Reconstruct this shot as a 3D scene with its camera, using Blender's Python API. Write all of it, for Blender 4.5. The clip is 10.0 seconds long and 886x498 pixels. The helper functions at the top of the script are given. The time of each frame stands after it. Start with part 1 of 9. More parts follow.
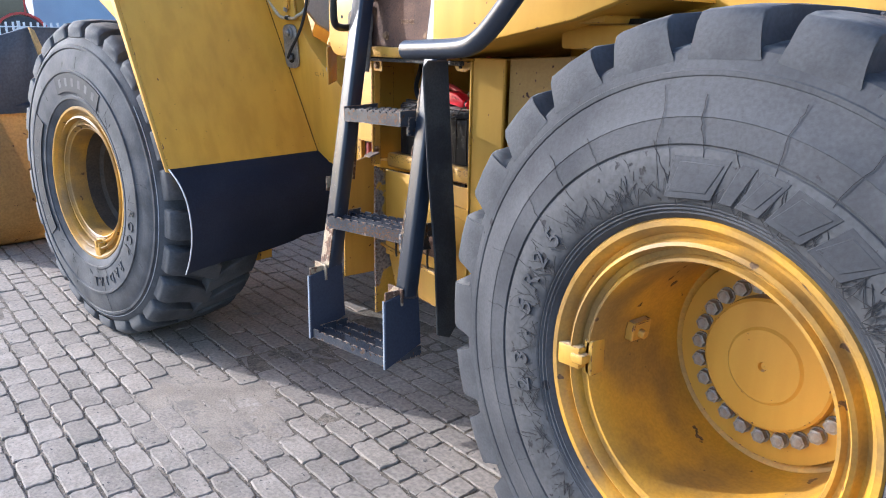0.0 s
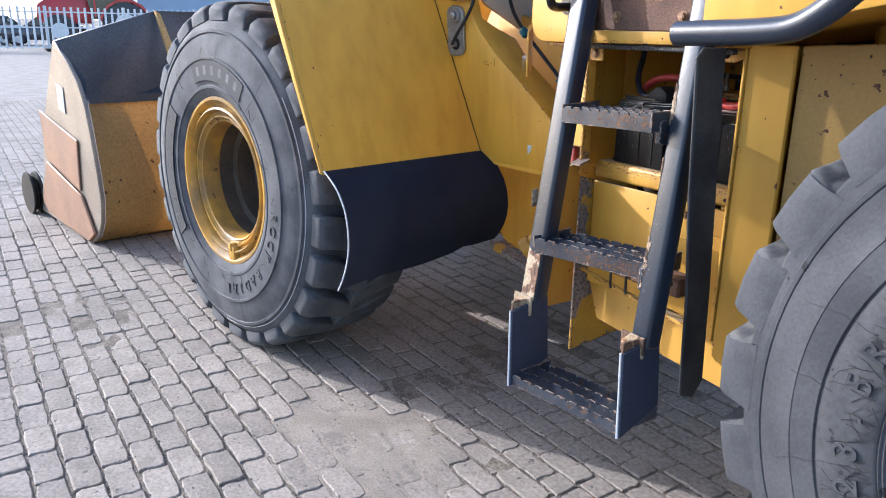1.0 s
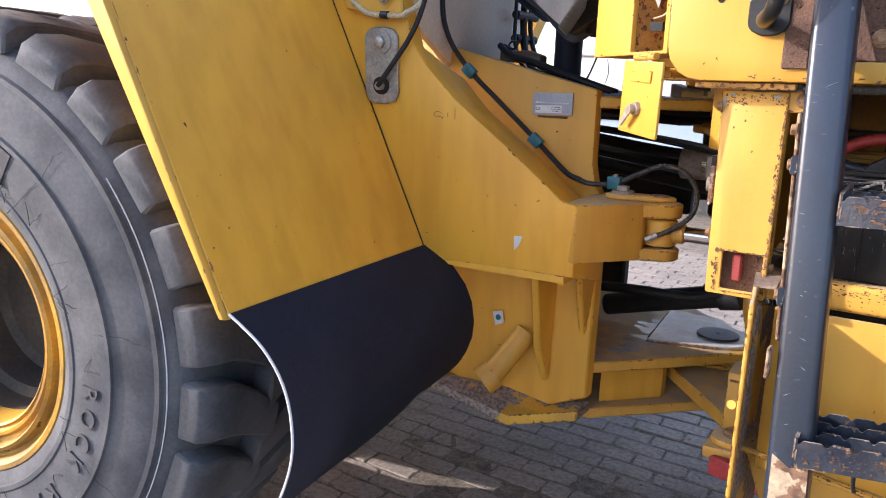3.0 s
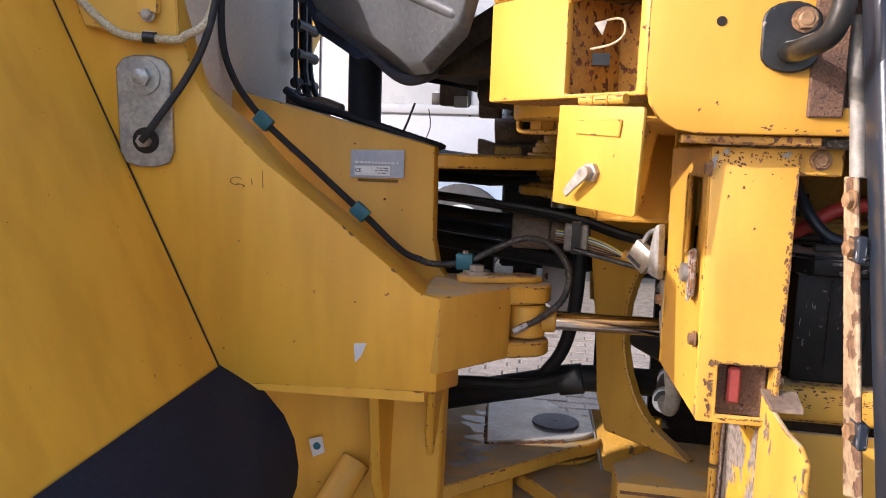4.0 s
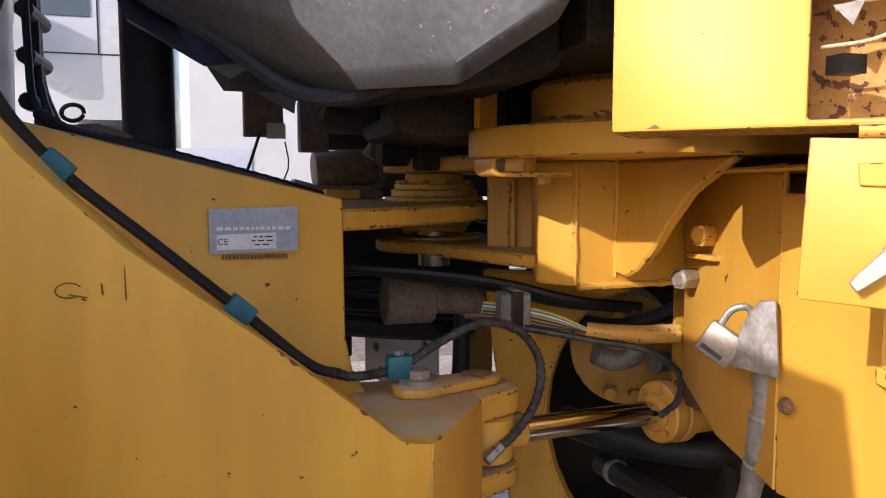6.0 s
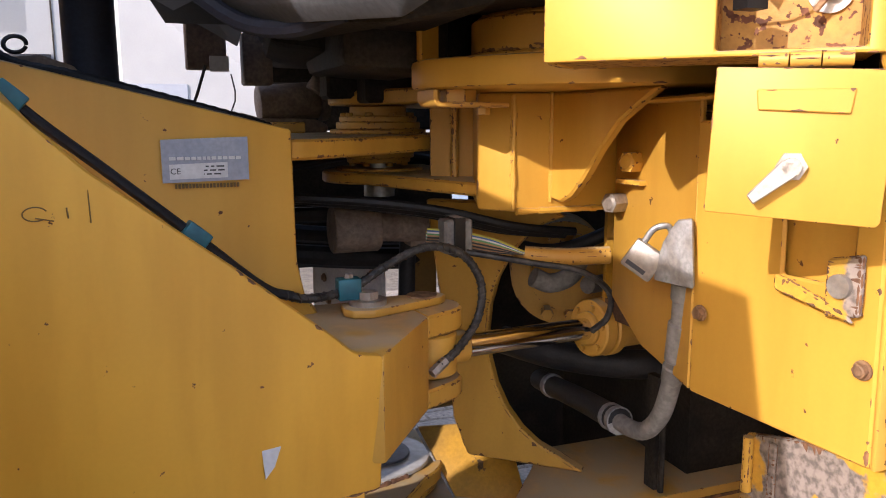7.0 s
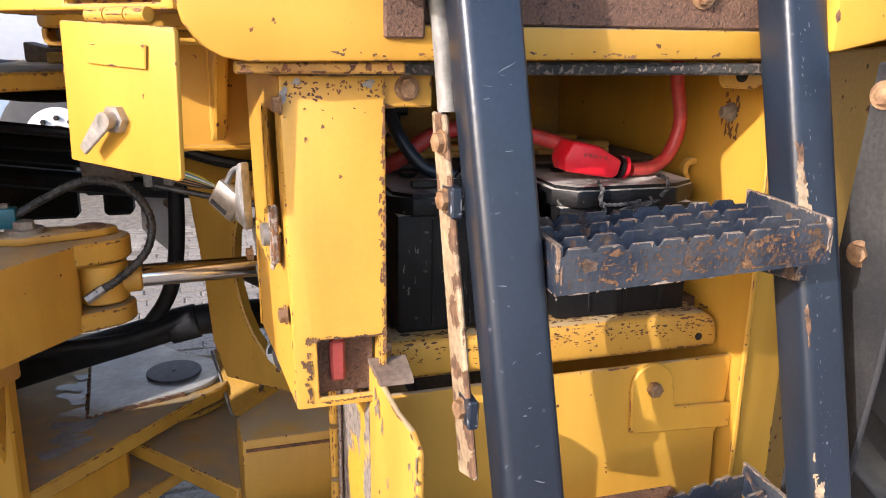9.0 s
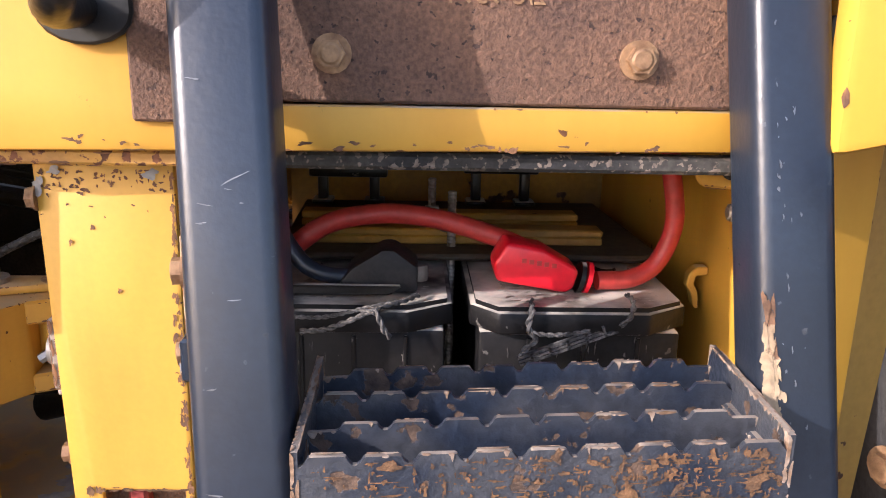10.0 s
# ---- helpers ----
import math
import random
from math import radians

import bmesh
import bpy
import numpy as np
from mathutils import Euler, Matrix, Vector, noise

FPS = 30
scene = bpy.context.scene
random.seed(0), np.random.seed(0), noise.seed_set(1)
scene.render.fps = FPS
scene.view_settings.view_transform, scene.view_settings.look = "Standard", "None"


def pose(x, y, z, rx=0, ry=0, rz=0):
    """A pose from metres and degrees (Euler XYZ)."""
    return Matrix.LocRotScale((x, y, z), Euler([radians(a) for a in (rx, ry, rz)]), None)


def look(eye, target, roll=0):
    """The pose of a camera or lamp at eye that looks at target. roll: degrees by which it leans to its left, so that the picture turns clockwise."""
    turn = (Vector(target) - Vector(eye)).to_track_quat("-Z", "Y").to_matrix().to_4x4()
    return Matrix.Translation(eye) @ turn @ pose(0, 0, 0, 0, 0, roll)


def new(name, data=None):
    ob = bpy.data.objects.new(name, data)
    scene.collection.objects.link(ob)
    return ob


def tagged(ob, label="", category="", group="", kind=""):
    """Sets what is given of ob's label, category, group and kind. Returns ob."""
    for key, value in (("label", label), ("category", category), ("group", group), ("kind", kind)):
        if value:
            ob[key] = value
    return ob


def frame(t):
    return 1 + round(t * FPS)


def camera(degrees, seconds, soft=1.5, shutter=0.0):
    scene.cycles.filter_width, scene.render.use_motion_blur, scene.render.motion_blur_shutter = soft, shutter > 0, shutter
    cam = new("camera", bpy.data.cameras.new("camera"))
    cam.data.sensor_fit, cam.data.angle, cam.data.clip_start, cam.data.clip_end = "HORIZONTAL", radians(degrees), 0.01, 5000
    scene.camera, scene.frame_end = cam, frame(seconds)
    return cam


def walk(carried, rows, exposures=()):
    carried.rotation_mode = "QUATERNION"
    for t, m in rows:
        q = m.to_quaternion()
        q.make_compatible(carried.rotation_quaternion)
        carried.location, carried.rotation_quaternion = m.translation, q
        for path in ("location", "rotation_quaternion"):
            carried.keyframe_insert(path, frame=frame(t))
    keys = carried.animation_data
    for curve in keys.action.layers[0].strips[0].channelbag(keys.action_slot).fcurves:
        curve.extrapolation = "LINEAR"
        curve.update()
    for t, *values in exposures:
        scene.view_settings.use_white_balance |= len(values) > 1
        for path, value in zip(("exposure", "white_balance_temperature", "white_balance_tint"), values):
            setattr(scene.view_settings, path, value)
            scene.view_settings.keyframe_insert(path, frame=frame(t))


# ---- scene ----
cam = camera(60.2, 10.0, soft=1.0)
PATH = [
    (0, (0.259, 0.236, 1.54), (-1.242, 1.448, 1.011), 1.0),
    (0.5, (-0.01, 0.184, 1.52), (-1.585, 1.289, 0.973), 1.0),
    (1, (-0.369, 0.195, 1.518), (-1.981, 1.238, 0.956), 1.1),
    (1.5, (-0.739, 0.15, 1.508), (-2.365, 1.209, 1.025), 1.1),
    (2, (-1.116, 0.165, 1.479), (-2.698, 1.297, 1.012), 1.3),
    (2.5, (-1.501, 0.237, 1.465), (-2.86, 1.638, 1.03), 1.9),
    (2.7, (-1.624, 0.27, 1.464), (-2.87, 1.773, 1.028), 2.0),
    (3.8, (-2.233, 0.646, 1.436), (-2.747, 2.553, 1.124), 2.1),
    (4, (-2.304, 0.725, 1.447), (-2.671, 2.674, 1.189), 2.0),
    (4.5, (-2.517, 0.86, 1.459), (-2.486, 2.858, 1.389), 1.6),
    (5, (-2.674, 1.027, 1.463), (-2.4, 3.007, 1.389), 0.9),
    (5.2, (-2.721, 1.114, 1.469), (-2.434, 3.092, 1.4), 0.7),
    (6.3, (-2.83, 1.286, 1.476), (-2.189, 3.167, 1.253), -0.1),
    (6.5, (-2.839, 1.278, 1.473), (-2.179, 3.149, 1.223), -0.2),
    (7, (-2.836, 1.215, 1.466), (-2.145, 3.062, 1.133), -0.2),
    (7.5, (-2.778, 1.041, 1.462), (-2.063, 2.863, 1.051), 0.1),
    (8, (-2.648, 0.879, 1.453), (-2.041, 2.721, 0.965), -0.2),
    (8.5, (-2.444, 0.875, 1.463), (-1.846, 2.711, 0.943), 0.4),
    (9, (-2.212, 0.972, 1.498), (-1.668, 2.824, 0.973), 0.7),
    (9.3, (-2.074, 1.048, 1.498), (-1.631, 2.926, 0.972), 0.8),
    (9.5, (-1.981, 1.086, 1.515), (-1.634, 2.987, 1.0), 1.0),
    (10, (-1.857, 1.166, 1.552), (-1.781, 3.101, 1.052), 1.3),
]
walk(cam, [(t, look(eye, target, roll)) for t, eye, target, roll in PATH],
     ((0.0, 1.70, 5600, 14), (2.0, 1.72, 5650, 14), (2.5, 1.90, 5900, 19), (4.0, 1.68, 6550, 22), (4.5, 1.46, 6550, 23), (5.0, 1.41, 6550, 23),
      (6.5, 1.61, 6450, 23), (7.5, 1.63, 6500, 23), (8.0, 1.72, 6450, 20), (8.5, 1.82, 6350, 18), (9.0, 1.74, 6350, 18), (9.5, 1.66, 6400, 19), (10.0, 1.85, 6400, 23)))

# ---------- light ----------
SUN_AZ, SUN_EL = 30.5, 23.5          # the light travels towards +x, turned by SUN_AZ towards +y, and falls by SUN_EL
world = bpy.data.worlds.new("world")
scene.world = world
world.use_nodes = True
wn = world.node_tree
sky = wn.nodes.new("ShaderNodeTexSky")
sky.sky_type = "NISHITA"
sky.sun_disc = False
sky.sun_elevation = radians(SUN_EL)
sky.sun_rotation = radians(270.0 - SUN_AZ)
sky.air_density, sky.dust_density, sky.ozone_density = 1.0, 1.6, 1.0
wn.links.new(sky.outputs[0], wn.nodes["Background"].inputs[0])
wn.nodes["Background"].inputs[1].default_value = 0.148
sun = new("sun", bpy.data.lights.new("sun", "SUN"))
sun.data.energy, sun.data.angle, sun.data.color = 1.95, radians(0.53), (1.0, 0.96, 0.89)
ce, se = math.cos(radians(SUN_EL)), math.sin(radians(SUN_EL))
sun.matrix_world = look((-20, -8, 10), (-20 + ce * math.cos(radians(SUN_AZ)), -8 + ce * math.sin(radians(SUN_AZ)), 10 - se))


# ---------- materials ----------
def surface(name, base, alt=None, rough=0.5, metal=0.0, scale=6.0, fine=90.0, fine_amount=0.12, bump=0.15,
            spec=0.5, streak=0.0, chip=None, chip_scale=22.0, chip_at=0.66, edge=0.0, dust=None, dust_at=0.55, piece=0.0, coat=0.0, stretch=None):
    """A painted, rubber, metal or stone surface: colour that drifts at two scales, relief, chips, worn edges, dust on flat tops."""
    m = bpy.data.materials.new(name)
    m.use_nodes = True
    nt = m.node_tree
    N, L = nt.nodes, nt.links
    bsdf = N["Principled BSDF"]
    bsdf.inputs["Metallic"].default_value = metal
    bsdf.inputs["Coat Weight"].default_value = coat
    bsdf.inputs["Specular IOR Level"].default_value = spec
    co = N.new("ShaderNodeTexCoord")
    src = co.outputs["Object"]
    if stretch:
        mp = N.new("ShaderNodeMapping")
        mp.inputs["Scale"].default_value = stretch
        L.new(src, mp.inputs[0])
        src = mp.outputs[0]
    if piece:
        oi = N.new("ShaderNodeObjectInfo")
        add = N.new("ShaderNodeVectorMath")
        add.operation = "MULTIPLY_ADD"
        L.new(oi.outputs["Random"], add.inputs[0])
        add.inputs[1].default_value = (37.0, 53.0, 71.0)
        L.new(src, add.inputs[2])
        src = add.outputs[0]

    def noise_tex(sc, detail=4.0):
        n = N.new("ShaderNodeTexNoise")
        n.inputs["Scale"].default_value = sc
        n.inputs["Detail"].default_value = detail
        L.new(src, n.inputs["Vector"])
        return n.outputs["Fac"]

    def step(fac, lo, hi):
        r = N.new("ShaderNodeMapRange")
        r.interpolation_type = "SMOOTHSTEP"
        r.inputs["From Min"].default_value, r.inputs["From Max"].default_value = lo, hi
        L.new(fac, r.inputs["Value"])
        return r.outputs["Result"]

    def mix(fac, a, b, mode="MIX"):
        x = N.new("ShaderNodeMix")
        x.data_type, x.blend_type = "RGBA", mode
        for sock, v in ((0, fac), (6, a), (7, b)):
            if isinstance(v, (tuple, float, int)):
                x.inputs[sock].default_value = (*v, 1.0) if isinstance(v, tuple) else v
            else:
                L.new(v, x.inputs[sock])
        return x.outputs[2]

    def calc(op, a, b):
        x = N.new("ShaderNodeMath")
        x.operation = op
        for sock, v in ((0, a), (1, b)):
            if isinstance(v, (float, int)):
                x.inputs[sock].default_value = v
            else:
                L.new(v, x.inputs[sock])
        return x.outputs[0]

    big, small = noise_tex(scale), noise_tex(fine, 6.0)
    colour = mix(step(big, 0.35, 0.68), base, alt or tuple(c * 0.85 for c in base))
    grain = step(small, 0.25, 0.75)
    dark = tuple([1.0 - fine_amount * 1.6] * 3)
    colour = mix(1.0, colour, mix(grain, dark, (1.0, 1.0, 1.0)), "MULTIPLY")
    if streak:
        mp2 = N.new("ShaderNodeMapping")
        mp2.inputs["Scale"].default_value = (16.0, 16.0, 2.2)
        L.new(src, mp2.inputs[0])
        run = N.new("ShaderNodeTexNoise")
        run.inputs["Scale"].default_value, run.inputs["Detail"].default_value = 1.0, 6.0
        L.new(mp2.outputs[0], run.inputs["Vector"])
        low = 1.0 - streak
        colour = mix(1.0, colour, mix(step(run.outputs["Fac"], 0.3, 0.62), (low, low * 0.97, low * 0.9), (1.0, 1.0, 1.0)), "MULTIPLY")
    if piece:
        tone = N.new("ShaderNodeMapRange")
        tone.inputs["To Min"].default_value, tone.inputs["To Max"].default_value = 1.0 - piece, 1.0 + piece
        L.new(oi.outputs["Random"], tone.inputs["Value"])
        x = N.new("ShaderNodeMix")
        x.data_type, x.blend_type = "RGBA", "MULTIPLY"
        x.inputs[0].default_value = 1.0
        L.new(colour, x.inputs[6])
        L.new(tone.outputs[0], x.inputs[7])
        colour = x.outputs[2]
    roughness = calc("ADD", calc("MULTIPLY", big, 0.18), rough - 0.09)
    height = small
    if chip:
        mask = step(noise_tex(chip_scale, 8.0), chip_at, chip_at + 0.025)
        colour = mix(mask, colour, mix(step(noise_tex(95.0, 5.0), 0.38, 0.66), chip, tuple(c * 0.45 for c in chip)))
        roughness = calc("MAXIMUM", roughness, calc("MULTIPLY", mask, 0.85))
        height = calc("SUBTRACT", small, calc("MULTIPLY", mask, 0.6))
    if dust:
        geo = N.new("ShaderNodeNewGeometry")
        sep = N.new("ShaderNodeSeparateXYZ")
        L.new(geo.outputs["Normal"], sep.inputs[0])
        top = calc("MULTIPLY", step(sep.outputs["Z"], 0.8, 0.98), step(noise_tex(14.0, 7.0), dust_at - 0.2, dust_at + 0.12))
        colour = mix(top, colour, dust)
        roughness = calc("MAXIMUM", roughness, calc("MULTIPLY", top, 0.9))
    L.new(colour, bsdf.inputs["Base Color"])
    L.new(roughness, bsdf.inputs["Roughness"])
    if bump:
        bp = N.new("ShaderNodeBump")
        bp.inputs["Strength"].default_value = bump
        bp.inputs["Distance"].default_value = 0.004
        L.new(height, bp.inputs["Height"])
        L.new(bp.outputs[0], bsdf.inputs["Normal"])
    return m


RUST = (0.16, 0.065, 0.03)
YEL = surface("yellow paint", (0.585, 0.318, 0.043), (0.535, 0.288, 0.04), 0.5, spec=0.38, scale=2.5, fine=160, fine_amount=0.015, bump=0.02, streak=0.09,
              chip=RUST, chip_scale=50, chip_at=0.712, edge=0.34, dust=(0.36, 0.29, 0.2))
YEL_WORN = surface("worn yellow paint", (0.595, 0.325, 0.045), (0.51, 0.272, 0.044), 0.5, scale=3.5, fine=160, fine_amount=0.03, bump=0.05, streak=0.13,
                   chip=RUST, chip_scale=42, chip_at=0.70, edge=0.5, dust=(0.42, 0.31, 0.17), dust_at=0.45)
YEL_DULL = surface("dull yellow paint", (0.71, 0.372, 0.036), (0.64, 0.332, 0.037), 0.5, spec=0.42, scale=2.2, fine=160, fine_amount=0.015, bump=0.02, streak=0.12,
                   chip=RUST, chip_scale=55, chip_at=0.72, edge=0.25, dust=(0.33, 0.27, 0.2))
YEL_DIRTY = surface("dirty yellow wheel paint", (0.58, 0.30, 0.025), (0.27, 0.155, 0.04), 0.5, scale=5, fine=120, fine_amount=0.12, bump=0.15,
                    chip=(0.15, 0.085, 0.04), chip_scale=18, chip_at=0.66)
YEL_CHIP = surface("scraped yellow paint", (0.64, 0.35, 0.03), (0.5, 0.28, 0.04), 0.6, scale=5, fine=120, fine_amount=0.1, bump=0.3,
                   chip=(0.29, 0.24, 0.205), chip_scale=8, chip_at=0.46, edge=0.5)
STRIP = surface("weathered bare steel with paint traces", (0.42, 0.32, 0.2), (0.33, 0.23, 0.14), 0.7, scale=20, fine=120, fine_amount=0.25, bump=0.4,
                chip=(0.17, 0.09, 0.05), chip_scale=26, chip_at=0.5)
RUSTED = surface("rusted steel", (0.19, 0.1, 0.06), (0.125, 0.068, 0.046), 0.85, scale=14, fine=330, fine_amount=0.3, bump=0.6,
                 chip=(0.055, 0.03, 0.022), chip_scale=150, chip_at=0.64)
NAVY = surface("dark blue black paint", (0.0165, 0.025, 0.041), (0.0125, 0.018, 0.029), 0.34, scale=5, fine=150, fine_amount=0.1, bump=0.08,
               chip=(0.07, 0.08, 0.095), chip_scale=75, chip_at=0.69, edge=0.3)
NAVY_WORN = surface("worn dark step paint", (0.016, 0.024, 0.041), (0.055, 0.06, 0.07), 0.4, scale=14, fine=150, fine_amount=0.2, bump=0.35,
                    chip=(0.1, 0.062, 0.042), chip_scale=45, chip_at=0.6, edge=0.7, dust=(0.3, 0.25, 0.2))
TYRE = surface("grey dusty tyre rubber", (0.092, 0.096, 0.103), (0.046, 0.05, 0.057), 0.82, scale=7, fine=110, fine_amount=0.14, bump=0.25,
               chip=(0.03, 0.03, 0.032), chip_scale=11, chip_at=0.72, dust=(0.2, 0.19, 0.17))
TYRE_REAR = surface("dark grey tyre rubber", (0.054, 0.057, 0.063), (0.031, 0.034, 0.04), 0.82, scale=6, fine=110, fine_amount=0.16, bump=0.3,
                    chip=(0.022, 0.022, 0.024), chip_scale=13, chip_at=0.70, dust=(0.17, 0.165, 0.15))
TYRE_INNER = surface("dark crazed tyre rubber", (0.045, 0.048, 0.053), (0.068, 0.07, 0.074), 0.75, scale=11, fine=70, fine_amount=0.22, bump=0.35,
                     chip=(0.016, 0.016, 0.018), chip_scale=26, chip_at=0.64)
TYRE_DARK = surface("dark tyre rubber", (0.04, 0.041, 0.044), (0.055, 0.055, 0.056), 0.8, scale=8, fine=120, fine_amount=0.15, bump=0.25)
RUBBER = surface("black rubber", (0.026, 0.032, 0.053), (0.036, 0.043, 0.066), 0.62, spec=0.35, scale=4, fine=140, fine_amount=0.15, bump=0.12)
RUBBER_DUSTY = surface("dusty black rubber sheet", (0.016, 0.017, 0.02), (0.05, 0.049, 0.047), 0.75, scale=9, fine=160, fine_amount=0.25, bump=0.3)
HOSE = surface("black hose rubber", (0.014, 0.014, 0.016), (0.024, 0.024, 0.026), 0.55, spec=0.3, scale=30, fine=200, fine_amount=0.2, bump=0.2)
HOSE_WRAP = surface("black spiral hose wrap", (0.012, 0.012, 0.013), (0.06, 0.056, 0.05), 0.5, scale=60, fine=200, fine_amount=0.25, bump=0.3)
HOSE_DUSTY = surface("spiral wrapped dusty hose", (0.03, 0.03, 0.03), (0.16, 0.15, 0.135), 0.7, scale=40, fine=200, fine_amount=0.25, bump=0.4)
BLACK = surface("black plastic", (0.009, 0.009, 0.01), (0.022, 0.021, 0.02), 0.34, scale=16, fine=160, fine_amount=0.2, bump=0.1, spec=0.4, chip=(0.2, 0.185, 0.165), chip_scale=70, chip_at=0.69,
                dust=(0.62, 0.58, 0.53), dust_at=0.47)
# real lid dust, its colour brightened in place of sun on the lids
BATTERY = surface("scuffed black battery plastic", (0.006, 0.006, 0.007), (0.013, 0.012, 0.012), 0.48, scale=16, fine=160, fine_amount=0.2, bump=0.12, spec=0.25, chip=(0.17, 0.16, 0.145), chip_scale=80, chip_at=0.685,
                  dust=(0.62, 0.57, 0.5), dust_at=0.49)
SEAL = surface("dusty perished seal rubber", (0.02, 0.02, 0.021), (0.06, 0.056, 0.05), 0.8, scale=20, fine=180, fine_amount=0.3, bump=0.4, chip=(0.2, 0.16, 0.13), chip_scale=170, chip_at=0.56)
ROPE = surface("frayed grey rope", (0.05, 0.05, 0.052), (0.19, 0.18, 0.17), 0.85, scale=70, fine=300, fine_amount=0.4, bump=0.5)
# grime, and near black for unlit depths whose shade is put into the colour
GRIME_SHADE = surface("grimy and shade black steel", (0.018, 0.016, 0.014), (0.045, 0.037, 0.028), 0.75, spec=0.25, scale=10, fine=120, fine_amount=0.3, bump=0.4)
GREY_PANEL = surface("scuffed grey black plastic panel", (0.062, 0.067, 0.075), (0.085, 0.09, 0.097), 0.45, scale=7, fine=110, fine_amount=0.2, bump=0.15, spec=0.4,
                     chip=(0.2, 0.19, 0.175), chip_scale=120, chip_at=0.69)
GALV = surface("galvanised steel", (0.42, 0.42, 0.41), (0.3, 0.3, 0.3), 0.42, 0.75, scale=20, fine=120, fine_amount=0.2, bump=0.1)
STEEL = surface("dull zinc steel", (0.45, 0.42, 0.38), (0.33, 0.28, 0.23), 0.5, 0.6, scale=40, fine=160, fine_amount=0.2, bump=0.15)
BOLT = surface("rusty bolt", (0.38, 0.23, 0.12), (0.23, 0.125, 0.065), 0.6, 0.3, scale=60, fine=200, fine_amount=0.2, bump=0.3)
CHROME = surface("chrome rod", (0.72, 0.71, 0.70), (0.66, 0.65, 0.64), 0.14, 1.0, scale=20, fine=60, fine_amount=0.03, bump=0.0)
GREASE = surface("grey greasy pipe", (0.2, 0.19, 0.175), (0.3, 0.285, 0.26), 0.6, 0.1, scale=25, fine=120, fine_amount=0.2, bump=0.2)
BROWN = surface("brown weathered casting", (0.17, 0.12, 0.09), (0.25, 0.19, 0.145), 0.75, scale=18, fine=120, fine_amount=0.25, bump=0.4)
BEIGE = surface("pale beige faded paint", (0.7, 0.665, 0.6), (0.76, 0.72, 0.65), 0.5, scale=4, fine=120, fine_amount=0.1, bump=0.1,
                chip=RUST, chip_scale=20, chip_at=0.74)
RED = surface("red plastic", (0.78, 0.014, 0.03), (0.66, 0.012, 0.025), 0.35, scale=20, fine=120, fine_amount=0.08, bump=0.05)
RED_HOSE = surface("faded red cable sleeve", (0.5, 0.035, 0.03), (0.42, 0.05, 0.04), 0.45, scale=20, fine=120, fine_amount=0.15, bump=0.1)
RED_PAINT = surface("scraped red paint", (0.36, 0.03, 0.03), (0.26, 0.035, 0.03), 0.6, scale=10, fine=120, fine_amount=0.2, bump=0.2,
                    chip=(0.12, 0.1, 0.09), chip_scale=14, chip_at=0.62)
TEAL = surface("teal plastic clip", (0.008, 0.15, 0.19), (0.01, 0.11, 0.15), 0.45, scale=30, fine=120, fine_amount=0.15, bump=0.05)
WHITE = surface("white truck paint", (0.36, 0.375, 0.39), (0.33, 0.345, 0.36), 0.3, scale=2, fine=60, fine_amount=0.02, bump=0.0)
PALE = surface("grey white sticker", (0.62, 0.63, 0.63), (0.55, 0.56, 0.57), 0.4, scale=40, fine=160, fine_amount=0.1, bump=0.0)
PLATE = surface("grey blue type plate", (0.24, 0.26, 0.32), (0.29, 0.31, 0.36), 0.38, 0.3, scale=20, fine=160, fine_amount=0.1, bump=0.0)
INK = surface("dark print", (0.03, 0.03, 0.035), None, 0.6, fine_amount=0.05, bump=0.0)
STAIN = surface("brown scratched paint mark", (0.16, 0.09, 0.02), None, 0.7, fine_amount=0.1, bump=0.0)
CREAM = surface("cream braided hose", (0.55, 0.46, 0.3), (0.45, 0.36, 0.22), 0.6, scale=30, fine=260, fine_amount=0.3, bump=0.3)
TEXT_GREY = surface("raised tyre lettering", (0.075, 0.075, 0.076), (0.055, 0.055, 0.056), 0.75, fine_amount=0.1, bump=0.1)
TEXT_PALE = surface("worn pale tyre lettering", (0.135, 0.138, 0.142), (0.085, 0.088, 0.092), 0.75, fine_amount=0.1, bump=0.1)
STONE = surface("worn grey brown paver", (0.36, 0.305, 0.25), (0.29, 0.247, 0.2), 0.85, scale=9, fine=75, fine_amount=0.22, bump=0.6,
                chip=(0.15, 0.135, 0.12), chip_scale=38, chip_at=0.66, piece=0.16)
STONE_FAR = surface("grey brown paver surface", (0.33, 0.285, 0.235), (0.26, 0.225, 0.185), 0.85, scale=3, fine=40, fine_amount=0.22, bump=0.4)
JOINT = surface("sandy joint filling", (0.27, 0.22, 0.165), (0.17, 0.14, 0.105), 0.95, scale=14, fine=90, fine_amount=0.35, bump=0.8)
BKT = surface("worn rusty bucket steel", (0.52, 0.33, 0.12), (0.43, 0.27, 0.1), 0.6, scale=2.5, fine=60, fine_amount=0.18, bump=0.2,
              chip=(0.16, 0.09, 0.05), chip_scale=16, chip_at=0.66)
BKT_BARE = surface("bare orange rusted side plate", (0.36, 0.19, 0.11), (0.28, 0.16, 0.1), 0.6, 0.1, scale=3, fine=80, fine_amount=0.18, bump=0.15)
BKT_GREY = surface("scoured grey brown steel", (0.35, 0.285, 0.22), (0.27, 0.22, 0.17), 0.5, 0.2, scale=3, fine=80, fine_amount=0.18, bump=0.15)
T_RED = surface("red tractor paint", (0.4, 0.02, 0.02), (0.33, 0.02, 0.02), 0.35, scale=2, fine_amount=0.05, bump=0.0)
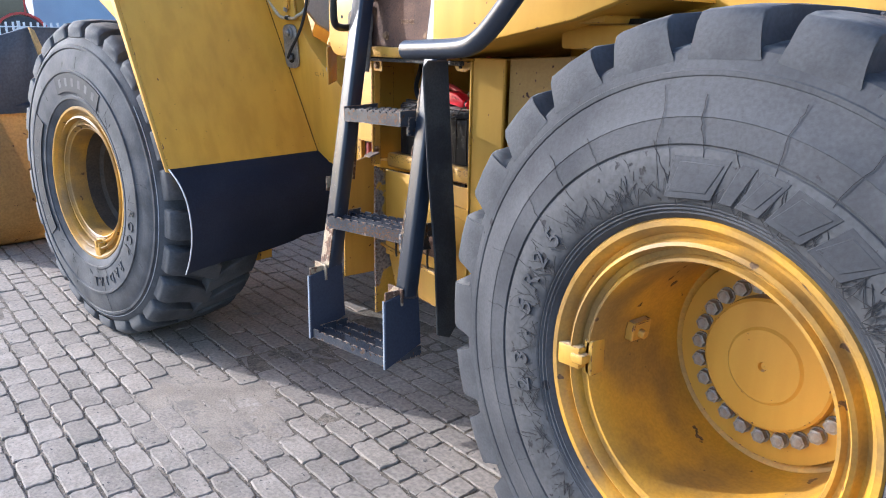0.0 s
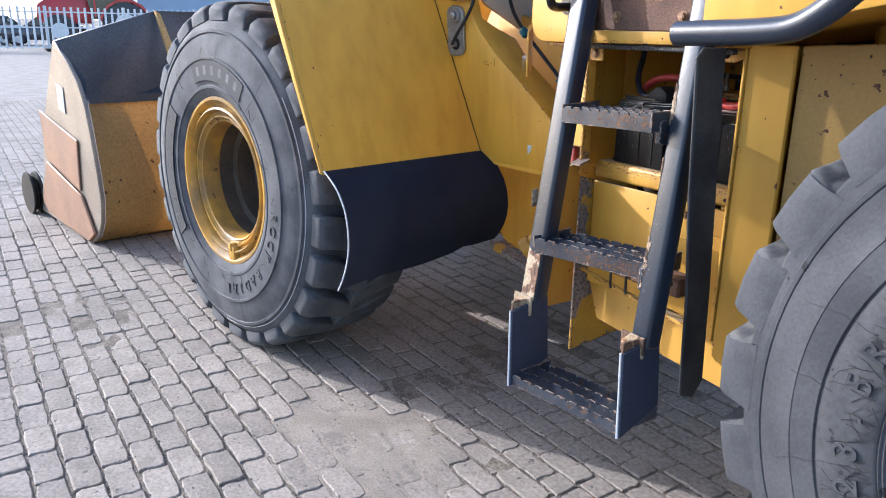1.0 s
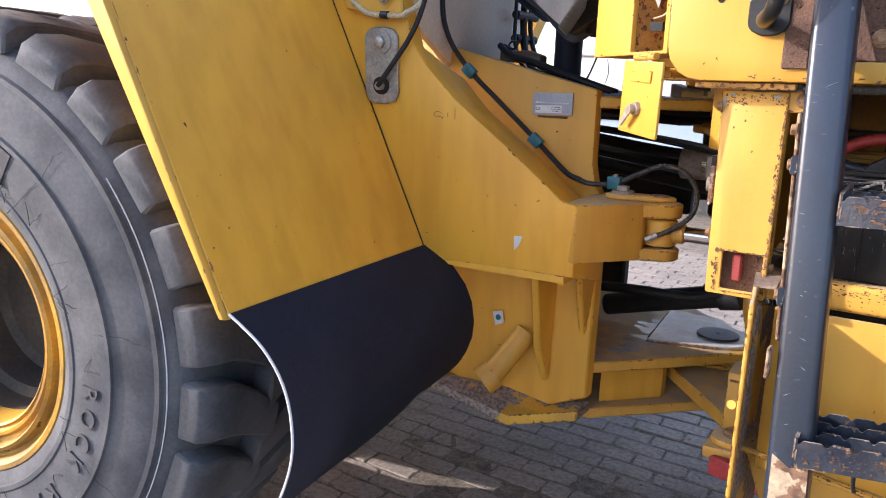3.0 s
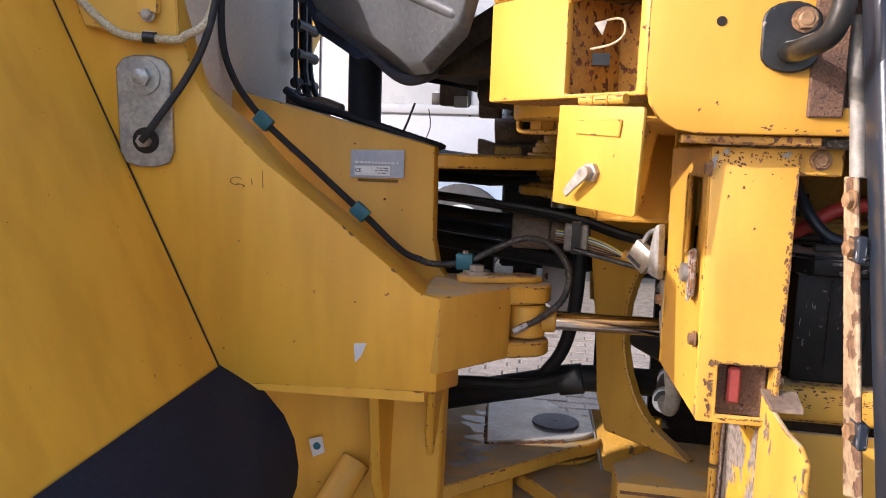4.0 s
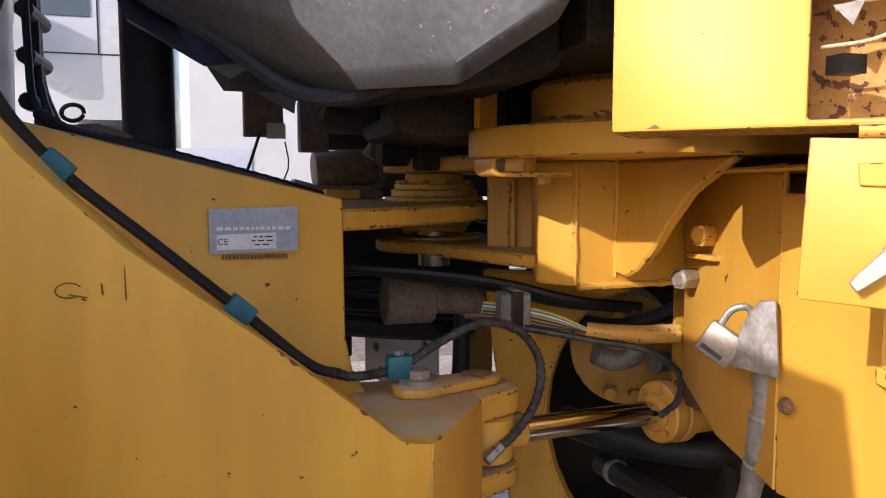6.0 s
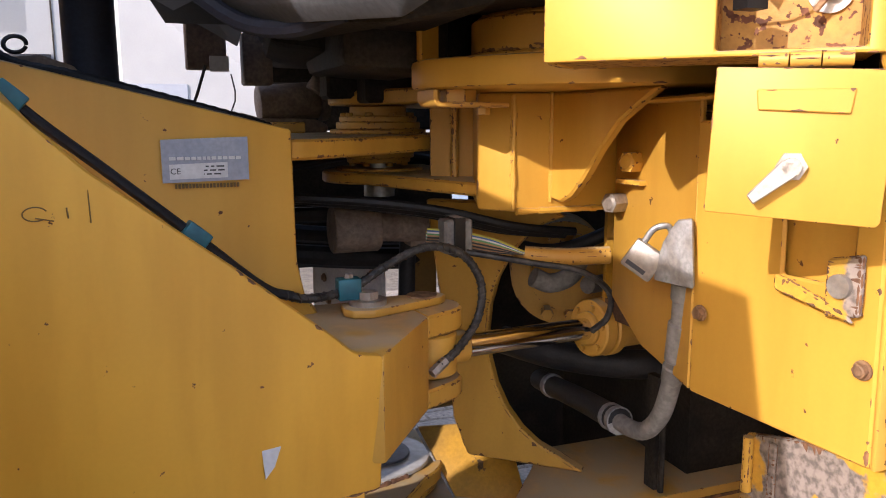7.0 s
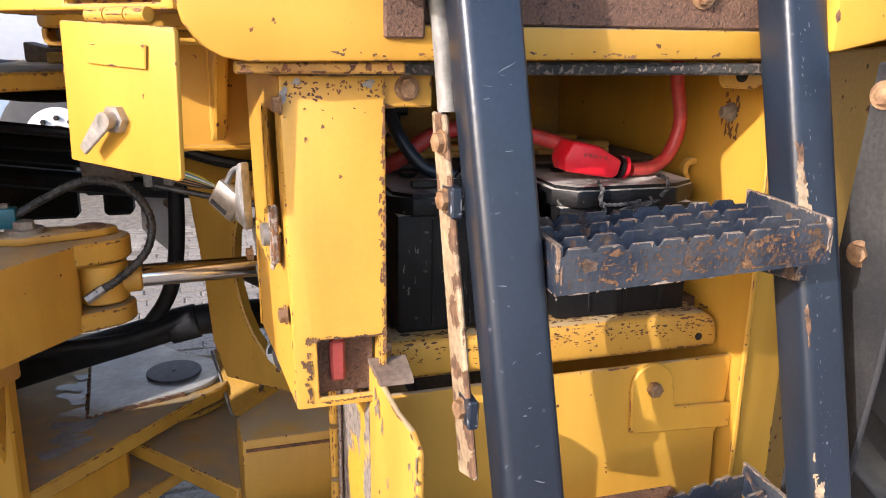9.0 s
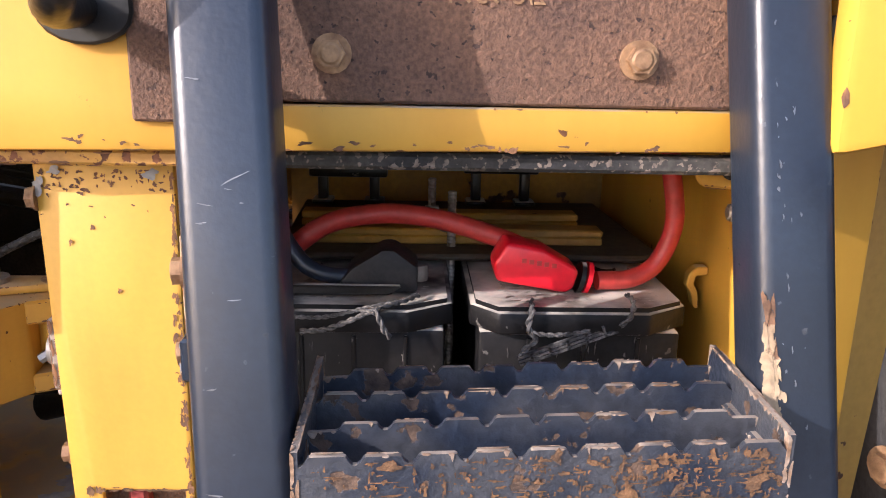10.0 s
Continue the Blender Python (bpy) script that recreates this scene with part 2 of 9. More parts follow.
GLASS = surface("dark tinted glass", (0.02, 0.03, 0.035), None, 0.08, fine_amount=0.02, bump=0.0, coat=0.5)
TRAILER = surface("blue grey trailer side", (0.24, 0.32, 0.42), (0.28, 0.36, 0.46), 0.5, scale=0.6, fine=20, fine_amount=0.04, bump=0.0)
RUST_CHIP = surface("rust brown bare edge", (0.25, 0.115, 0.05), (0.12, 0.06, 0.035), 0.85, scale=45, fine=160, fine_amount=0.25, bump=0.4)
STEP_EDGE = surface("rubbed brown grey step edge", (0.42, 0.33, 0.26), (0.24, 0.14, 0.08), 0.6, 0.1, scale=60, fine=220, fine_amount=0.3, bump=0.3)
RUST_ORANGE = surface("orange brown rust film", (0.21, 0.105, 0.045), (0.1, 0.055, 0.03), 0.85, scale=40, fine=180, fine_amount=0.35, bump=0.45)
RUST_PALE = surface("orange brown rust on scuffed steel", (0.2, 0.105, 0.055), (0.115, 0.06, 0.038), 0.8, scale=30, fine=160, fine_amount=0.3, bump=0.4)
PRIMER_BROWN = surface("brown grey bare primer", (0.27, 0.2, 0.15), (0.16, 0.115, 0.08), 0.75, scale=40, fine=160, fine_amount=0.3, bump=0.3)
PRIMER = surface("grey scuffed primer", (0.36, 0.355, 0.345), (0.25, 0.225, 0.2), 0.7, scale=40, fine=160, fine_amount=0.25, bump=0.3)
NAVY_SCUFF = surface("scuffed bare steel scratch", (0.2, 0.215, 0.24), (0.12, 0.125, 0.14), 0.5, 0.2, scale=30, fine=160, fine_amount=0.2, bump=0.2)
# how much of the edges is worn to bare metal, how wide, and what shows there
WEAR = {"yellow paint": (0.13, 0.0032, RUST_CHIP), "worn yellow paint": (0.42, 0.0034, RUST_CHIP), "dull yellow paint": (0.12, 0.003, RUST_CHIP),
        "scraped yellow paint": (0.6, 0.01, RUST_CHIP), "rust speckled yellow paint": (0.3, 0.005, RUST_CHIP),
        "dark blue black paint": (0.12, 0.0025, NAVY_SCUFF), "worn dark step paint": (0.8, 0.006, STEP_EDGE)}
MUD = surface("pale dried mud film", (0.56, 0.53, 0.48), (0.34, 0.31, 0.27), 0.6, scale=9, fine=90, fine_amount=0.2, bump=0.25)
# glossy film; the pale base stands for sky and bright ground reflected in it
WET = surface("wet mud film with painted pale reflection", (0.5, 0.48, 0.44), (0.36, 0.33, 0.29), 0.24, scale=7, fine=60, fine_amount=0.12, bump=0.06, spec=0.7)
LEAF = surface("dusty green leaves", (0.045, 0.075, 0.035), (0.075, 0.105, 0.05), 0.7, scale=1.5, fine=20, fine_amount=0.2, bump=0.0)
BARK = surface("grey brown bark", (0.1, 0.08, 0.06), (0.07, 0.055, 0.045), 0.9, scale=6, fine=60, fine_amount=0.3, bump=0.6)
FENCE = surface("pale galvanised fence steel", (0.6, 0.61, 0.62), (0.5, 0.51, 0.52), 0.5, 0.2, scale=8, fine_amount=0.08, bump=0.0)


# ---------- building helpers ----------
WORLD_OF = {}


def thing(name, base, label, category, group="", kind=""):
    """An empty at the thing's base; its parts keep their world coordinates."""
    ob = new(name)
    ob.location = base
    ob.empty_display_size = 0.05
    WORLD_OF[ob] = Matrix.Translation(base)
    return tagged(ob, label, category, group, kind)


def link_mesh(name, bm, mat, sharp=32.0):
    me = bpy.data.meshes.new(name)
    bmesh.ops.recalc_face_normals(bm, faces=[f for f in bm.faces if f.material_index == 0])
    bm.to_mesh(me)
    bm.free()
    for p in me.polygons:
        p.use_smooth = True
    me.set_sharp_from_angle(angle=radians(sharp))
    me.materials.append(mat)
    return me


def chip_edges(bm, cover, width, rnd):
    """Lays irregular flakes of bare metal over the convex edges, as the second material."""
    bmesh.ops.recalc_face_normals(bm, faces=bm.faces)
    strips = []
    for e in bm.edges:
        if len(e.link_faces) != 2 or not e.is_convex or e.calc_face_angle(0) < 0.44:
            continue
        L = e.calc_length()
        if L < 0.012:
            continue
        p, u = e.verts[0].co.copy(), (e.verts[1].co - e.verts[0].co) / L
        sides = []
        for lp in e.link_loops:
            f = lp.face
            run = (lp.link_loop_next.vert.co - lp.vert.co).normalized()
            sides.append((f.normal.copy(), f.normal.cross(run), f.calc_area() / L))
        s = rnd.uniform(-0.03, 0.03)
        ph, thick = rnd.uniform(0, 6.0), rnd.uniform(0.5, 1.2)
        cov = min(cover * rnd.uniform(0.25, 1.5), 0.85)
        while s < L:
            ln = min(max(rnd.expovariate(1 / 0.007), 0.0015), 0.04)
            a, b = max(s, 0.0), min(s + ln, L)
            if b - a > 0.0015:
                k = max(3, min(12, int((b - a) / 0.003)))
                off = rnd.uniform(0.0004, 0.0008)
                big = width * (0.15 + rnd.random() ** 3 * 1.3) * thick
                rows = []
                for i in range(k + 1):
                    t = i / k
                    base = p + u * (a + (b - a) * t)
                    row = []
                    for nrm, inn, w in sides:
                        wid = big * (0.1 + math.sin(math.pi * t) ** 0.6) * rnd.uniform(0.2, 1.3)
                        row.append(base + inn * min(wid, w * 0.45) + nrm * off)
                    rows.append((row[0], base + (sides[0][0] + sides[1][0]).normalized() * off * 1.3, row[1]))
                strips.append(rows)
            s += ln + rnd.expovariate(1 / (0.008 * (1 - cov) / cov * (0.4 + 1.6 * math.sin((s + ph) * 9.0) ** 2)))
    for rows in strips:
        vs = [[bm.verts.new(q) for q in row] for row in rows]
        for r0, r1 in zip(vs, vs[1:]):
            for j in (0, 1):
                bm.faces.new((r0[j], r0[j + 1], r1[j + 1], r1[j])).material_index = 1


def blobs(bm, spots, u, v, n, rnd):
    """Irregular flat patches (centre, size along u, size along v) lying just proud of a surface with normal n."""
    u, v, n = Vector(u), Vector(v), Vector(n).normalized()
    for c, ru, rv in spots:
        k = 18
        lift = rnd.uniform(0.0005, 0.001)
        ph = rnd.uniform(0, 6.28)
        pts = []
        for i in range(k):
            a = 2 * math.pi * i / k
            r = (1 + 0.3 * math.sin(2 * a + ph) + 0.2 * math.sin(3 * a + 2 * ph)) * rnd.uniform(0.6, 1.1)
            pts.append(bm.verts.new(Vector(c) + u * ru * r * math.cos(a) + v * rv * r * math.sin(a) + n * lift))
        bm.faces.new(pts)


def part(name, bm, mat, parent, label="", sharp=32.0):
    worn = WEAR.get(mat.name)
    if worn:
        chip_edges(bm, worn[0], worn[1], random.Random(len(bm.verts) * 7 + len(name)))
    ob = new(name, link_mesh(name, bm, mat, sharp))
    if worn:
        ob.data.materials.append(worn[2])
    WORLD_OF[ob] = Matrix.Identity(4)
    if parent is not None:
        ob.parent = parent
        ob.matrix_parent_inverse = WORLD_OF[parent].inverted()
    return tagged(ob, label)


def piece(name, me, parent, m):
    """A part that shares its mesh with others of its kind, at the world pose m."""
    ob = new(name, me)
    ob.parent = parent
    ob.matrix_parent_inverse = WORLD_OF[parent].inverted()
    ob.matrix_basis = m
    WORLD_OF[ob] = m
    return ob


def lone(name, bm, mat, label, category, group="", kind="", sharp=32.0):
    ob = part(name, bm, mat, None, "", sharp)
    return tagged(ob, label, category, group, kind)


def V(*a):
    return Vector(a)


def box(bm, x0, x1, y0, y1, z0, z1, m=None):
    vs = [bm.verts.new((x, y, z)) for x in (x0, x1) for y in (y0, y1) for z in (z0, z1)]
    fs = [bm.faces.new([vs[i] for i in q]) for q in ((0, 1, 3, 2), (4, 6, 7, 5), (0, 4, 5, 1), (2, 3, 7, 6), (0, 2, 6, 4), (1, 5, 7, 3))]
    if m is not None:
        bmesh.ops.transform(bm, matrix=m, verts=vs)
    return fs


def slab(bm, pts, vec):
    """A flat polygon given thickness along vec."""
    vec = Vector(vec)
    a = [bm.verts.new(p) for p in pts]
    b = [bm.verts.new(Vector(p) + vec) for p in pts]
    n = len(a)
    bm.faces.new(a)
    bm.faces.new(b[::-1])
    for i in range(n):
        bm.faces.new((a[i], b[i], b[(i + 1) % n], a[(i + 1) % n]))


def bevel(bm, size, seg=1, angle=28.0):
    bmesh.ops.recalc_face_normals(bm, faces=bm.faces)
    es = [e for e in bm.edges if len(e.link_faces) == 2 and e.calc_face_angle(0) > radians(angle)]
    bmesh.ops.bevel(bm, geom=es, offset=size, segments=seg, affect="EDGES", profile=0.5, clamp_overlap=True)


def ring_verts(bm, c, ax, r, seg, ref=None):
    ax = Vector(ax).normalized()
    ref = Vector(ref) if ref is not None else (Vector((0, 0, 1)) if abs(ax.z) < 0.9 else Vector((1, 0, 0)))
    u = ax.cross(ref).normalized()
    w = ax.cross(u)
    return [bm.verts.new(Vector(c) + (u * math.cos(2 * math.pi * i / seg) + w * math.sin(2 * math.pi * i / seg)) * r) for i in range(seg)]


def cyl(bm, p, q, r, seg=20, r2=None, turn=0.0):
    p, q = Vector(p), Vector(q)
    a = ring_verts(bm, p, q - p, r, seg)
    b = ring_verts(bm, q, q - p, r if r2 is None else r2, seg)
    bm.faces.new(a[::-1])
    bm.faces.new(b)
    for i in range(seg):
        bm.faces.new((a[i], a[(i + 1) % seg], b[(i + 1) % seg], b[i]))


def glide(pts, n=6):
    """A smooth run of points through pts."""
    P = [Vector(p) for p in pts]
    P = [P[0] * 2 - P[1]] + P + [P[-1] * 2 - P[-2]]
    out = []
    for i in range(1, len(P) - 2):
        for k in range(n):
            t = k / n
            a, b, c, d = P[i - 1], P[i], P[i + 1], P[i + 2]
            out.append(0.5 * ((2 * b) + (c - a) * t + (2 * a - 5 * b + 4 * c - d) * t * t + (3 * b - a - 3 * c + d) * t ** 3))
    return out + [P[-2]]


def tube(bm, pts, r, seg=10, n=6, ribs=0.0):
    run = glide(pts, n) if n > 1 else [Vector(p) for p in pts]
    ref = Vector((0.3, 0.5, 0.81))
    rows = []
    for i, p in enumerate(run):
        ax = (run[min(i + 1, len(run) - 1)] - run[max(i - 1, 0)]).normalized()
        ref = (ref - ax * ref.dot(ax)).normalized()
        rows.append(ring_verts(bm, p, ax, r * (1 + (ribs if i % 2 else 0.0)), seg, ref))
    for a, b in zip(rows, rows[1:]):
        for i in range(seg):
            bm.faces.new((a[i], a[(i + 1) % seg], b[(i + 1) % seg], b[i]))
    bm.faces.new(rows[0][::-1])
    bm.faces.new(rows[-1])


def lathe(bm, profile, seg=64, closed=False):
    """Turns (radius, y) pairs round the y axis."""
    rows = []
    for k in range(seg):
        a = 2 * math.pi * k / seg
        rows.append([bm.verts.new((r * math.cos(a), y, r * math.sin(a))) for r, y in profile])
    m = len(profile)
    for k in range(seg):
        a, b = rows[k], rows[(k + 1) % seg]
        for i in range(m if closed else m - 1):
            bm.faces.new((a[i], a[(i + 1) % m], b[(i + 1) % m], b[i]))


def hexbolt(bm, p, ax, r, h, washer=0.0):
    ax = Vector(ax).normalized()
    p = Vector(p)
    if washer:
        cyl(bm, p, p + ax * h * 0.25, washer, 16)
    cyl(bm, p, p + ax * h, r, 6)
    cyl(bm, p + ax * h, p + ax * h * 1.12, r * 0.78, 12, r * 0.6)


def walled(bm, o, u, v, w, h, hole, t):
    """A rectangular plate w by h at o along u and v, with a hole (u0, u1, v0, v1), given the thickness vector t."""
    o, u, v, t = Vector(o), Vector(u), Vector(v), Vector(t)
    a, b, c, d = hole
    rings = []
    for off in (Vector(), t):
        outer = [bm.verts.new(o + off + u * x + v * y) for x, y in ((0, 0), (w, 0), (w, h), (0, h))]
        inner = [bm.verts.new(o + off + u * x + v * y) for x, y in ((a, c), (b, c), (b, d), (a, d))]
        rings.append((outer, inner))
    (o0, i0), (o1, i1) = rings
    for k in range(4):
        n = (k + 1) % 4
        bm.faces.new((o0[k], o0[n], i0[n], i0[k]))
        bm.faces.new((o1[k], i1[k], i1[n], o1[n]))
        bm.faces.new((o0[k], o1[k], o1[n], o0[n]))
        bm.faces.new((i0[k], i0[n], i1[n], i1[k]))


def letters(text, size, depth=0.002):
    """A bmesh of flat raised letters in the built-in font, in the xy plane, centred."""
    cu = bpy.data.curves.new("letters", "FONT")
    cu.body, cu.size, cu.extrude, cu.align_x, cu.align_y, cu.resolution_u = text, size, depth, "CENTER", "CENTER", 3
    ob = bpy.data.objects.new("letters", cu)
    me = bpy.data.meshes.new_from_object(ob)
    bm = bmesh.new()
    bm.from_mesh(me)
    bpy.data.meshes.remove(me)
    bpy.data.objects.remove(ob)
    bpy.data.curves.remove(cu)
    return bm


# ---------- ground ----------
def ground_sheet():
    bm = bmesh.new()
    s = 900.0
    vs = [bm.verts.new(p) for p in ((-s, -s, -0.0055), (s, -s, -0.0055), (s, s, -0.0055), (-s, s, -0.0055))]
    bm.faces.new(vs)
    return bm


ground = lone("ground", ground_sheet(), JOINT, "sandy yard ground with joints between grey pavers", "ground", kind="structure")
PAVE_L, PAVE_W = 0.212, 0.106


def paver_bm(bm, cx, cy, w, l, rnd, top, fine=True):
    """One worn paver: wavy interlocking ends, a rounded chipped top edge."""
    hx, hy = l / 2 - 0.0018, w / 2 - 0.0042
    j = lambda k: rnd.uniform(-k, k)
    if fine:
        rim = [(-1, -1), (-0.5, -1), (0, -1), (0.5, -1), (1, -1), (1, -0.55), (1, -0.2), (1, 0.2), (1, 0.55),
               (1, 1), (0.5, 1), (0, 1), (-0.5, 1), (-1, 1), (-1, 0.55), (-1, 0.2), (-1, -0.2), (-1, -0.55)]
    else:
        rim = [(-1, -1), (0, -1), (1, -1), (1, 0), (1, 1), (0, 1), (-1, 1), (-1, 0)]
    base = []
    for sx, sy in rim:
        round_off = 0.0035 if abs(sx) == 1 and abs(sy) == 1 else 0.0
        base.append((sx * (hx - round_off) + 0.0036 * math.sin(math.pi * sy * 1.45) * abs(sx) ** 3 + j(0.0022),
                     sy * (hy - round_off * 0.7) + j(0.0016) + 0.003 * math.sin(5 * sx + cx * 9) * (abs(sy) == 1)))
    rings = []
    for inset, drop, rough in ((0.0, 0.012, 0.0), (0.001, 0.0035, 0.0007), (0.0055, 0.0, 0.0013)):
        rings.append([bm.verts.new((cx + x * (1 - inset / hx) + j(rough), cy + y * (1 - inset / hy) + j(rough), top - drop + j(rough))) for x, y in base])
    n = len(rim)
    for a, b in zip(rings, rings[1:]):
        for i in range(n):
            bm.faces.new((a[i], a[(i + 1) % n], b[(i + 1) % n], b[i]))
    bm.faces.new(rings[-1])


def lay_pavers():
    rnd = random.Random(7)
    shared = []
    for k in range(14):
        bm = bmesh.new()
        paver_bm(bm, 0, 0, PAVE_W, PAVE_L, rnd, 0.0)
        shared.append(link_mesh("paver", bm, STONE, 14))
    rest, near, joints = bmesh.new(), [], []
    row = -34
    while row * PAVE_W < 7.5:
        y = row * PAVE_W
        x = -17.0 + (row % 2) * PAVE_L * 0.5 + rnd.uniform(-0.02, 0.02)
        while x < 3.4:
            top = rnd.uniform(-0.004, 0.003) + 0.004 * math.sin(x * 1.7) * math.cos(y * 1.3)
            if -4.2 < x < -1.9 and 0.3 < y < 1.75:
                near.append((x, y, top))
            elif y > -3.6 and not (y > 4.0 and x < -6.0):
                fine = x > -7.5 and -1.2 < y < 3.0
                cx, cy = x + rnd.uniform(-0.003, 0.003), y + rnd.uniform(-0.002, 0.002)
                if fine and rnd.random() < 0.16:
                    for q in (-0.25, 0.25):
                        paver_bm(rest, cx + PAVE_L * q, cy, PAVE_W, PAVE_L / 2, rnd, top + rnd.uniform(-0.002, 0.002), False)
                else:
                    paver_bm(rest, cx, cy, PAVE_W, PAVE_L, rnd, top, fine)
            x += PAVE_L
        if -0.6 < y < 2.4:
            joints.append(y + PAVE_W / 2)
        row += 1
    part("paving_rest", rest, STONE_FAR2, ground, "worn grey brown concrete pavers in running bond", 14)["kind"] = "stuff"
    for i, (x, y, top) in enumerate(near[:300]):
        piece("paver", shared[i % 14], ground, Matrix.Translation((x, y, top)) @ Matrix.Rotation(radians(rnd.uniform(-1.0, 1.0)), 4, "Z"))
    more = bmesh.new()
    for x, y, top in near[300:]:
        paver_bm(more, x, y, PAVE_W, PAVE_L, rnd, top)
    if near[300:]:
        part("paving_edge", more, STONE_FAR2, ground, "", 14)["kind"] = "stuff"
    # grit that has gathered in the long joints
    verts, faces = [], []
    for y in joints:
        for _ in range(330):
            r = rnd.uniform(0.0016, 0.0048)
            c = V(rnd.uniform(-5.6, 0.4), y + rnd.gauss(0, 0.0065), rnd.uniform(-0.003, 0.0015))
            i = len(verts)
            for d in ((1, 0, 0), (-1, 0, 0), (0, 1, 0), (0, -1, 0), (0, 0, 1), (0, 0, -1)):
                verts.append(c + V(*d) * r * rnd.uniform(0.6, 1.3))
            faces += [(i + a, i + b, i + e) for a, b, e in ((0, 2, 4), (2, 1, 4), (1, 3, 4), (3, 0, 4), (2, 0, 5), (1, 2, 5), (3, 1, 5), (0, 3, 5))]
    me = bpy.data.meshes.new("joint_grit")
    me.from_pydata(verts, [], faces)
    me.materials.append(GRIT)
    ob = new("joint_grit", me)
    ob.parent = ground
    ob.matrix_parent_inverse = WORLD_OF[ground].inverted()
    tagged(ob, "pale grit in the joints between pavers")["kind"] = "stuff"
    # sand spread thinly over some pavers
    bm = bmesh.new()
    nx, ny = 60, 44
    grid = []
    for i in range(nx + 1):
        for k in range(ny + 1):
            u, w = i / nx * 2 - 1, k / ny * 2 - 1
            h = 0.0012 - 0.011 * (u * u + w * w) + 0.0022 * math.sin(9 * u + 4 * w) * math.cos(7 * w - 3 * u) + rnd.uniform(-0.0012, 0.0012)
            grid.append(bm.verts.new((-2.66 + 0.62 * u, 1.3 + 0.42 * w, max(h, -0.011))))
    for i in range(nx):
        for k in range(ny):
            a = i * (ny + 1) + k
            bm.faces.new((grid[a], grid[a + ny + 1], grid[a + ny + 2], grid[a + 1]))
    part("sand_patch", bm, SAND, ground, "thin spread of pale brown sand on the pavers")["kind"] = "stuff"


SAND = surface("pale brown sand", (0.37, 0.31, 0.245), (0.28, 0.235, 0.185), 0.95, scale=7, fine=120, fine_amount=0.2, bump=0.5)
GRIT = surface("pale grit", (0.42, 0.36, 0.29), (0.24, 0.2, 0.16), 0.9, scale=60, fine=200, fine_amount=0.2, bump=0.0)
STONE_FAR2 = surface("worn paver field", (0.36, 0.305, 0.25), (0.275, 0.235, 0.193), 0.85, scale=2.2, fine=55, fine_amount=0.25, bump=0.5,
                     chip=(0.16, 0.145, 0.13), chip_scale=30, chip_at=0.66)


def far_yard():
    bm = bmesh.new()
    vs = [bm.verts.new(p) for p in ((-170, -120, -0.003), (-17.1, -120, -0.003), (-17.1, 120, -0.003), (-170, 120, -0.003))]
    bm.faces.new(vs)
    return bm


lone("pavement", far_yard(), STONE_FAR, "far paved grey yard around the parked vehicles", "pavement", kind="structure")


# ---------- background ----------
def fence_panel(x, y, turn):
    """A mobile steel barrier: frame, pickets and two block feet."""
    f = thing("barrier_fence", (x, y, 0), "pale galvanised steel barrier panel with upright pickets on yard", "fence", "barrier panels")
    m = Matrix.Translation((x, y, 0)) @ Matrix.Rotation(radians(turn), 4, "Z")
    bm = bmesh.new()
    for z in (0.18, 1.05, 1.75):
        box(bm, -0.03, 0.03, -1.7, 1.7, z, z + 0.06, m)
    for s in (-1.7, 1.7):
        box(bm, -0.035, 0.035, s - 0.035, s + 0.035, 0.0, 2.05, m)
    part("frame", bm, FENCE, f)
    bm = bmesh.new()
    box(bm, -0.02, 0.02, -0.045, 0.045, 0.12, 2.0)
    me = link_mesh("picket", bm, FENCE)
    for k in range(11):
        piece("picket", me, f, m @ Matrix.Translation((0.0, -1.5 + 0.3 * k, 0)))
    bm = bmesh.new()
    box(bm, -0.35, 0.35, -0.12, 0.12, 0.0, 0.13)
    bevel(bm, 0.03)
    me = link_mesh("foot", bm, GRIME_SHADE)
    for s in (-1.7, 1.7):
        piece("foot", me, f, m @ Matrix.Translation((0, s, 0)))


for k in range(8):
    fence_panel(-41.5 - 0.05 * k, -4.0 + 3.45 * k, 2.0)


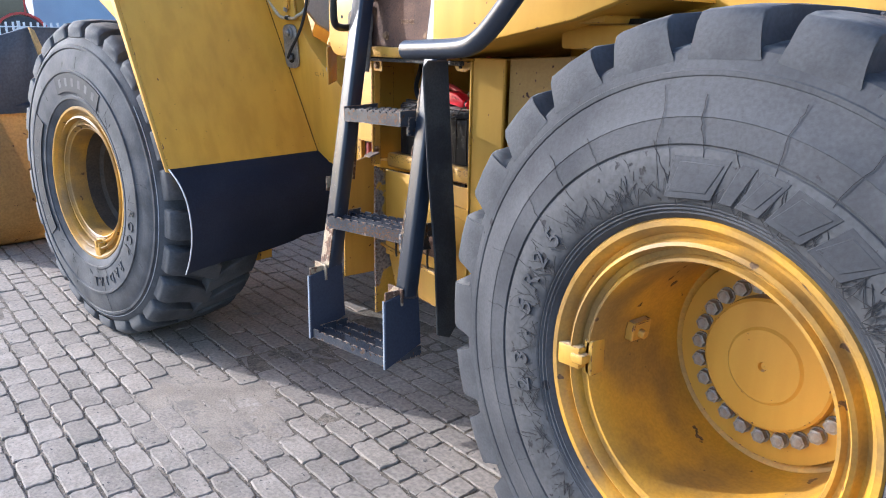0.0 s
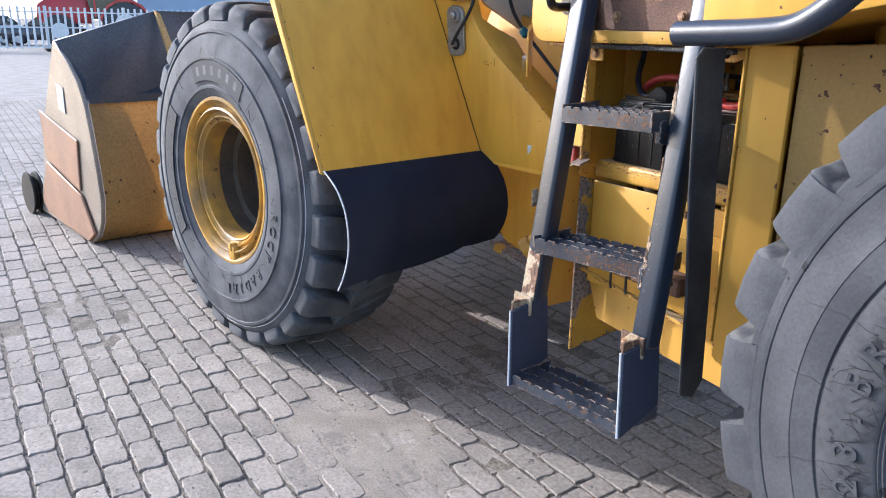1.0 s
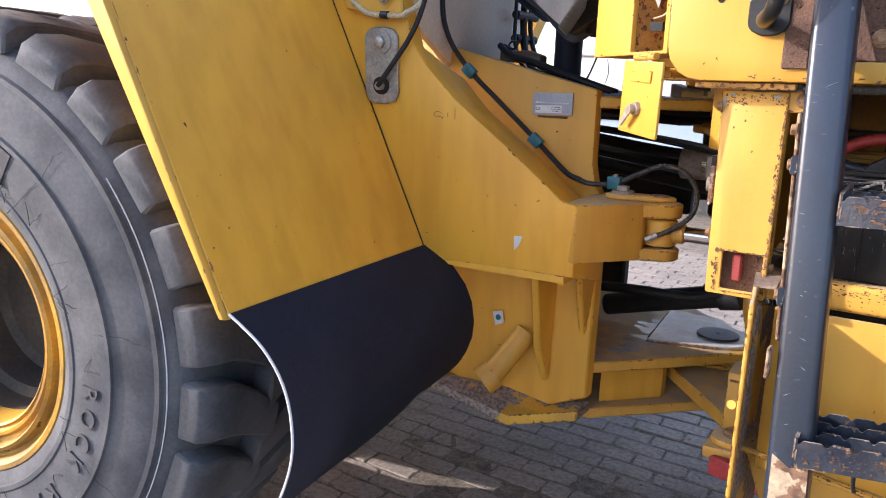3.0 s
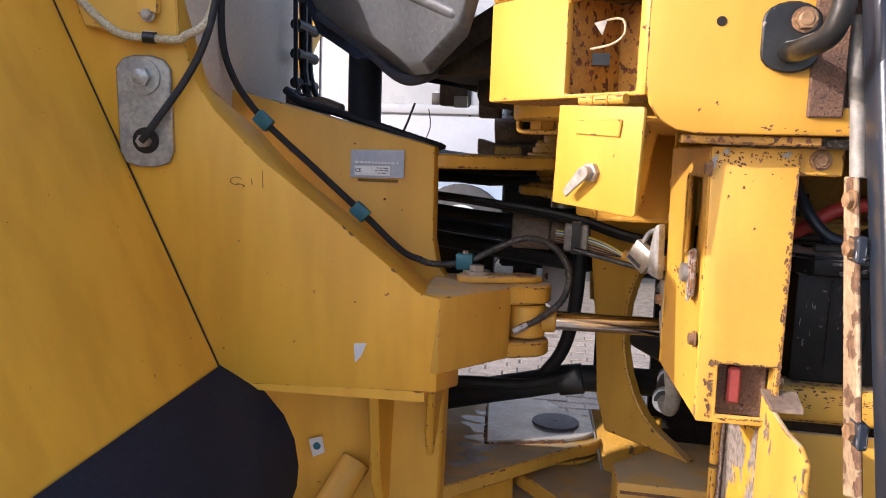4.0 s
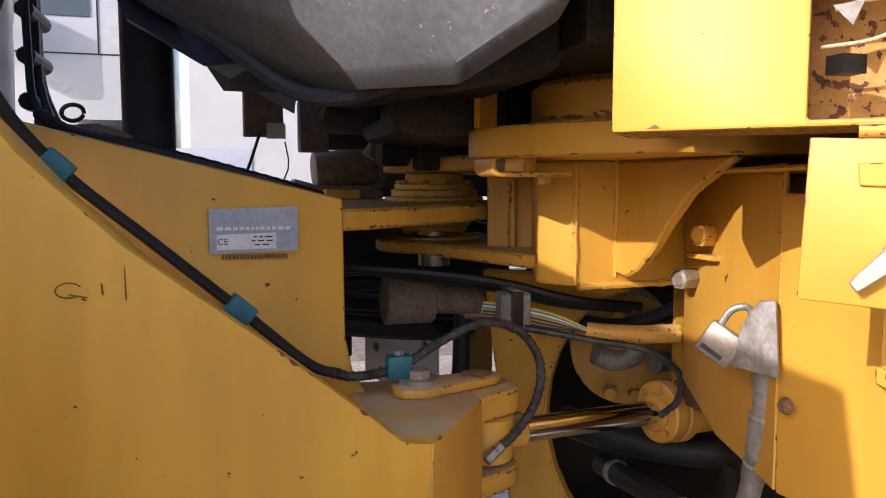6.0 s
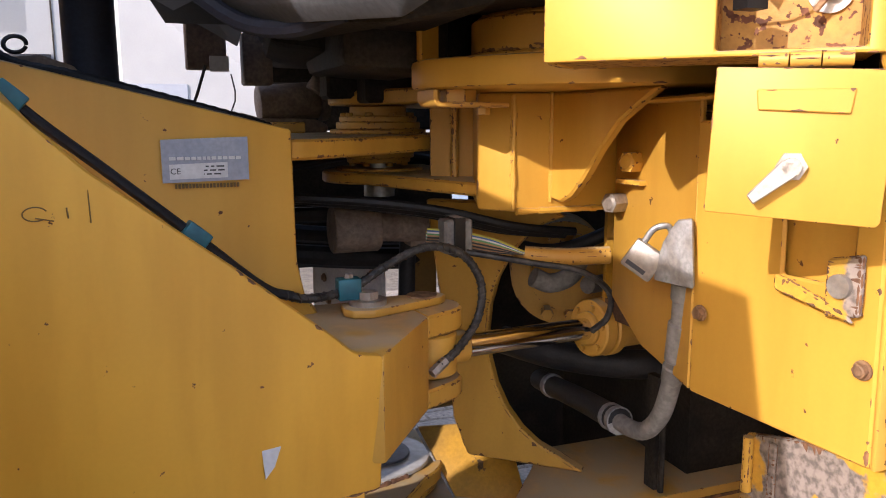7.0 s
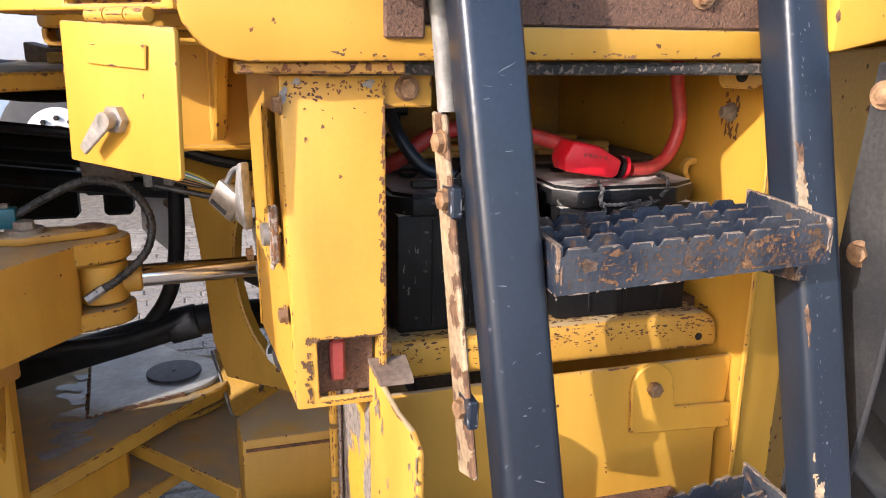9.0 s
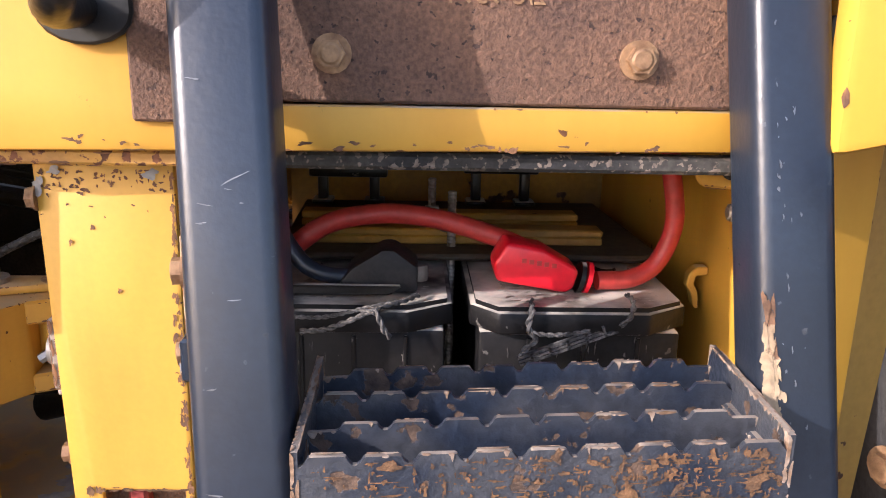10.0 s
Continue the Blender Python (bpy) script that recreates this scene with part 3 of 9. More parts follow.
def tractor(at, turn, s=1.0):
    f = thing("tractor", at, "red farm tractor with a glazed cab parked behind the fence", "tractor")
    m = Matrix.Translation(at) @ Matrix.Rotation(radians(turn), 4, "Z") @ Matrix.Scale(s, 4)
    bm = bmesh.new()
    slab(bm, [m @ V(p[0], -0.42, p[1]) for p in ((-2.6, 1.0), (-2.75, 1.25), (-2.7, 1.75), (-2.4, 1.95), (-0.6, 2.1), (-0.6, 1.0))], m.to_3x3() @ V(0, 0.84, 0))
    bevel(bm, 0.06, 2)
    part("bonnet", bm, T_RED, f)
    bm = bmesh.new()
    slab(bm, [m @ V(p[0], -0.72, p[1]) for p in ((-0.6, 1.2), (-0.75, 2.0), (-0.45, 2.95), (0.85, 2.95), (1.1, 2.0), (0.9, 1.2))], m.to_3x3() @ V(0, 1.44, 0))
    bevel(bm, 0.05)
    cab = part("cab", bm, GLASS, f)
    bm = bmesh.new()
    box(bm, -0.62, 1.05, -0.8, 0.8, 2.95, 3.1, m)
    for x in (-0.5, 0.92):
        for y in (-0.76, 0.7):
            box(bm, x, x + 0.08, y, y + 0.06, 1.3, 2.96, m)
    part("cab_frame", bm, T_RED, cab)
    for y in (-0.98, 0.5):
        for x, r, w, nm in ((0.75, 0.95, 0.5, "rear"), (-1.9, 0.68, 0.42, "front")):
            bm = bmesh.new()
            cyl(bm, m @ V(x, y, r), m @ V(x, y + w, r), r * s, 32)
            bevel(bm, 0.06, 2)
            w_ob = part(nm + "_wheel", bm, TYRE_DARK, f)
            bm = bmesh.new()
            cyl(bm, m @ V(x, y - 0.02, r), m @ V(x, y + w + 0.02, r), r * 0.5 * s, 24)
            part("rim", bm, PALE, w_ob)
        bm = bmesh.new()
        for k in range(8):
            a0, a1 = radians(10 + 20 * k), radians(30 + 20 * k)
            slab(bm, [m @ V(0.75 + rr * math.cos(a), y, 0.95 + rr * math.sin(a)) for rr, a in ((1.0, a0), (1.0, a1), (1.1, a1), (1.1, a0))], m.to_3x3() @ V(0, 0.5, 0))
        part("mudguard", bm, T_RED, f)
    bm = bmesh.new()
    cyl(bm, m @ V(-0.85, 0.55, 1.9), m @ V(-0.85, 0.55, 3.2), 0.07 * s, 12)
    part("exhaust", bm, GRIME_SHADE, f)


tractor((-47.5, 8.3, 0), 82.0, 1.25)


def trailer(at, turn, length, label):
    f = thing("semi_trailer", at, label, "trailer")
    m = Matrix.Translation(at) @ Matrix.Rotation(radians(turn), 4, "Z")
    bm = bmesh.new()
    box(bm, 0, length, 0, 2.5, 1.15, 4.05, m)
    bevel(bm, 0.03)
    body = part("box_body", bm, TRAILER, f)
    bm = bmesh.new()
    box(bm, -0.02, length + 0.02, -0.03, 0.0, 3.97, 4.07, m)
    box(bm, -0.02, length + 0.02, -0.03, 0.0, 1.1, 1.2, m)
    part("edge_rail", bm, PALE, body)
    bm = bmesh.new()
    box(bm, 0.2, length - 0.2, 0.6, 1.9, 0.85, 1.15, m)
    part("chassis", bm, GRIME_SHADE, f)
    for k in range(3):
        bm = bmesh.new()
        x = length - 2.0 - 1.3 * k
        cyl(bm, m @ V(x, 0.05, 0.5), m @ V(x, 2.45, 0.5), 0.5, 28)
        part("wheel", bm, TYRE_DARK, f)


trailer((-50.0, 10.5, 0), 90.0, 13.6, "long blue grey box semi trailer parked behind the tractor")


def parked_car(at, turn, mat, label):
    f = thing("parked_car", at, label, "car", "parked cars")
    m = Matrix.Translation(at) @ Matrix.Rotation(radians(turn), 4, "Z")
    bm = bmesh.new()
    slab(bm, [m @ V(x, -0.88, z) for x, z in ((-2.2, 0.3), (-2.25, 0.75), (-2.1, 0.95), (-1.1, 1.05), (1.9, 1.1), (2.2, 0.9), (2.2, 0.3))], m.to_3x3() @ V(0, 1.76, 0))
    bevel(bm, 0.08, 2)
    body = part("body", bm, mat, f)
    bm = bmesh.new()
    slab(bm, [m @ V(x, -0.74, z) for x, z in ((-1.15, 1.03), (-0.45, 1.5), (1.3, 1.55), (1.9, 1.08))], m.to_3x3() @ V(0, 1.48, 0))
    bevel(bm, 0.05)
    glass = part("greenhouse", bm, GLASS, f)
    bm = bmesh.new()
    slab(bm, [m @ V(x, -0.7, z) for x, z in ((-0.5, 1.5), (-0.4, 1.56), (1.25, 1.61), (1.35, 1.55))], m.to_3x3() @ V(0, 1.4, 0))
    part("roof", bm, mat, glass)
    for x in (-1.4, 1.35):
        for y in (-0.9, 0.7):
            bm = bmesh.new()
            cyl(bm, m @ V(x, y, 0.33), m @ V(x, y + 0.2, 0.33), 0.33, 24)
            w = part("wheel", bm, TYRE_DARK, f)
            bm = bmesh.new()
            cyl(bm, m @ V(x, y - 0.01, 0.33), m @ V(x, y + 0.21, 0.33), 0.2, 16)
            part("rim", bm, PALE, w)


CAR_DARK = surface("dark car paint", (0.03, 0.035, 0.045), None, 0.25, fine_amount=0.02, bump=0.0, coat=0.6)
parked_car((-52.0, 2.4, 0), 70.0, WHITE, "white parked car behind the fence")
parked_car((-51.0, 5.6, 0), 80.0, CAR_DARK, "dark parked car behind the fence")
parked_car((-55.0, -1.5, 0), 70.0, CAR_DARK, "dark parked car at the edge of the yard")


def tree(at, height, seed):
    rnd = random.Random(seed)
    f = thing("tree", at, "broad leafy tree beyond the yard", "tree", "trees beyond the yard")
    bm = bmesh.new()
    x, y, z = at
    tube(bm, [(x, y, 0), (x + 0.1, y, height * 0.3), (x - 0.1, y + 0.1, height * 0.6), (x, y, height * 0.9)], 0.22, 8, 3)
    tips = []
    for k in range(9):
        a = rnd.uniform(0, 6.28)
        r = rnd.uniform(0.2, 0.36) * height
        tip = (x + r * math.cos(a), y + r * math.sin(a), height * rnd.uniform(0.5, 0.95))
        tube(bm, [(x, y, height * rnd.uniform(0.3, 0.5)), ((x + tip[0]) / 2, (y + tip[1]) / 2, tip[2] * 0.85), tip], 0.08, 5, 3)
        tips.append(tip)
    part("trunk", bm, BARK, f)
    verts, faces = [], []
    for tip in tips + [(x, y, height * 0.8), (x, y, height * 0.95)]:
        for k in range(330):
            d = V(rnd.gauss(0, 1), rnd.gauss(0, 1), rnd.gauss(0, 0.8))
            p = V(*tip) + d * height * 0.085
            u = V(rnd.uniform(-1, 1), rnd.uniform(-1, 1), rnd.uniform(-1, 1)).normalized()
            w = u.orthogonal().normalized()
            s = rnd.uniform(0.12, 0.26)
            i = len(verts)
            verts += [p + u * s, p + w * s * 0.6, p - u * s, p - w * s * 0.6]
            faces.append((i, i + 1, i + 2, i + 3))
    me = bpy.data.meshes.new("crown")
    me.from_pydata(verts, [], faces)
    me.materials.append(LEAF)
    ob = new("crown", me)
    ob.parent = f
    ob.matrix_parent_inverse = WORLD_OF[f].inverted()
    WORLD_OF[ob] = Matrix.Identity(4)


for i, (x, y, h) in enumerate(((-86, -8, 13), (-90, 2, 15), (-84, 11, 12), (-92, 20, 14), (-88, 30, 12), (-95, 42, 13), (-90, -20, 14), (-96, -33, 15))):
    tree((x, y, 0), h, 20 + i)


TRAILER_PALE = surface("pale blue grey plastic", (0.36, 0.385, 0.43), (0.33, 0.355, 0.4), 0.45, scale=1.0, fine=20, fine_amount=0.04, bump=0.0)


def white_truck():
    """The side of a white truck cab that stands on the far side of the loader."""
    f = thing("truck", (-4.2, 9.05, 0), "white truck parked on the far side of the loader", "truck")
    bm = bmesh.new()
    slab(bm, [(-5.6, 8.1, 1.95), (-5.35, 8.1, 2.3), (-4.95, 8.1, 3.5), (-3.05, 8.1, 3.6), (-3.05, 8.1, 1.12), (-5.5, 8.1, 1.12)], (0, 2.3, 0))
    bevel(bm, 0.04, 2)
    body = part("cab", bm, WHITE, f)
    bm = bmesh.new()
    slab(bm, [(-4.93, 8.085, 2.97), (-4.75, 8.085, 3.42), (-3.72, 8.085, 3.42), (-3.72, 8.085, 2.97)], (0, 0.02, 0))
    part("side_window", bm, GLASS, body)
    bm = bmesh.new()
    box(bm, -3.85, -3.45, 8.06, 8.095, 1.88, 2.04)
    bevel(bm, 0.012, 2)
    part("door_handle", bm, BLACK, body)
    bm = bmesh.new()
    for x, z in ((-3.43, 1.2), (-3.66, 2.63), (-5.15, 1.2)):
        box(bm, x, x + 0.012, 8.088, 8.102, z, 3.35)
    box(bm, -5.5, -3.05, 8.088, 8.102, 1.815, 1.827)
    box(bm, -5.15, -3.43, 8.088, 8.102, 2.63, 2.64)
    part("panel_gap", bm, GRIME_SHADE, body)
    bm = bmesh.new()
    box(bm, -4.68, -4.40, 7.62, 7.88, 2.60, 3.14)
    bevel(bm, 0.05, 2)
    mirror = part("mirror", bm, WHITE, f)
    bm = bmesh.new()
    box(bm, -4.402, -4.392, 7.65, 7.85, 2.65, 3.09)
    part("mirror_glass", bm, GLASS, mirror)
    bm = bmesh.new()
    tube(bm, [(-4.6, 7.78, 3.12), (-4.62, 7.95, 3.16), (-4.64, 8.11, 3.16)], 0.02, 10, 3)
    part("mirror_arm", bm, BLACK, mirror)
    bm = bmesh.new()
    box(bm, -3.80, -3.50, 8.052, 8.064, 1.935, 1.985)
    bevel(bm, 0.008, 2)
    part("handle_grip", bm, GRIME_SHADE, body)
    bm = bmesh.new()
    box(bm, -5.5, -3.06, 8.05, 8.088, 1.81, 1.91)
    bevel(bm, 0.015, 2)
    part("side_ledge", bm, WHITE, body)
    bm = bmesh.new()
    slab(bm, [(-5.52, 8.08, 1.13), (-2.3, 8.08, 1.13), (-2.3, 8.08, 1.79), (-5.52, 8.08, 1.79)], (0, 0.04, 0))
    bevel(bm, 0.012, 2)
    part("step_panel", bm, TRAILER_PALE, body, "pale grey blue lower step panel")
    bm = bmesh.new()
    box(bm, -3.62, -3.5, 8.07, 8.09, 1.93, 1.98)
    part("badge", bm, NAVY, body)
    bm = bmesh.new()
    box(bm, -2.9, 4.0, 8.1, 10.4, 1.15, 3.9)
    bevel(bm, 0.03)
    part("box_body", bm, WHITE, f)
    bm = bmesh.new()
    box(bm, -5.5, 4.0, 8.16, 8.3, 0.5, 1.12)
    bevel(bm, 0.02)
    part("side_skirt", bm, TRAILER, f)
    for x in (-3.49, 1.8):
        bm = bmesh.new()
        cyl(bm, (x, 8.12, 0.53), (x, 8.42, 0.53), 0.53, 32)
        bevel(bm, 0.04, 2)
        w = part("wheel", bm, TYRE_DARK, f)
        bm = bmesh.new()
        cyl(bm, (x, 8.1, 0.53), (x, 8.2, 0.53), 0.30, 32)
        bevel(bm, 0.02, 2)
        rim = part("rim", bm, PALE, w)
        bm = bmesh.new()
        cyl(bm, (x, 8.02, 0.53), (x, 8.1, 0.53), 0.13, 24)
        bevel(bm, 0.015, 2)
        part("hub_cap", bm, GRIME_SHADE, rim)
        for k in range(10):
            a = radians(18 + 36 * k)
            bm = bmesh.new()
            hexbolt(bm, (x + 0.2 * math.cos(a), 8.1, 0.53 + 0.2 * math.sin(a)), (0, -1, 0), 0.026, 0.03)
            part("wheel_nut", bm, GRIME_SHADE, rim)
    for ob in f.children:
        ob.matrix_parent_inverse = ob.matrix_parent_inverse @ Matrix.Translation((-0.2, 0.95, 0.02))


white_truck()


# ---------- wheel loader ----------
TURN_F = 10.0
loader = thing("wheel_loader", (-2.39, 2.87, 0.0), "weathered yellow articulated wheel loader with dusty grey tyres", "wheel loader")
FRONT = Matrix.Rotation(radians(TURN_F), 4, "Z")
TYRE_R, LUGS = 0.805, 26
DISC = surface("dirty brown wheel disc", (0.085, 0.062, 0.04), (0.055, 0.044, 0.033), 0.7, scale=8, fine=90, fine_amount=0.25, bump=0.2)


def tyre_bm(smooth=False):
    bm = bmesh.new()
    half = [(0.365, 0.075), (0.372, 0.045), (0.395, 0.024), (0.425, 0.012), (0.428, 0.006), (0.44, 0.005), (0.443, 0.008), (0.50, 0.0), (0.553, 0.001),
            (0.556, -0.004), (0.566, -0.004), (0.569, 0.003), (0.63, 0.012), (0.668, 0.026), (0.671, 0.02), (0.683, 0.022), (0.687, 0.032), (0.715, 0.044), (0.738, 0.07), (0.748, 0.12), (0.752, 0.3)]
    if smooth:
        half = [(0.365, 0.075), (0.372, 0.045), (0.392, 0.03), (0.404, 0.016), (0.408, 0.017), (0.412, 0.012), (0.416, 0.013), (0.42, 0.009), (0.424, 0.0105), (0.43, 0.006), (0.46, 0.002), (0.50, 0.0),
                (0.536, 0.0005), (0.5385, 0.004), (0.5415, 0.004), (0.5445, 0.0005), (0.595, 0.004), (0.597, 0.0028), (0.599, 0.0042), (0.64, 0.011), (0.672, 0.0185), (0.6745, 0.0165), (0.684, 0.017), (0.6865, 0.021),
                (0.7, 0.024), (0.722, 0.03), (0.733, 0.045), (0.742, 0.09), (0.75, 0.16), (0.752, 0.3)]
    prof = half + [(r, 0.6 - y) for r, y in half[-2::-1]]
    lathe(bm, prof, 96)
    return bm


def lug_mesh(side, mat):
    """One tread block, at the top of the wheel, that runs from the shoulder towards the middle."""
    bm = bmesh.new()
    rows = []
    rnd = random.Random(3 + side)
    for y, skew, top, w in ((0.045, 0.0, 0.772, 0.086), (0.075, 0.0, 0.797, 0.086), (0.14, 0.012, TYRE_R, 0.084), (0.22, 0.06, TYRE_R, 0.078), (0.325, 0.14, TYRE_R, 0.066)):
        ring = []
        for a, r in ((-w * 1.12, 0.725 if y < 0.06 else 0.738), (-w, top), (-w * 0.35, top + 0.002), (w * 0.35, top + 0.002), (w, top), (w * 1.12, 0.725 if y < 0.06 else 0.738)):
            aa = a + skew
            ring.append(bm.verts.new((r * math.sin(aa), y if side == 0 else 0.6 - y, r * math.cos(aa))))
        rows.append(ring)
    for p, q in zip(rows, rows[1:]):
        for i in range(5):
            bm.faces.new((p[i], p[i + 1], q[i + 1], q[i]))
    bm.faces.new(rows[0][::-1])
    bm.faces.new(rows[-1])
    bevel(bm, 0.006, 1, 40)
    return link_mesh("tread_block", bm, mat, 40)


def shoulder_lug(side, mat, seed):
    """A wide tread bar whose outer face runs on from the sidewall, with rounded notch sides."""
    bm = bmesh.new()
    rnd = random.Random(seed)
    rows = []
    for y, skew, top, wt, wb in ((0.0245, 0.0, 0.716, 0.107, 0.108), (0.0265, 0.0, 0.745, 0.095, 0.107), (0.031, 0.0, 0.778, 0.087, 0.106), (0.041, 0.0, 0.793, 0.085, 0.106), (0.062, 0.002, 0.801, 0.084, 0.105),
                                 (0.12, 0.014, 0.806, 0.082, 0.102), (0.21, 0.062, 0.809, 0.076, 0.094), (0.325, 0.145, 0.810, 0.064, 0.08)):
        low = 0.706 if y < 0.05 else 0.73
        ring = []
        for a, r in ((-wb, low), (-wb * 0.78 - wt * 0.22, low + (top - low) * 0.16), (-wt * 1.02, low + (top - low) * 0.45), (-wt, top - 0.004), (-wt * 0.94, top), (0.0, top + 0.001),
                     (wt * 0.94, top), (wt, top - 0.004), (wt * 1.02, low + (top - low) * 0.45), (wb * 0.78 + wt * 0.22, low + (top - low) * 0.16), (wb, low)):
            r += rnd.uniform(-0.0012, 0.0012)
            ring.append(bm.verts.new((r * math.sin(a + skew), y if side == 0 else 0.6 - y, r * math.cos(a + skew))))
        rows.append(ring)
    for p, q in zip(rows, rows[1:]):
        for i in range(10):
            bm.faces.new((p[i], p[i + 1], q[i + 1], q[i]))
    bm.faces.new(rows[0][::-1])
    bm.faces.new(rows[-1])
    return link_mesh("tread_block", bm, mat, 46)


def rim_bm(deep):
    bm = bmesh.new()
    outer = [(0.33, 0.11), (0.372, 0.075), (0.393, 0.052), (0.396, 0.036), (0.388, 0.024), (0.376, 0.024), (0.366, 0.036), (0.358, 0.052), (0.349, 0.055),
             (0.343, 0.047), (0.341, 0.034), (0.333, 0.028), (0.327, 0.036), (0.324, 0.058), (0.311, 0.062), (0.304, 0.05), (0.297, 0.05), (0.291, 0.066)]
    if deep > 0.36:
        inner = [(0.287, 0.12), (0.283, deep - 0.06), (0.272, deep - 0.01), (0.255, deep)]
    else:
        inner = [(0.286, 0.07), (0.281, 0.062), (0.276, 0.066), (0.272, 0.085), (0.268, 0.15)]
    lathe(bm, outer + inner, 96)
    return bm


def wheel(m, deep, label, lettering, rubber):
    bm = rim_bm(deep)
    bmesh.ops.transform(bm, matrix=m, verts=bm.verts)
    rim = part("wheel", bm, YEL_DIRTY, loader, label)
    bm = bmesh.new()
    if deep > 0.36:
        lathe(bm, [(0.256, deep + 0.001), (0.001, deep + 0.001)], 64)
    else:
        lathe(bm, [(0.267, 0.15), (0.264, deep - 0.12), (0.235, deep - 0.11), (0.23, deep - 0.02), (0.21, deep), (0.001, deep)], 64)
    bmesh.ops.transform(bm, matrix=m, verts=bm.verts)
    part("wheel_disc", bm, YEL_DIRTY if deep > 0.36 else DISC, rim, "" if deep > 0.36 else "dark grimy wheel disc")
    rear = deep > 0.36
    bm = tyre_bm(rear)
    bmesh.ops.transform(bm, matrix=m, verts=bm.verts)
    part("tyre", bm, rubber, rim, "grey dusty cracked rubber tyre")
    lugs = 24 if rear else LUGS
    blocks = [[shoulder_lug(side, rubber, 5 + k) if rear else lug_mesh(side, rubber) for k in range(3 if rear else 1)] for side in (0, 1)]
    for k in range(lugs):
        for s in (0, 1):
            piece("tread_block", blocks[s][k % len(blocks[s])], rim, m @ Matrix.Rotation(2 * math.pi * (k + 0.5 * s) / lugs - (0.009 if rear else 0.0), 4, "Y"))
    for text, size, c0, radius, step, mat in lettering:
        for i, ch in enumerate(text):
            if ch == " ":
                continue
            c = radians(c0 + step * i)
            turn = Matrix(((math.cos(c), math.sin(c), 0, radius * math.sin(c)), (0, 0, -1, -0.001), (-math.sin(c), math.cos(c), 0, radius * math.cos(c)), (0, 0, 0, 1)))
            if ch == "|":
                one = bmesh.new()
                box(one, -size * 0.26, size * 0.26, -size * 0.4, size * 0.4, -0.003, 0.0025)
            else:
                one = letters(ch, size, 0.003)
            bmesh.ops.transform(one, matrix=m @ turn, verts=one.verts)
            part("letter", one, mat, rim)
    return rim


M_FRONT = Matrix.Translation((-3.86, 1.20, 0.80)) @ FRONT
M_REAR = Matrix.Translation((-0.56, 1.545, 0.81))


def dark_band(rim, m, c0, c1, r0, r1):
    """A recessed dark band on the sidewall behind the maker's lettering."""
    bm = bmesh.new()
    n = 14
    inner, outer = [], []
    for i in range(n + 1):
        c = radians(c0 + (c1 - c0) * i / n)
        inner.append((r0 * math.sin(c), 0.0015, r0 * math.cos(c)))
        outer.append((r1 * math.sin(c), 0.0015, r1 * math.cos(c)))
    slab(bm, inner + outer[::-1], (0, -0.0045, 0))
    bmesh.ops.transform(bm, matrix=m, verts=bm.verts)
    part("sidewall_band", bm, TYRE_DARK, rim)


fw = wheel(M_FRONT, 0.34, "dull yellow deep dish wheel rim",
           [("||||||", 0.05, -13.0, 0.508, 8.0, TEXT_PALE), ("ROCK RADIAL", 0.066, 98.0, 0.50, 7.6, TEXT_GREY), ("23.5R25", 0.07, 242.0, 0.505, 9.5, TEXT_GREY)], TYRE)
dark_band(fw, M_FRONT, -19.0, 33.0, 0.463, 0.55)
dark_band(fw, M_FRONT, 232.0, 306.0, 0.463, 0.548)
rw = wheel(M_REAR, 0.39, "yellow deep dish wheel rim with bolted planetary hub",
           [("23.5R25", 0.07, 255.0, 0.475, 8.5, TYRE_REAR)], TYRE_REAR)
bm = bmesh.new()
lathe(bm, [(0.424, 0.0088), (0.43, 0.0048), (0.46, 0.0008), (0.50, -0.0012), (0.532, -0.0008), (0.5365, 0.001)], 96)
bmesh.ops.transform(bm, matrix=M_REAR, verts=bm.verts)
part("inner_sidewall", bm, TYRE_INNER, rw, "dark crazed inner sidewall")


def sidewall_emblem(m, rim):
    """The maker's raised word as slanted plain blocks of low relief."""
    for c0, wide in ((-3.0, 0.115), (8.0, 0.03), (14.0, 0.055), (24.0, 0.085), (36.0, 0.085)):
        bm = bmesh.new()
        for inset, r0, r1, y0, y1 in ((0.0, 0.438, 0.523, 0.002, -0.0022), (0.012, 0.45, 0.511, 0.002, -0.0034)):
            w = wide - 2 * inset
            if w < 0.012:
                continue
            pts = []
            for r, da in ((r0, -w / 2 - 0.016), (r0, w / 2 - 0.016), (r1, w / 2 + 0.016), (r1, -w / 2 + 0.016)):
                c = radians(c0) + da / 0.48
                pts.append((r * math.sin(c), y0, r * math.cos(c)))
            slab(bm, pts, (0, y1 - y0, 0))
        bevel(bm, 0.0012)
        bmesh.ops.transform(bm, matrix=m, verts=bm.verts)
        part("raised_block", bm, TYRE_REAR, rim)


sidewall_emblem(M_REAR, rw)


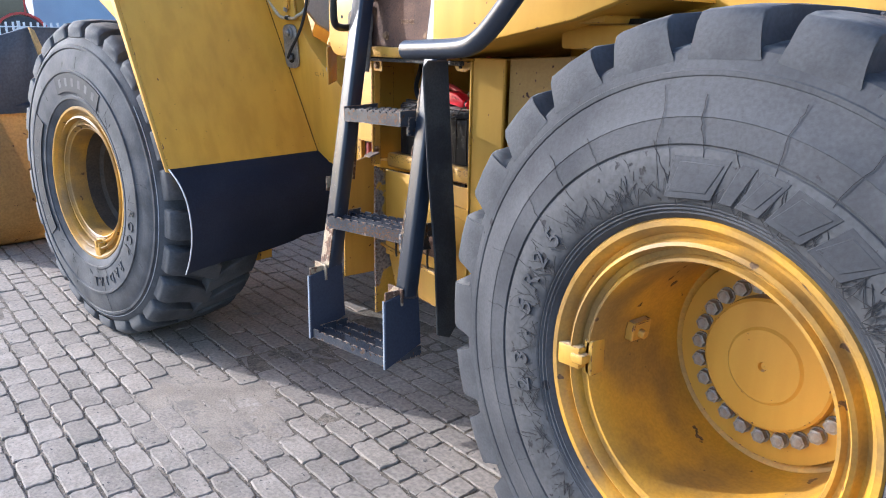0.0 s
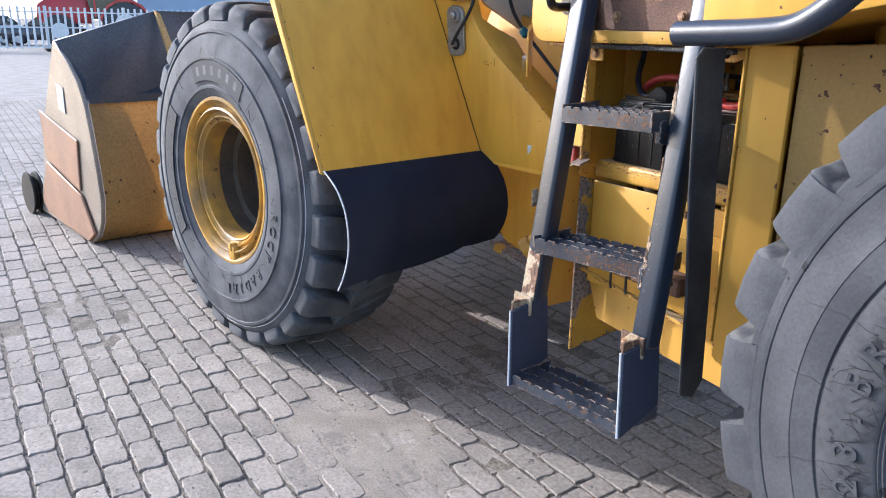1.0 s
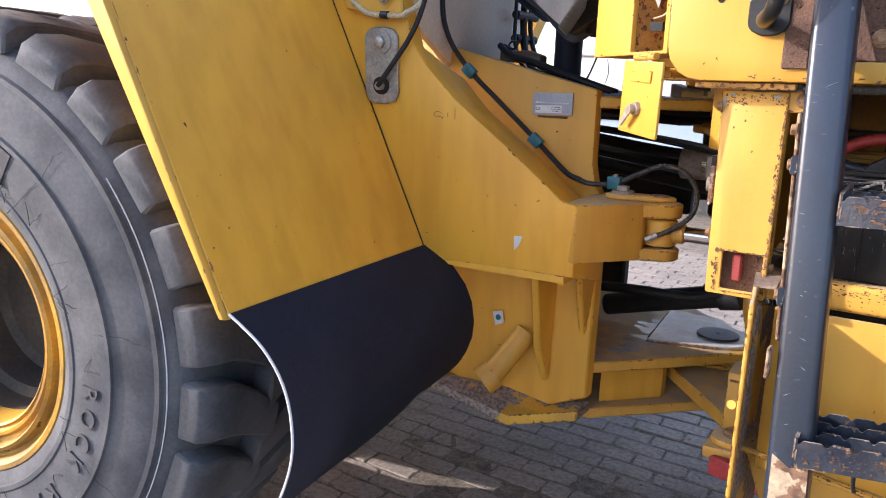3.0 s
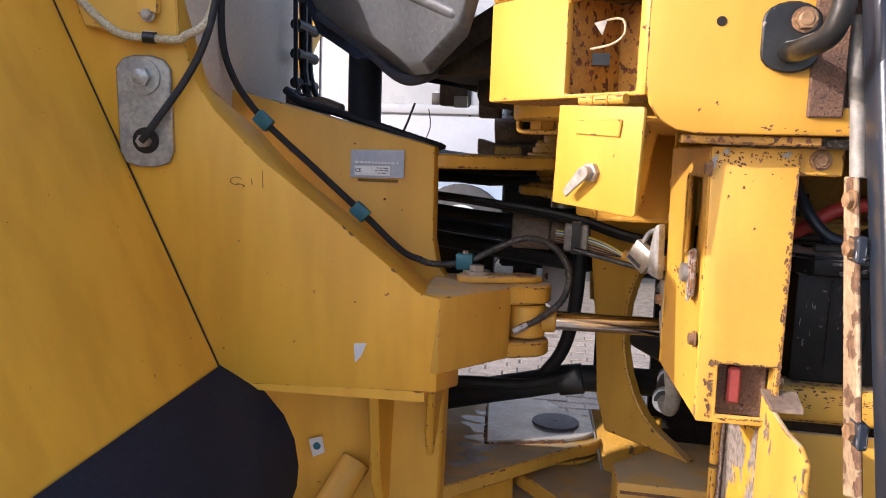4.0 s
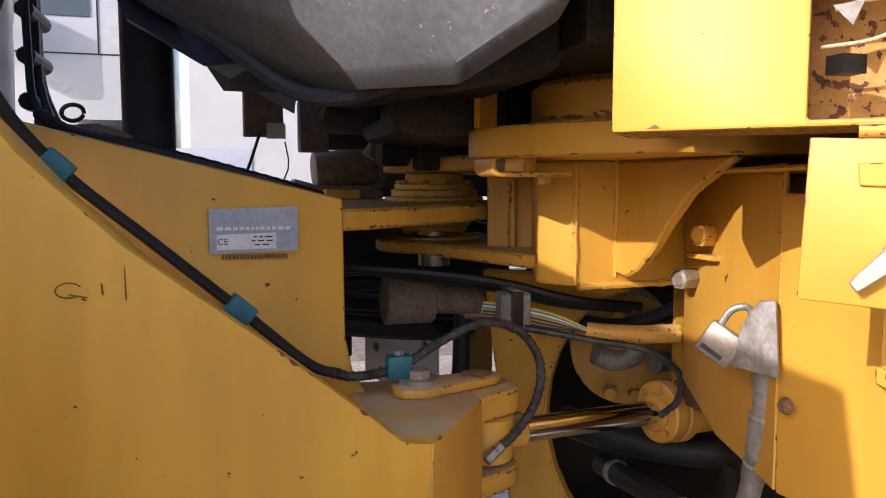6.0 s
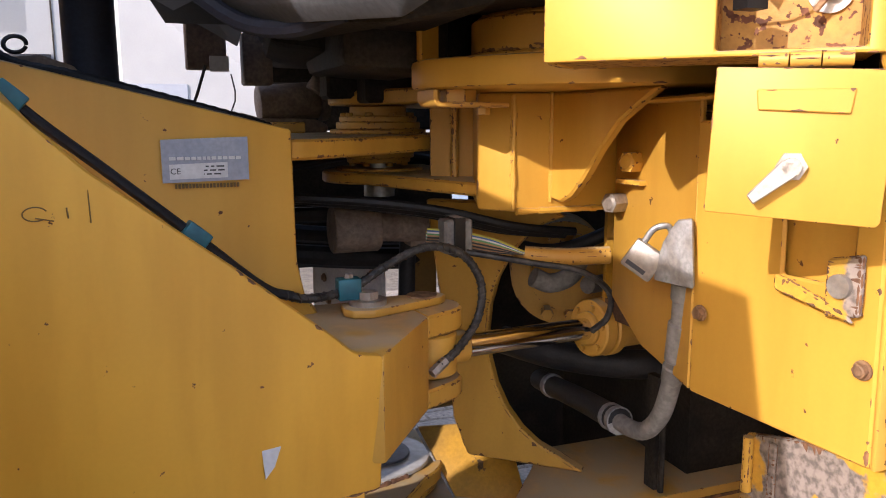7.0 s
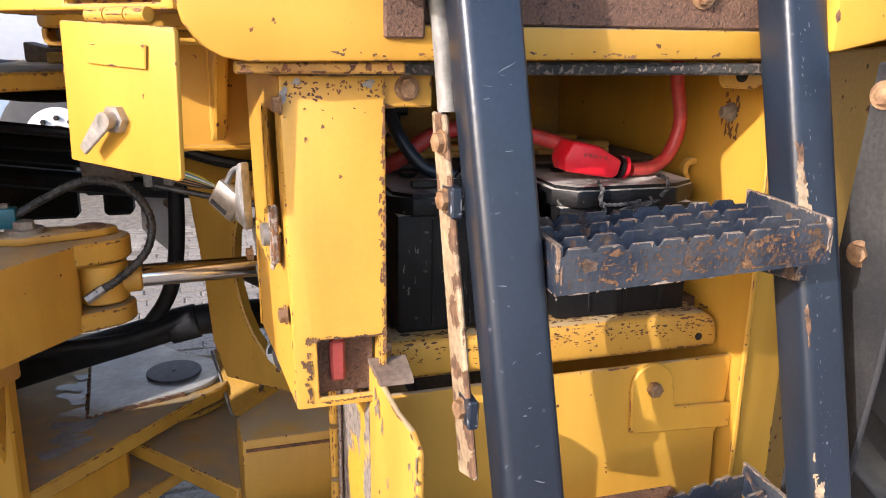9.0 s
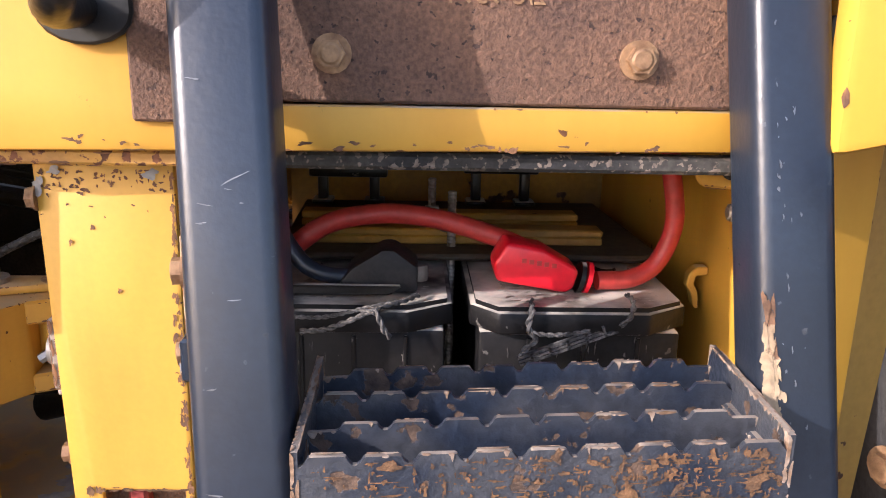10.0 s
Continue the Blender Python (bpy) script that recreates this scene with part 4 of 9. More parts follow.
def hub(m, rim, deep):
    bm = bmesh.new()
    lathe(bm, [(0.255, deep - 0.002), (0.25, deep - 0.02), (0.222, deep - 0.024), (0.166, deep - 0.024), (0.162, deep - 0.05), (0.155, deep - 0.055), (0.095, deep - 0.058),
               (0.088, deep - 0.064), (0.012, deep - 0.066), (0.009, deep - 0.058), (0.001, deep - 0.058)], 64)
    bmesh.ops.transform(bm, matrix=m, verts=bm.verts)
    h = part("hub", bm, YEL, rim, "yellow planetary hub cover")
    bm = bmesh.new()
    hexbolt(bm, (0, 0, 0), (0, -1, 0), 0.019, 0.02, 0.021)
    me = link_mesh("wheel_bolt", bm, STEEL)
    for k in range(24):
        a = 2 * math.pi * k / 24
        ob = new("wheel_bolt", me)
        ob.parent = rim
        ob.matrix_parent_inverse = WORLD_OF[rim].inverted()
        ob.matrix_basis = m @ Matrix.Translation((0.188 * math.cos(a), deep - 0.023, 0.188 * math.sin(a)))
    return h


hub(M_REAR, rw, 0.39)


def cracks(m, rim, seed, count, long_ones):
    """Jagged cracks in the sidewall: a few long ones outwards, many short forked ones near the rim."""
    rnd = random.Random(seed)
    bm = bmesh.new()

    def run(c, r, r1, wide, turn):
        pts = []
        while r < r1:
            y = -0.0012 + (0.0 if r < 0.56 else (r - 0.56) ** 1.35 * 0.30)
            pts.append((r * math.sin(c), y, r * math.cos(c)))
            r += rnd.uniform(0.006, 0.016)
            c += rnd.uniform(-0.007, 0.007) + turn
        if len(pts) > 2:
            tube(bm, pts, wide, 5, 1)
        return c, r
    for k in range(count):
        c, r = rnd.uniform(0, 6.283), rnd.uniform(0.418, 0.5)
        if rnd.random() < 0.6:
            r = rnd.uniform(0.418, 0.45)
        end = min(r + rnd.uniform(0.012, 0.07), 0.60)
        run(c, r, end, rnd.uniform(0.0004, 0.001), rnd.uniform(-0.012, 0.012))
        if rnd.random() < 0.5:
            run(c, r, min(end, r + 0.035), rnd.uniform(0.0004, 0.0009), rnd.choice((-0.03, 0.03)))
    for k in range(long_ones):
        c = 2 * math.pi * (k + rnd.uniform(-0.22, 0.22)) / long_ones
        run(c, rnd.uniform(0.44, 0.53), rnd.uniform(0.60, 0.672), rnd.uniform(0.0004, 0.0008), rnd.uniform(-0.004, 0.004))
    bmesh.ops.transform(bm, matrix=m, verts=bm.verts)
    part("sidewall_crack", bm, TYRE_CRACK, rim, "dark fine cracks in the sidewall")["kind"] = "stuff"


TYRE_CRACK = surface("dark crack", (0.018, 0.018, 0.02), None, 0.9, fine_amount=0.1, bump=0.0)
cracks(M_REAR, rw, 4, 420, 26)
cracks(M_FRONT, fw, 9, 40, 9)


def lock_clip(m, rim, c, name, mat):
    """The locking lug of the rim's lock ring."""
    bm = bmesh.new()
    box(bm, -0.028, 0.028, 0.026, 0.06, 0.305, 0.375)
    box(bm, -0.012, 0.012, 0.02, 0.07, 0.29, 0.33)
    box(bm, -0.045, 0.045, 0.05, 0.1, 0.285, 0.312)
    bevel(bm, 0.006, 2)
    bmesh.ops.transform(bm, matrix=m @ Matrix.Rotation(radians(c), 4, "Y"), verts=bm.verts)
    part(name, bm, mat, rim)


lock_clip(M_REAR, rw, -92.0, "lock_lug", YEL_WORN)
lock_clip(M_FRONT, fw, 172.0, "lock_lug", YEL_WORN)
bm = bmesh.new()
box(bm, -0.02, 0.03, 0.17, 0.24, 0.262, 0.286)
cyl(bm, (0.0, 0.2, 0.27), (0.0, 0.2, 0.245), 0.012, 12)
bevel(bm, 0.005)
bmesh.ops.transform(bm, matrix=M_REAR @ Matrix.Rotation(radians(-83.0), 4, "Y"), verts=bm.verts)
part("valve_guard", bm, YEL_WORN, rw)

# the wheels of the far side
for m in (Matrix.Translation((-4.26, 3.35, 0.80)) @ FRONT, Matrix.Translation((-0.56, 3.6, 0.81))):
    bm = tyre_bm()
    bmesh.ops.transform(bm, matrix=m, verts=bm.verts)
    ft = part("wheel", bm, TYRE_DARK, loader)
    bm = bmesh.new()
    cyl(bm, (0, 0.2, 0), (0, 0.4, 0), 0.36, 40)
    bmesh.ops.transform(bm, matrix=m, verts=bm.verts)
    part("rim", bm, YEL_DULL, ft)


def chalk_line(m, rim):
    """The pale line scuffed round the tyre's shoulder."""
    bm = bmesh.new()
    tube(bm, [(0.695 * math.sin(radians(c)), 0.0335, 0.695 * math.cos(radians(c))) for c in range(52, 190, 6)], 0.0016, 6, 2)
    bmesh.ops.transform(bm, matrix=m, verts=bm.verts)
    part("scuff_line", bm, PALE, rim, "pale scuffed line round the shoulder")


chalk_line(M_FRONT, fw)

# ----- front frame -----
# plan line of the outer side plate
def side_at(x, z):
    """A point of the slightly leaning outer side plate."""
    return V(x, 2.009 + ((x + 3.118) * 0.16749 + (z - 1.58) * -0.0815) / 0.9825, z)


def front_side():
    bm = bmesh.new()
    # the outline above z 1.8 is unseen, added to cast shade on the cab panel
    run = [(-2.575, 0.972), (-2.573, 1.166), (-2.612, 1.174), (-2.645, 1.205), (-2.756, 1.30), (-2.902, 1.418), (-2.985, 1.505), (-3.02, 1.56), (-3.035, 1.63), (-3.05, 1.69), (-3.075, 1.80), (-3.17, 2.3),
           (-3.50, 2.3), (-3.307, 1.775), (-3.28, 1.708), (-3.136, 1.36), (-2.998, 1.0), (-2.985, 0.975)]
    slab(bm, [side_at(x, z) for x, z in run], (0.015, 0.175, -0.038))
    for v in bm.verts:
        if v.co.z > 1.5 and (v.co - side_at(v.co.x, v.co.z)).length > 0.1:
            v.co -= V(0.01, 0.125, -0.027)
    bevel(bm, 0.008, 2)
    part("side_frame", bm, YEL_DULL, loader, "dull yellow front frame side with welded edges")
    bm = bmesh.new()
    slab(bm, [(x, 2.384 + (x + 2.64) * 0.08, z) for x, z in ((-2.642, 1.453), (-2.64, 1.25), (-2.628, 1.19), (-2.60, 1.15), (-2.95, 1.10), (-3.25, 1.4), (-3.25, 1.605), (-3.10, 1.565))], (0.004, 0.035, 0))
    bevel(bm, 0.005, 2)
    part("inner_plate", bm, YEL, loader, "yellow inner frame plate with type plate")
    # lower frame
    bm = bmesh.new()
    slab(bm, [(-2.602, 2.385, 0.985), (-2.61, 2.395, 0.545), (-2.80, 2.365, 0.465), (-3.12, 2.31, 0.56), (-3.2, 2.30, 0.7), (-3.2, 2.30, 1.0)], (0.006, 0.04, 0))
    bevel(bm, 0.005)
    part("lower_side_plate", bm, YEL_DULL, loader)
    bm = bmesh.new()
    slab(bm, [(-2.735, 2.375, 0.98), (-2.745, 2.245, 0.95), (-2.748, 2.30, 0.70), (-2.745, 2.365, 0.58)], (0.022, 0.004, 0))
    slab(bm, [(-2.615, 2.385, 0.975), (-2.62, 2.27, 0.96), (-2.64, 2.36, 0.80), (-2.64, 2.385, 0.74)], (0.018, 0.003, 0))
    bevel(bm, 0.004)
    part("gusset", bm, YEL_DULL, loader)
    bm = bmesh.new()
    slab(bm, [(-2.60, 2.15, 0.972), (-2.98, 2.085, 0.985), (-3.0, 2.35, 0.985), (-2.60, 2.42, 0.972)], (0, 0, -0.02))
    part("bottom_flange", bm, YEL_DULL, loader)
    bm = bmesh.new()
    cyl(bm, (-2.86, 2.26, 0.60), (-2.80, 2.36, 0.72), 0.035, 16)
    cyl(bm, (-2.88, 2.24, 0.58), (-2.855, 2.265, 0.605), 0.045, 16)
    part("tow_eye", bm, YEL_WORN, loader)
    bm = bmesh.new()
    slab(bm, [(-2.61, 2.34, 0.52), (-2.61, 2.44, 0.52), (-3.2, 2.40, 0.52), (-3.15, 2.25, 0.55), (-2.82, 2.30, 0.46)], (0, 0, -0.03))
    bevel(bm, 0.004)
    part("lower_edge", bm, YEL_CHIP, loader, "scraped rusty lower frame edge")


front_side()


def steering_arm():
    """The bracket that carries the rod end of the steering cylinder."""
    bm = bmesh.new()
    slab(bm, [(-2.573, 2.138, 1.012), (-2.452, 2.305, 1.012), (-2.47, 2.44, 1.012), (-2.64, 2.45, 1.012), (-2.62, 2.16, 1.012)], (0, 0, 0.153))
    bevel(bm, 0.006, 2)
    arm = part("steering_bracket", bm, YEL_WORN, loader, "yellow bracket with dusty top and chipped edge")
    for z0, z1 in ((1.012, 1.044), (1.127, 1.165)):
        bm = bmesh.new()
        run = [(-2.456, 2.30)] + [(-2.425 + 0.052 * math.cos(radians(a)), 2.375 + 0.052 * math.sin(radians(a))) for a in range(-60, 130, 20)] + [(-2.473, 2.435)]
        slab(bm, [(x, y, z0) for x, y in run], (0, 0, z1 - z0))
        bevel(bm, 0.004, 1)
        part("clevis_plate", bm, YEL_WORN, arm)
    bm = bmesh.new()
    cyl(bm, (-2.425, 2.372, 1.05), (-2.425, 2.372, 1.122), 0.043, 28)
    cyl(bm, (-2.425, 2.372, 1.087), (-2.36, 2.379, 1.087), 0.028, 20)
    bevel(bm, 0.004)
    part("rod_eye", bm, YEL_WORN, arm, "greasy yellow rod eye")
    # retaining plate with two pin heads
    bm = bmesh.new()
    run = [(-2.578, 2.345), (-2.568, 2.325), (-2.535, 2.318), (-2.41, 2.365), (-2.393, 2.385), (-2.405, 2.405), (-2.54, 2.40), (-2.575, 2.378)]
    slab(bm, [(x, y, 1.1655) for x, y in run], (0, 0, 0.014))
    bevel(bm, 0.004, 2)
    keep = part("retaining_plate", bm, YEL_WORN, arm)
    bm = bmesh.new()
    cyl(bm, (-2.535, 2.36, 1.179), (-2.535, 2.36, 1.188), 0.030, 24)
    hexbolt(bm, (-2.535, 2.36, 1.188), (0, 0, 1), 0.017, 0.012)
    part("bolt", bm, STEEL, keep)
    bm = bmesh.new()
    cyl(bm, (-2.437, 2.382, 1.179), (-2.437, 2.382, 1.182), 0.025, 24)
    part("pin_head", bm, BOLT, keep)
    return arm


steering_arm()


def fender():
    """The sloping front mudguard panel with its folded outer edge and hanging rubber flap."""
    a, b = V(-2.958, 1.342, 0.979), V(-2.996, 2.094, 1.0006)
    up = V(-0.276, -0.103, 0.709) / 0.709
    ka, kb = V(-0.43, -0.085, 1.0), up
    top = 0.862
    bm = bmesh.new()
    slab(bm, [a, b, b + kb * top, a + ka * top], (-0.02, 0.0, -0.008))
    bevel(bm, 0.003)
    f = part("mudguard", bm, YEL_DULL, loader, "dull yellow sloping front mudguard panel")
    bm = bmesh.new()
    o, oo = V(-0.07, 0.004, -0.006), V(-0.016, 0.002, -0.002)
    slab(bm, [a, a + ka * top, a + ka * top + o, a + oo], (-0.002, -0.016, 0.0))
    bevel(bm, 0.004, 2)
    part("folded_edge", bm, YEL, f)
    bm = bmesh.new()
    t0, t1 = a + ka * top, b + kb * top
    slab(bm, [t0, t1, t1 + V(-0.25, -0.04, 0.06), t1 + V(-0.9, -0.15, 0.06), t0 + V(-0.9, -0.15, 0.08), t0 + V(-0.25, -0.04, 0.08)], (-0.004, 0.0, -0.02))
    slab(bm, [t0 + ka * -0.28 + V(-0.02, 0.0, 0.0), t0 + V(-0.02, 0, 0), t0 + V(-0.25, -0.04, 0.07), t0 + V(-0.9, -0.15, 0.07), t0 + V(-0.9, -0.15, -0.02), t0 + V(-0.3, -0.05, -0.05), t0 + V(-0.16, -0.03, -0.12)], (0.0, 0.014, 0.0))
    part("mudguard_arch", bm, YEL_DULL, f)
    # dark open joint where the panel meets the frame side
    run = []
    for k in range(12):
        z = 1.0 + 0.068 * k
        lo, hi = a + ka * (z - a.z), b + kb * (z - b.z)
        i, j = 0.0, 1.0
        for _ in range(30):
            mid = (i + j) / 2
            q = lo.lerp(hi, mid)
            i, j = (mid, j) if q.y < side_at(q.x, q.z).y else (i, mid)
        run.append(lo.lerp(hi, (i + j) / 2) + V(0.002, -0.001, 0.0))
    bm = bmesh.new()
    tube(bm, run, 0.0017, 6, 2)
    part("open_joint", bm, GRIME_SHADE, f)
    # rubber flap: hangs from the lower edge, bellied towards the rear
    bm = bmesh.new()
    prof = [(0.0, 0.012), (0.035, -0.012), (0.075, -0.045), (0.11, -0.095), (0.13, -0.15), (0.138, -0.215), (0.135, -0.27), (0.12, -0.33), (0.098, -0.385), (0.07, -0.435)]
    across = V(-0.03, 0.72, 0.024)
    n = 14
    rows = []
    rnd = random.Random(11)
    for i in range(n + 1):
        s = i / n
        short = 1.0 - 0.16 * s - (0.03 * math.sin(s * 9.0) + (0.05 if 0.72 < s < 0.8 else 0.0)) * 0.4
        base = a + (b - a) * s * 1.0
        row = []
        for k, (dx, dz) in enumerate(prof):
            g = k / (len(prof) - 1)
            row.append(bm.verts.new(base + V(dx * 1.08, 0.17 * dx + 0.004 * math.sin(7 * s) * g, dz * (1 - g * (1 - short)))))
        rows.append(row)
    for p, q in zip(rows, rows[1:]):
        for k in range(len(prof) - 1):
            bm.faces.new((p[k], q[k], q[k + 1], p[k + 1]))
    bmesh.ops.solidify(bm, geom=bm.faces[:], thickness=0.008)
    flap = part("rubber_flap", bm, RUBBER, f, "black rubber mud flap with torn lower edge")
    # pale cut edge of the sheet
    bm = bmesh.new()
    tube(bm, [a + V(dx * 1.08 + 0.002, 0.17 * dx - 0.004, dz) for dx, dz in prof], 0.0032, 6, 3)
    part("cut_edge", bm, PALE, flap)


fender()


def link_strap():
    """A steel strap bolted to the side frame."""
    c = side_at(-3.107, 1.4975)
    n = V(0.167, -0.982, -0.0815)
    u, v = V(0.986, 0.168, 0.0).normalized(), n.cross(V(0.986, 0.168, 0.0)).normalized()
    if v.z < 0:
        v = -v
    bm = bmesh.new()
    run = [(0.037, -0.075), (0.030, -0.098), (0.012, -0.106), (-0.012, -0.106), (-0.03, -0.098), (-0.037, -0.075), (-0.037, 0.08), (-0.028, 0.098), (-0.012, 0.105), (0.012, 0.105), (0.028, 0.098), (0.037, 0.08)]
    slab(bm, [c + u * x * 1.33 + v * y * 0.95 + n * 0.001 for x, y in run], n * 0.012)
    bevel(bm, 0.002)
    st = part("strap_plate", bm, GALV, loader, "grey galvanised steel strap plate")
    bm = bmesh.new()
    p = c + v * 0.062 + n * 0.013
    cyl(bm, p, p + n * 0.006, 0.032, 28)
    hexbolt(bm, p + n * 0.006, n, 0.018, 0.012)
    part("bolt", bm, GALV, st)
    bm = bmesh.new()
    p = c - v * 0.052 + n * 0.013
    cyl(bm, p, p + n * 0.002, 0.024, 24)
    part("bore", bm, GRIME_SHADE, st)
    bm = bmesh.new()
    hexbolt(bm, p, n, 0.012, 0.02)
    part("hose_fitting", bm, STEEL, st)
    # hose from the fitting
    q = p + n * 0.02
    bm = bmesh.new()
    tube(bm, [q, q + V(0.028, 0.0, 0.035), q + V(0.078, 0.02, 0.115), q + V(0.111, 0.03, 0.187), q + V(0.128, 0.04, 0.28), q + V(0.138, 0.06, 0.50)], 0.0068, 10, 5)
    part("grease_hose", bm, HOSE, loader)


link_strap()


def front_hoses():
    bm = bmesh.new()
    tube(bm, [(-3.07, 2.255, 1.9), (-3.081, 2.255, 1.69), (-3.06, 2.265, 1.585), (-2.999, 2.288, 1.495), (-2.895, 2.308, 1.40), (-2.791, 2.326, 1.307), (-2.70, 2.338, 1.225), (-2.655, 2.346, 1.205)], 0.0075, 10, 8)
    hose = part("hydraulic_hose", bm, HOSE, loader, "black hose clipped along the frame")
    bm = bmesh.new()
    way = [V(-2.665, 2.344, 1.208), V(-2.63, 2.352, 1.198), V(-2.563, 2.368, 1.203), V(-2.50, 2.375, 1.235), V(-2.435, 2.372, 1.262), V(-2.375, 2.37, 1.25),
           V(-2.338, 2.368, 1.20), V(-2.345, 2.36, 1.14), V(-2.39, 2.335, 1.098), V(-2.43, 2.318, 1.078)]
    tube(bm, way, 0.0065, 10, 12, 0.1)
    # the wrap winds round the hose
    coil, ang = [], 0.0
    ends = [way[0]] + way + [way[-1]]
    for p0, p1, p2, p3 in zip(ends, ends[1:], ends[2:], ends[3:]):
        for k in range(40):
            t = k / 40
            q = 0.5 * (2 * p1 + (p2 - p0) * t + (2 * p0 - 5 * p1 + 4 * p2 - p3) * t * t + (3 * p1 - p0 - 3 * p2 + p3) * t ** 3)
            d = ((p2 - p0) + (2 * p0 - 5 * p1 + 4 * p2 - p3) * 2 * t + (3 * p1 - p0 - 3 * p2 + p3) * 3 * t * t).normalized()
            e = d.cross(V(0, 1, 0)).normalized()
            ang += (p2 - p1).length / 40 / 0.0115 * 2 * math.pi
            coil.append(q + (e * math.cos(ang) + d.cross(e) * math.sin(ang)) * 0.0062)
    tube(bm, coil, 0.0021, 5, 1)
    part("wrapped_hose", bm, HOSE_WRAP, loader, "dusty spiral wrapped hose loop")
    bm = bmesh.new()
    cyl(bm, (-2.418, 2.322, 1.084), (-2.445, 2.312, 1.068), 0.0085, 6)
    part("hose_end", bm, STEEL, loader)
    for p, ax in (((-2.999, 2.285, 1.495), (0.6, 0.1, -0.55)), ((-2.791, 2.323, 1.307), (0.68, 0.1, -0.6))):
        bm = bmesh.new()
        ax = Vector(ax).normalized()
        m = ax.to_track_quat("X", "Z").to_matrix().to_4x4()
        m.translation = p
        box(bm, -0.019, 0.019, -0.014, 0.012, -0.015, 0.015, m)
        bevel(bm, 0.003, 2)
        part("hose_clip", bm, TEAL, loader, "teal plastic hose clip")
    bm = bmesh.new()
    box(bm, -2.582, -2.545, 2.355, 2.383, 1.188, 1.222)
    bevel(bm, 0.003, 2)
    clip = part("hose_clip", bm, TEAL, loader, "teal plastic hose clip")
    bm = bmesh.new()
    hexbolt(bm, (-2.563, 2.369, 1.222), (0, 0, 1), 0.007, 0.006)
    part("clip_bolt", bm, STEEL, clip)
    # cream braided hose and its clamp near the top of the side frame
    bm = bmesh.new()
    # its unseen upper part is added to block sun along with the side frame
    slab(bm, [side_at(x, z) + V(0.002, -0.012, 0.0) for x, z in ((-3.035, 1.615), (-3.035, 1.80), (-3.09, 2.1), (-3.30, 2.1), (-3.24, 1.775), (-3.20, 1.64))], (0.002, -0.012, 0))
    bevel(bm, 0.004)
    part("pad_plate", bm, YEL, loader)
    bm = bmesh.new()
    p0, p1 = side_at(-3.14, 1.634), side_at(-3.015, 1.63)
    o = V(0.0, -0.03, 0.0)
    tube(bm, [p0 + o + V(-0.08, -0.01, 0.07), p0 + o, side_at(-3.08, 1.624) + o, side_at(-3.03, 1.622) + o, p1 + o, V(-2.993, 2.02, 1.655), V(-2.985, 2.045, 1.72), V(-2.98, 2.07, 1.9)], 0.0075, 10, 6)
    part("braided_hose", bm, CREAM, loader, "cream braided hose")
    bm = bmesh.new()
    box(bm, -0.019, 0.019, -0.034, -0.022, -0.045, 0.048, Matrix.Translation(side_at(-3.077, 1.71)))
    cyl(bm, side_at(-3.077, 1.742) + V(0, -0.0342, 0), side_at(-3.077, 1.742) + V(0, -0.0352, 0), 0.005, 12)
    bevel(bm, 0.003)
    tab = part("hose_bracket", bm, YEL, loader)
    bm = bmesh.new()
    q = side_at(-3.076, 1.662) + V(0, -0.034, 0)
    hexbolt(bm, q, (0, -1, 0), 0.0095, 0.012, 0.013)
    part("bolt", bm, STEEL, tab)
    bm = bmesh.new()
    cyl(bm, side_at(-3.089, 1.625) + o, side_at(-3.068, 1.624) + o, 0.0105, 14)
    part("clamp", bm, BLACK, tab)


front_hoses()


def type_plate():
    bm = bmesh.new()
    slab(bm, [(-2.828, 2.3665, 1.440), (-2.708, 2.3745, 1.443), (-2.708, 2.3745, 1.381), (-2.828, 2.3665, 1.379)], (0.0002, -0.003, 0))
    pl = part("type_plate", bm, PLATE, loader, "grey type plate with white field")
    bm = bmesh.new()
    slab(bm, [(-2.818, 2.3635, 1.405), (-2.738, 2.369, 1.407), (-2.738, 2.369, 1.385), (-2.818, 2.3635, 1.384)], (0, -0.0012, 0))
    lab = part("white_field", bm, PALE, pl)
    bm = letters("CE", 0.012, 0.0004)
    bmesh.ops.transform(bm, matrix=Matrix.Translation((-2.81, 2.3622, 1.395)) @ Matrix.Rotation(radians(90), 4, "X"), verts=bm.verts)
    part("mark", bm, INK, lab)
    rnd = random.Random(2)
    bm = bmesh.new()
    for r in range(3):
        x = -2.798
        while x < -2.745:
            w = rnd.uniform(0.004, 0.012)
            box(bm, x, x + w, 2.3655, 2.3672, 1.4005 - 0.0055 * r, 1.4025 - 0.0055 * r)
            x += w + 0.003
    part("print_bars", bm, INK, lab)
    bm = bmesh.new()
    x = -2.818
    while x < -2.72:
        w = rnd.uniform(0.004, 0.009)
        box(bm, x, x + w, 2.3615 + (x + 2.828) * 0.067, 2.3635 + (x + 2.828) * 0.067, 1.411, 1.4155)
        x += w + 0.002
    part("stamped_bars", bm, PALE, pl)
    bm = bmesh.new()
    for k in range(19):
        x = -2.812 + 0.0048 * k
        box(bm, x, x + 0.0033, 2.3655 + (x + 2.828) * 0.067, 2.369 + (x + 2.828) * 0.067, 1.3705, 1.3765)
    part("number_bars", bm, STAIN, loader)


type_plate()


